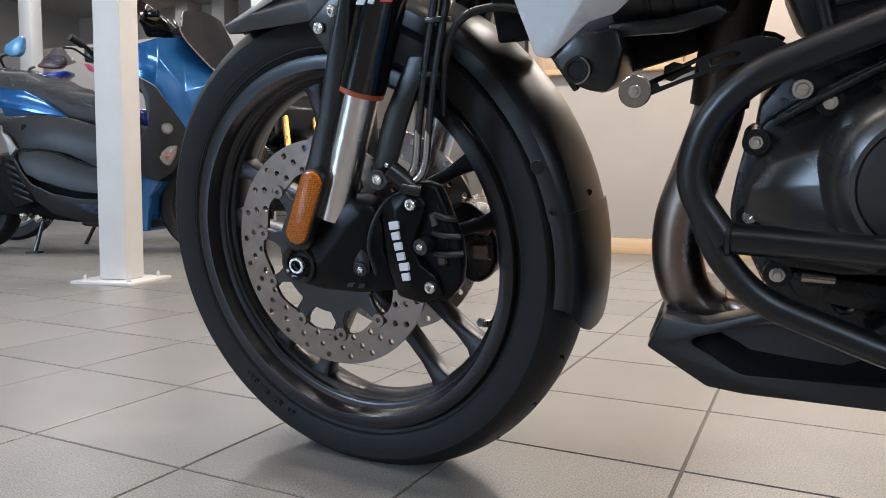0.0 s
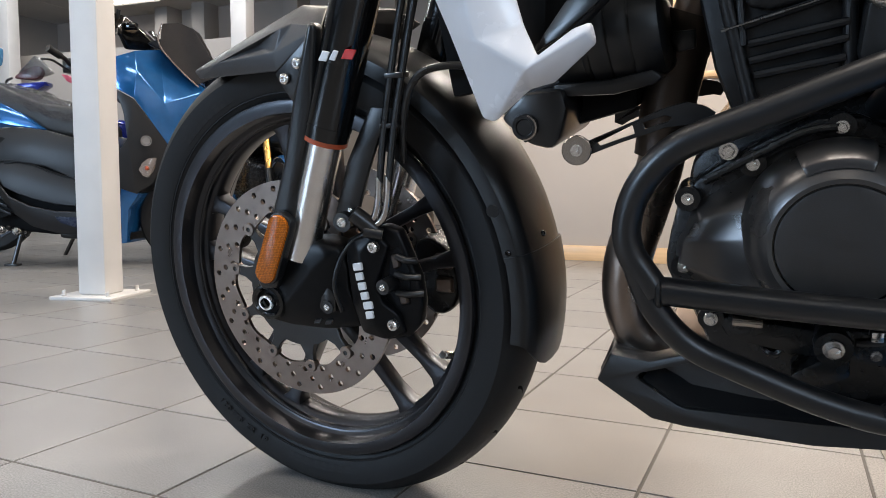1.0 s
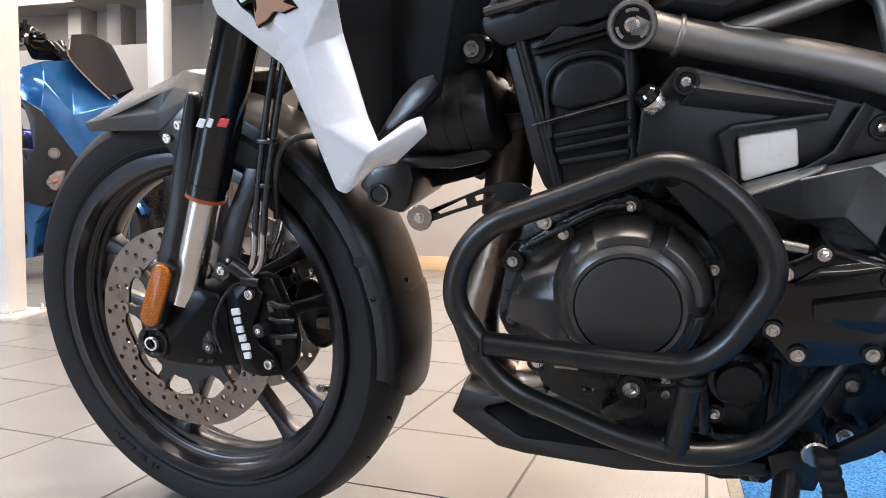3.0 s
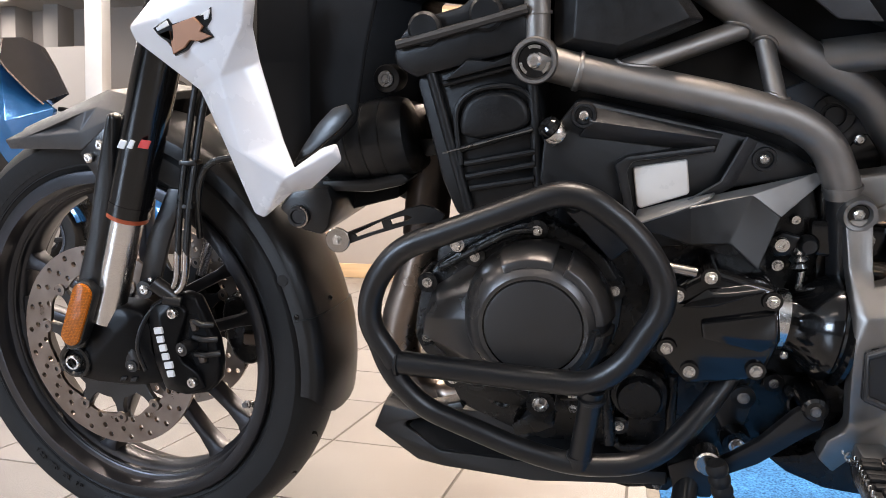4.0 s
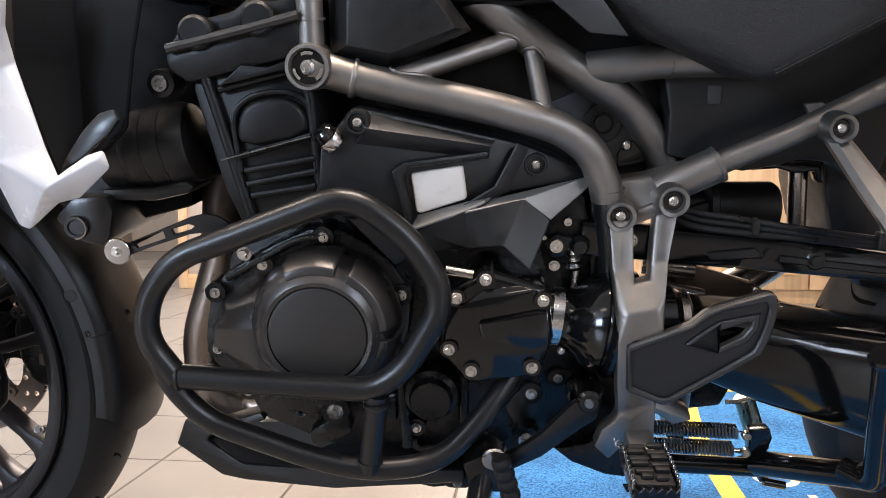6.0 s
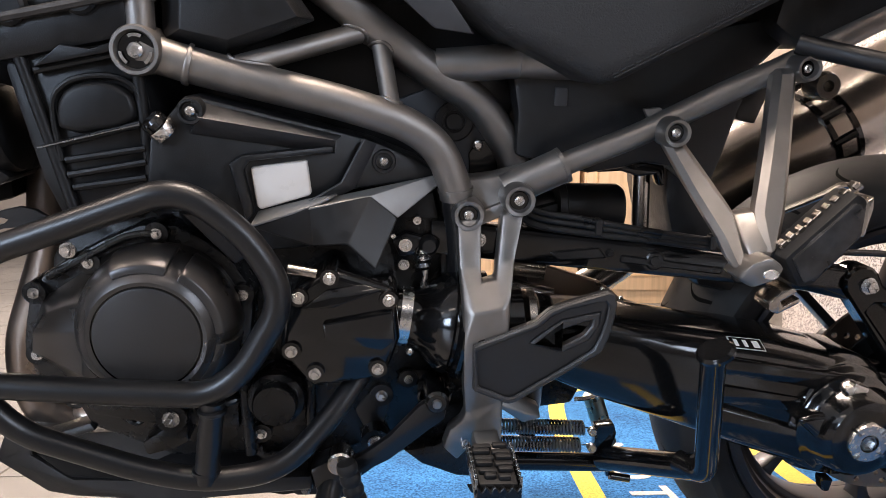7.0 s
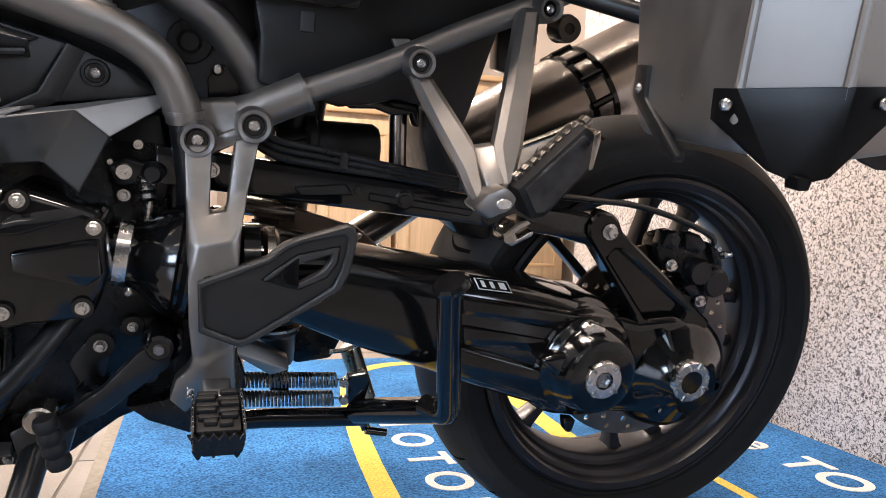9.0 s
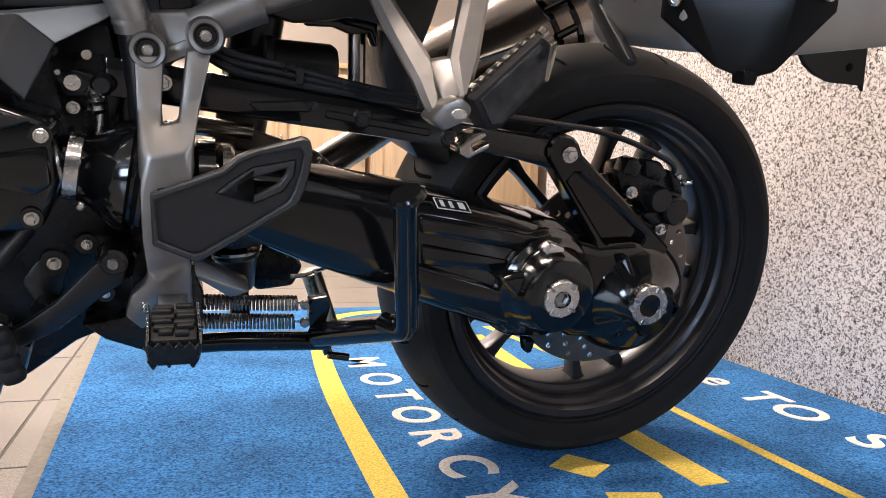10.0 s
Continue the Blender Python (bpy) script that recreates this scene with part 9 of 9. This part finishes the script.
    seat = part("seat", prism(s, -0.17, 0.17, 0.03, 3), SEAT, e, "black seat under clear wrapping film")
    film = bmesh.new()
    cols = [(-1.161, 1.034), (-1.034, 1.038), (-0.938, 1.032), (-0.843, 1.008), (-0.749, 0.965), (-0.655, 0.929), (-0.560, 0.914), (-0.465, 0.896), (-0.387, 0.827)]
    rng = random.Random(4)
    grid = []
    for x, z in cols:
        for k in range(3):
            row = []
            for j in range(9):
                y = -0.19 + 0.38 * j / 8
                drop = 0.10 * max(0, abs(y) - 0.15) / 0.04
                row.append(film.verts.new((x + k * 0.03 + rng.uniform(-0.006, 0.006), y + rng.uniform(-0.006, 0.006), z + 0.010 - drop - k * 0.004 + rng.uniform(-0.006, 0.006))))
            grid.append(row)
    for r0, r1 in zip(grid, grid[1:]):
        for j in range(8):
            film.faces.new((r0[j], r0[j + 1], r1[j + 1], r1[j]))
    part("wrapping_film", film, WRAP, seat, "crumpled clear plastic film", 20)
    part("side_stand", tube([(-0.86, -0.10, 0.20), (-0.90, -0.14, 0.0)], 0.012, 10), SATIN_BLACK, e, "black side stand")
    part("stand_foot", box(-0.94, -0.86, -0.165, -0.115, 0.0, 0.012, 0.004), SATIN_BLACK, e)


scooter()


def far_bike():
    e = empty("parked_motorcycle", "dark blue motorcycle in transport wrapping behind the scooter", "motorcycle", pose(-2.55, 2.45, 0, 0, 0, 22.6))
    y = 0.85
    for x in (-0.25, -1.60):
        m = Matrix.Translation((x, y, 0.31))
        w = part("wheel", lathe([(q, k) for q, k in tyre_profile(0.31, 0.06, 0.22, 0.04)], m, 48), RUBBER, e, "black motorcycle wheel")
        part("rim", lathe([(0.224, -0.037), (0.205, -0.036), (0.20, 0.0), (0.205, 0.036), (0.224, 0.037)], m, 40), RIM, w)
        part("hub", disc(0.05, -0.04, 0.04, m, 24, 0.004), RIM, w)
        for k in range(6):
            part("spoke", box(-0.010, 0.010, -0.012, 0.012, 0.03, 0.21, 0.004, m @ Matrix.Rotation(radians(60 * k), 4, "Y")), RIM, w)
    part("engine_block", prism([(-1.25, 0.22), (-0.60, 0.22), (-0.50, 0.60), (-0.85, 0.72), (-1.30, 0.62)], y - 0.15, y + 0.15, 0.03, 2), CAST_BLACK, e)
    part("fuel_tank", prism([(-0.55, 0.72), (-0.48, 0.84), (-0.62, 0.92), (-0.85, 0.90), (-1.02, 0.76), (-0.95, 0.66), (-0.62, 0.66)], y - 0.13, y + 0.13, 0.05, 4), DARKBLUE, e, "dark blue fuel tank")
    part("seat", prism([(-1.0, 0.74), (-0.98, 0.80), (-1.30, 0.83), (-1.72, 0.90), (-1.72, 0.82), (-1.30, 0.72)], y - 0.11, y + 0.11, 0.02, 3), SEAT, e)
    for k in (-0.09, 0.09):
        part("fork_leg", tube([(-0.25, y + k, 0.31), (-0.46, y + k, 0.93)], 0.022, 16), GOLD, e, "gold fork leg")
    part("front_mudguard", prism([(-1.401, 1.134), (-1.352, 1.161), (-1.173, 1.178), (-1.170, 1.155), (-1.227, 1.116), (-1.354, 1.103)], y - 0.06, y + 0.06, 0.006, 2), DARKBLUE, e, "deep blue mudguard on its stay")
    st = [(-1.274, 1.127), (-1.234, 0.894)]
    part("mudguard_stay", tube([(st[0][0], y, st[0][1]), (st[1][0], y, st[1][1])], 0.012, 10), SATIN_BLACK, e)
    part("mudguard_stay", tube([(st[1][0], y, st[1][1]), (-0.8, y, 0.70)], 0.012, 10), SATIN_BLACK, e)
    b = [(-1.005, 0.550, 1.351), (-0.953, 0.620, 1.310), (-0.942, 0.750, 1.266), (-0.874, 0.850, 1.238)]
    hb = part("handlebar", tube(glide(b, 5), 0.016, 12), SATIN_BLACK, e, "black handlebar with lever and guard")
    part("grip", tube([(-1.007, 0.540, 1.356), (-0.963, 0.610, 1.315)], 0.024, 14), RUBBER, hb)
    part("lever", tube(glide([(-1.044, 0.520, 1.283), (-0.988, 0.540, 1.280), (-0.959, 0.600, 1.255), (-0.942, 0.700, 1.227)], 5), 0.008, 8), SATIN_BLACK, hb, "black clutch lever")
    part("clamp", box(-0.04, 0.04, -0.04, 0.04, -0.05, 0.05, 0.01, Matrix.Translation((-0.961, 0.740, 1.272))), SATIN_BLACK, hb)
    part("steering_stem", tube([(-0.913, 0.850, 1.245), (-0.45, y, 0.90)], 0.03, 14), SATIN_BLACK, e)
    part("lever_guard", slab([(-0.961, 0.600, 1.199), (-0.919, 0.620, 1.192), (-0.879, 0.660, 1.154), (-0.895, 0.660, 1.132), (-0.935, 0.620, 1.155)], 0.03, 0.006, 2), PINK, hb, "pink lever guard")
    part("guard_stay", tube([(-0.904, 0.680, 1.149), (-0.940, 0.760, 1.253)], 0.01, 8), SATIN_BLACK, hb)
    # mirrors
    m1 = part("mirror", slab([(-1.368, 0.400, 1.266), (-1.304, 0.400, 1.309), (-1.245, 0.400, 1.344), (-1.240, 0.400, 1.291), (-1.257, 0.400, 1.210), (-1.352, 0.400, 1.203)], 0.05, 0.012, 3, 1), FILM_BLUE, e, "mirror wrapped in blue film")
    part("mirror_stem", tube(glide([(-1.345, 0.420, 1.220), (-1.407, 0.440, 1.181), (-1.428, 0.700, 1.029), (-1.398, 0.850, 0.990)], 5), 0.008, 8), SATIN_BLACK, m1)
    m2 = part("mirror", slab([(-1.202, 0.450, 1.148), (-1.108, 0.450, 1.213), (-1.023, 0.450, 1.235), (-1.002, 0.450, 1.185), (-1.033, 0.450, 1.135), (-1.128, 0.450, 1.141)], 0.05, 0.012, 3, 1), REDDISH, e, "dark red mirror in clear film")
    part("film_hood", slab([(-1.044, 0.440, 1.290), (-0.946, 0.440, 1.184), (-1.035, 0.440, 1.155), (-1.151, 0.440, 1.182)], 0.06, 0.004, 2), WRAP, m2, "clear film bag")
    part("mirror_stem", tube(glide([(-1.200, 0.460, 1.150), (-1.244, 0.470, 1.115), (-1.329, 0.800, 1.023)], 5), 0.008, 8), SATIN_BLACK, m2)
    part("side_stand", tube([(-0.9, y - 0.14, 0.24), (-0.95, y - 0.30, 0.0)], 0.012, 10), SATIN_BLACK, e)


far_bike()


def middle_bike():
    e = empty("parked_motorcycle", "blue motorcycle with gold fork standing behind the front wheel", "motorcycle", pose(-1.91, 2.66, 0, 0, 0, -40))
    for x in (0.0, -1.38):
        m = Matrix.Translation((x, 0, 0.31))
        w = part("wheel", lathe([(q, k) for q, k in tyre_profile(0.31, 0.06, 0.22, 0.04)], m, 48), RUBBER, e, "black motorcycle wheel")
        part("rim", lathe([(0.224, -0.037), (0.205, -0.036), (0.20, 0.0), (0.205, 0.036), (0.224, 0.037)], m, 40), RIM, w)
        part("hub", disc(0.05, -0.04, 0.04, m, 24, 0.004), RIM, w)
        part("brake_disc", perforated_disc(m @ Matrix.Translation((0, -0.06, 0))), DISC, w, "drilled steel brake disc")
        for k in range(6):
            part("spoke", box(-0.010, 0.010, -0.012, 0.012, 0.03, 0.21, 0.004, m @ Matrix.Rotation(radians(60 * k), 4, "Y")), RIM, w)
    m = Matrix.Translation((0, 0, 0.31))
    part("front_mudguard", lathe([(0.318, -0.068), (0.330, -0.05), (0.336, 0.0), (0.330, 0.05), (0.318, 0.068), (0.314, 0.066), (0.326, 0.048), (0.331, 0.0), (0.326, -0.048), (0.314, -0.066), (0.318, -0.068)], m, 24, arc=(5, 130)), BLUE, e, "blue front mudguard")
    for y in (-0.09, 0.09):
        part("fork_leg", tube([(0, y, 0.31), (-0.10, y, 0.56)], 0.024, 16), SATIN_BLACK, e)
        part("fork_tube", tube([(-0.09, y, 0.54), (-0.25, y, 0.96)], 0.020, 16), GOLD, e, "gold fork tube")
    part("steering_head", prism([(-0.20, 0.72), (-0.16, 0.86), (-0.26, 0.95), (-0.36, 0.86), (-0.34, 0.70)], -0.12, 0.12, 0.02, 2), SATIN_BLACK, e)
    part("engine_block", prism([(-1.0, 0.22), (-0.42, 0.24), (-0.34, 0.60), (-0.65, 0.70), (-1.05, 0.60)], -0.15, 0.15, 0.03, 2), CAST_BLACK, e)
    part("fuel_tank", prism([(-0.34, 0.72), (-0.30, 0.86), (-0.45, 0.93), (-0.68, 0.88), (-0.82, 0.74), (-0.75, 0.66), (-0.45, 0.66)], -0.13, 0.13, 0.05, 4), GLOSS_BLACK, e, "black fuel tank")
    part("seat", prism([(-0.80, 0.72), (-0.78, 0.79), (-1.10, 0.82), (-1.45, 0.88), (-1.45, 0.80), (-1.10, 0.70)], -0.11, 0.11, 0.02, 3), SEAT, e)
    part("swing_arm", tube([(-0.85, 0.10, 0.38), (-1.38, 0.10, 0.31)], 0.025, 14), SATIN_BLACK, e)
    hb = part("handlebar", tube(glide([(-0.36, -0.36, 1.02), (-0.27, -0.16, 1.0), (-0.26, 0.0, 0.96), (-0.27, 0.16, 1.0), (-0.36, 0.36, 1.02)], 6), 0.014, 12), SATIN_BLACK, e, "black handlebar with one mirror")
    part("mirror_stem", tube(glide([(-0.30, 0.24, 1.01), (-0.26, 0.26, 1.10), (-0.28, 0.28, 1.17)], 5), 0.007, 8), SATIN_BLACK, hb)
    part("mirror", lathe([(0, -0.02), (0.05, -0.018), (0.068, -0.004), (0.068, 0.006), (0, 0.008)], Matrix.Translation((-0.30, 0.28, 1.20)) @ pose(0, 0, 0, 10, 15, 80) @ Matrix.Diagonal((1.4, 1, 0.8, 1)), 28), SATIN_BLACK, hb, "black oval mirror")
    part("side_stand", tube([(-0.7, -0.14, 0.24), (-0.75, -0.30, 0.0)], 0.012, 10), SATIN_BLACK, e)


middle_bike()


# ---- floor tiles ----
def tiles():
    pitch, gap = 0.3145, 0.0052
    me = finish(box(-pitch / 2 + gap / 2, pitch / 2 - gap / 2, -pitch / 2 + gap / 2, pitch / 2 - gap / 2, -0.006, 0.0, 0.0005, segs=1), "tile", TILE)
    m0 = pose(0.423, 0.104, 0, 0, 0, -2.6)
    rest = bmesh.new()
    for i in range(-32, 10):
        for j in range(-18, 25):
            m = m0 @ pose((i + 0.5) * pitch, (j + 0.5) * pitch, random.uniform(-0.0002, 0.0002), random.uniform(-0.03, 0.03), random.uniform(-0.03, 0.03), 0)
            x, y = m.translation.x, m.translation.y
            if not (-9.3 < x < 3.05 and -5.2 < y < 7.4):
                continue
            if -3.6 < x < 1.6 and -0.9 < y < 2.6:
                ob = new("tile", me)
                ob.parent, ob.matrix_basis = SLAB, m
            else:
                h = pitch / 2 - gap / 2
                vs = [rest.verts.new(m @ Vector(c)) for c in ((-h, -h, 0), (h, -h, 0), (h, h, 0), (-h, h, 0))]
                lo = [rest.verts.new(v.co - Vector((0, 0, 0.005))) for v in vs]
                rest.faces.new(vs)
                for k in range(4):
                    rest.faces.new((vs[k], lo[k], lo[(k + 1) % 4], vs[(k + 1) % 4]))
    tagged(part("tile_field", rest, TILE, SLAB), kind="stuff")


tiles()
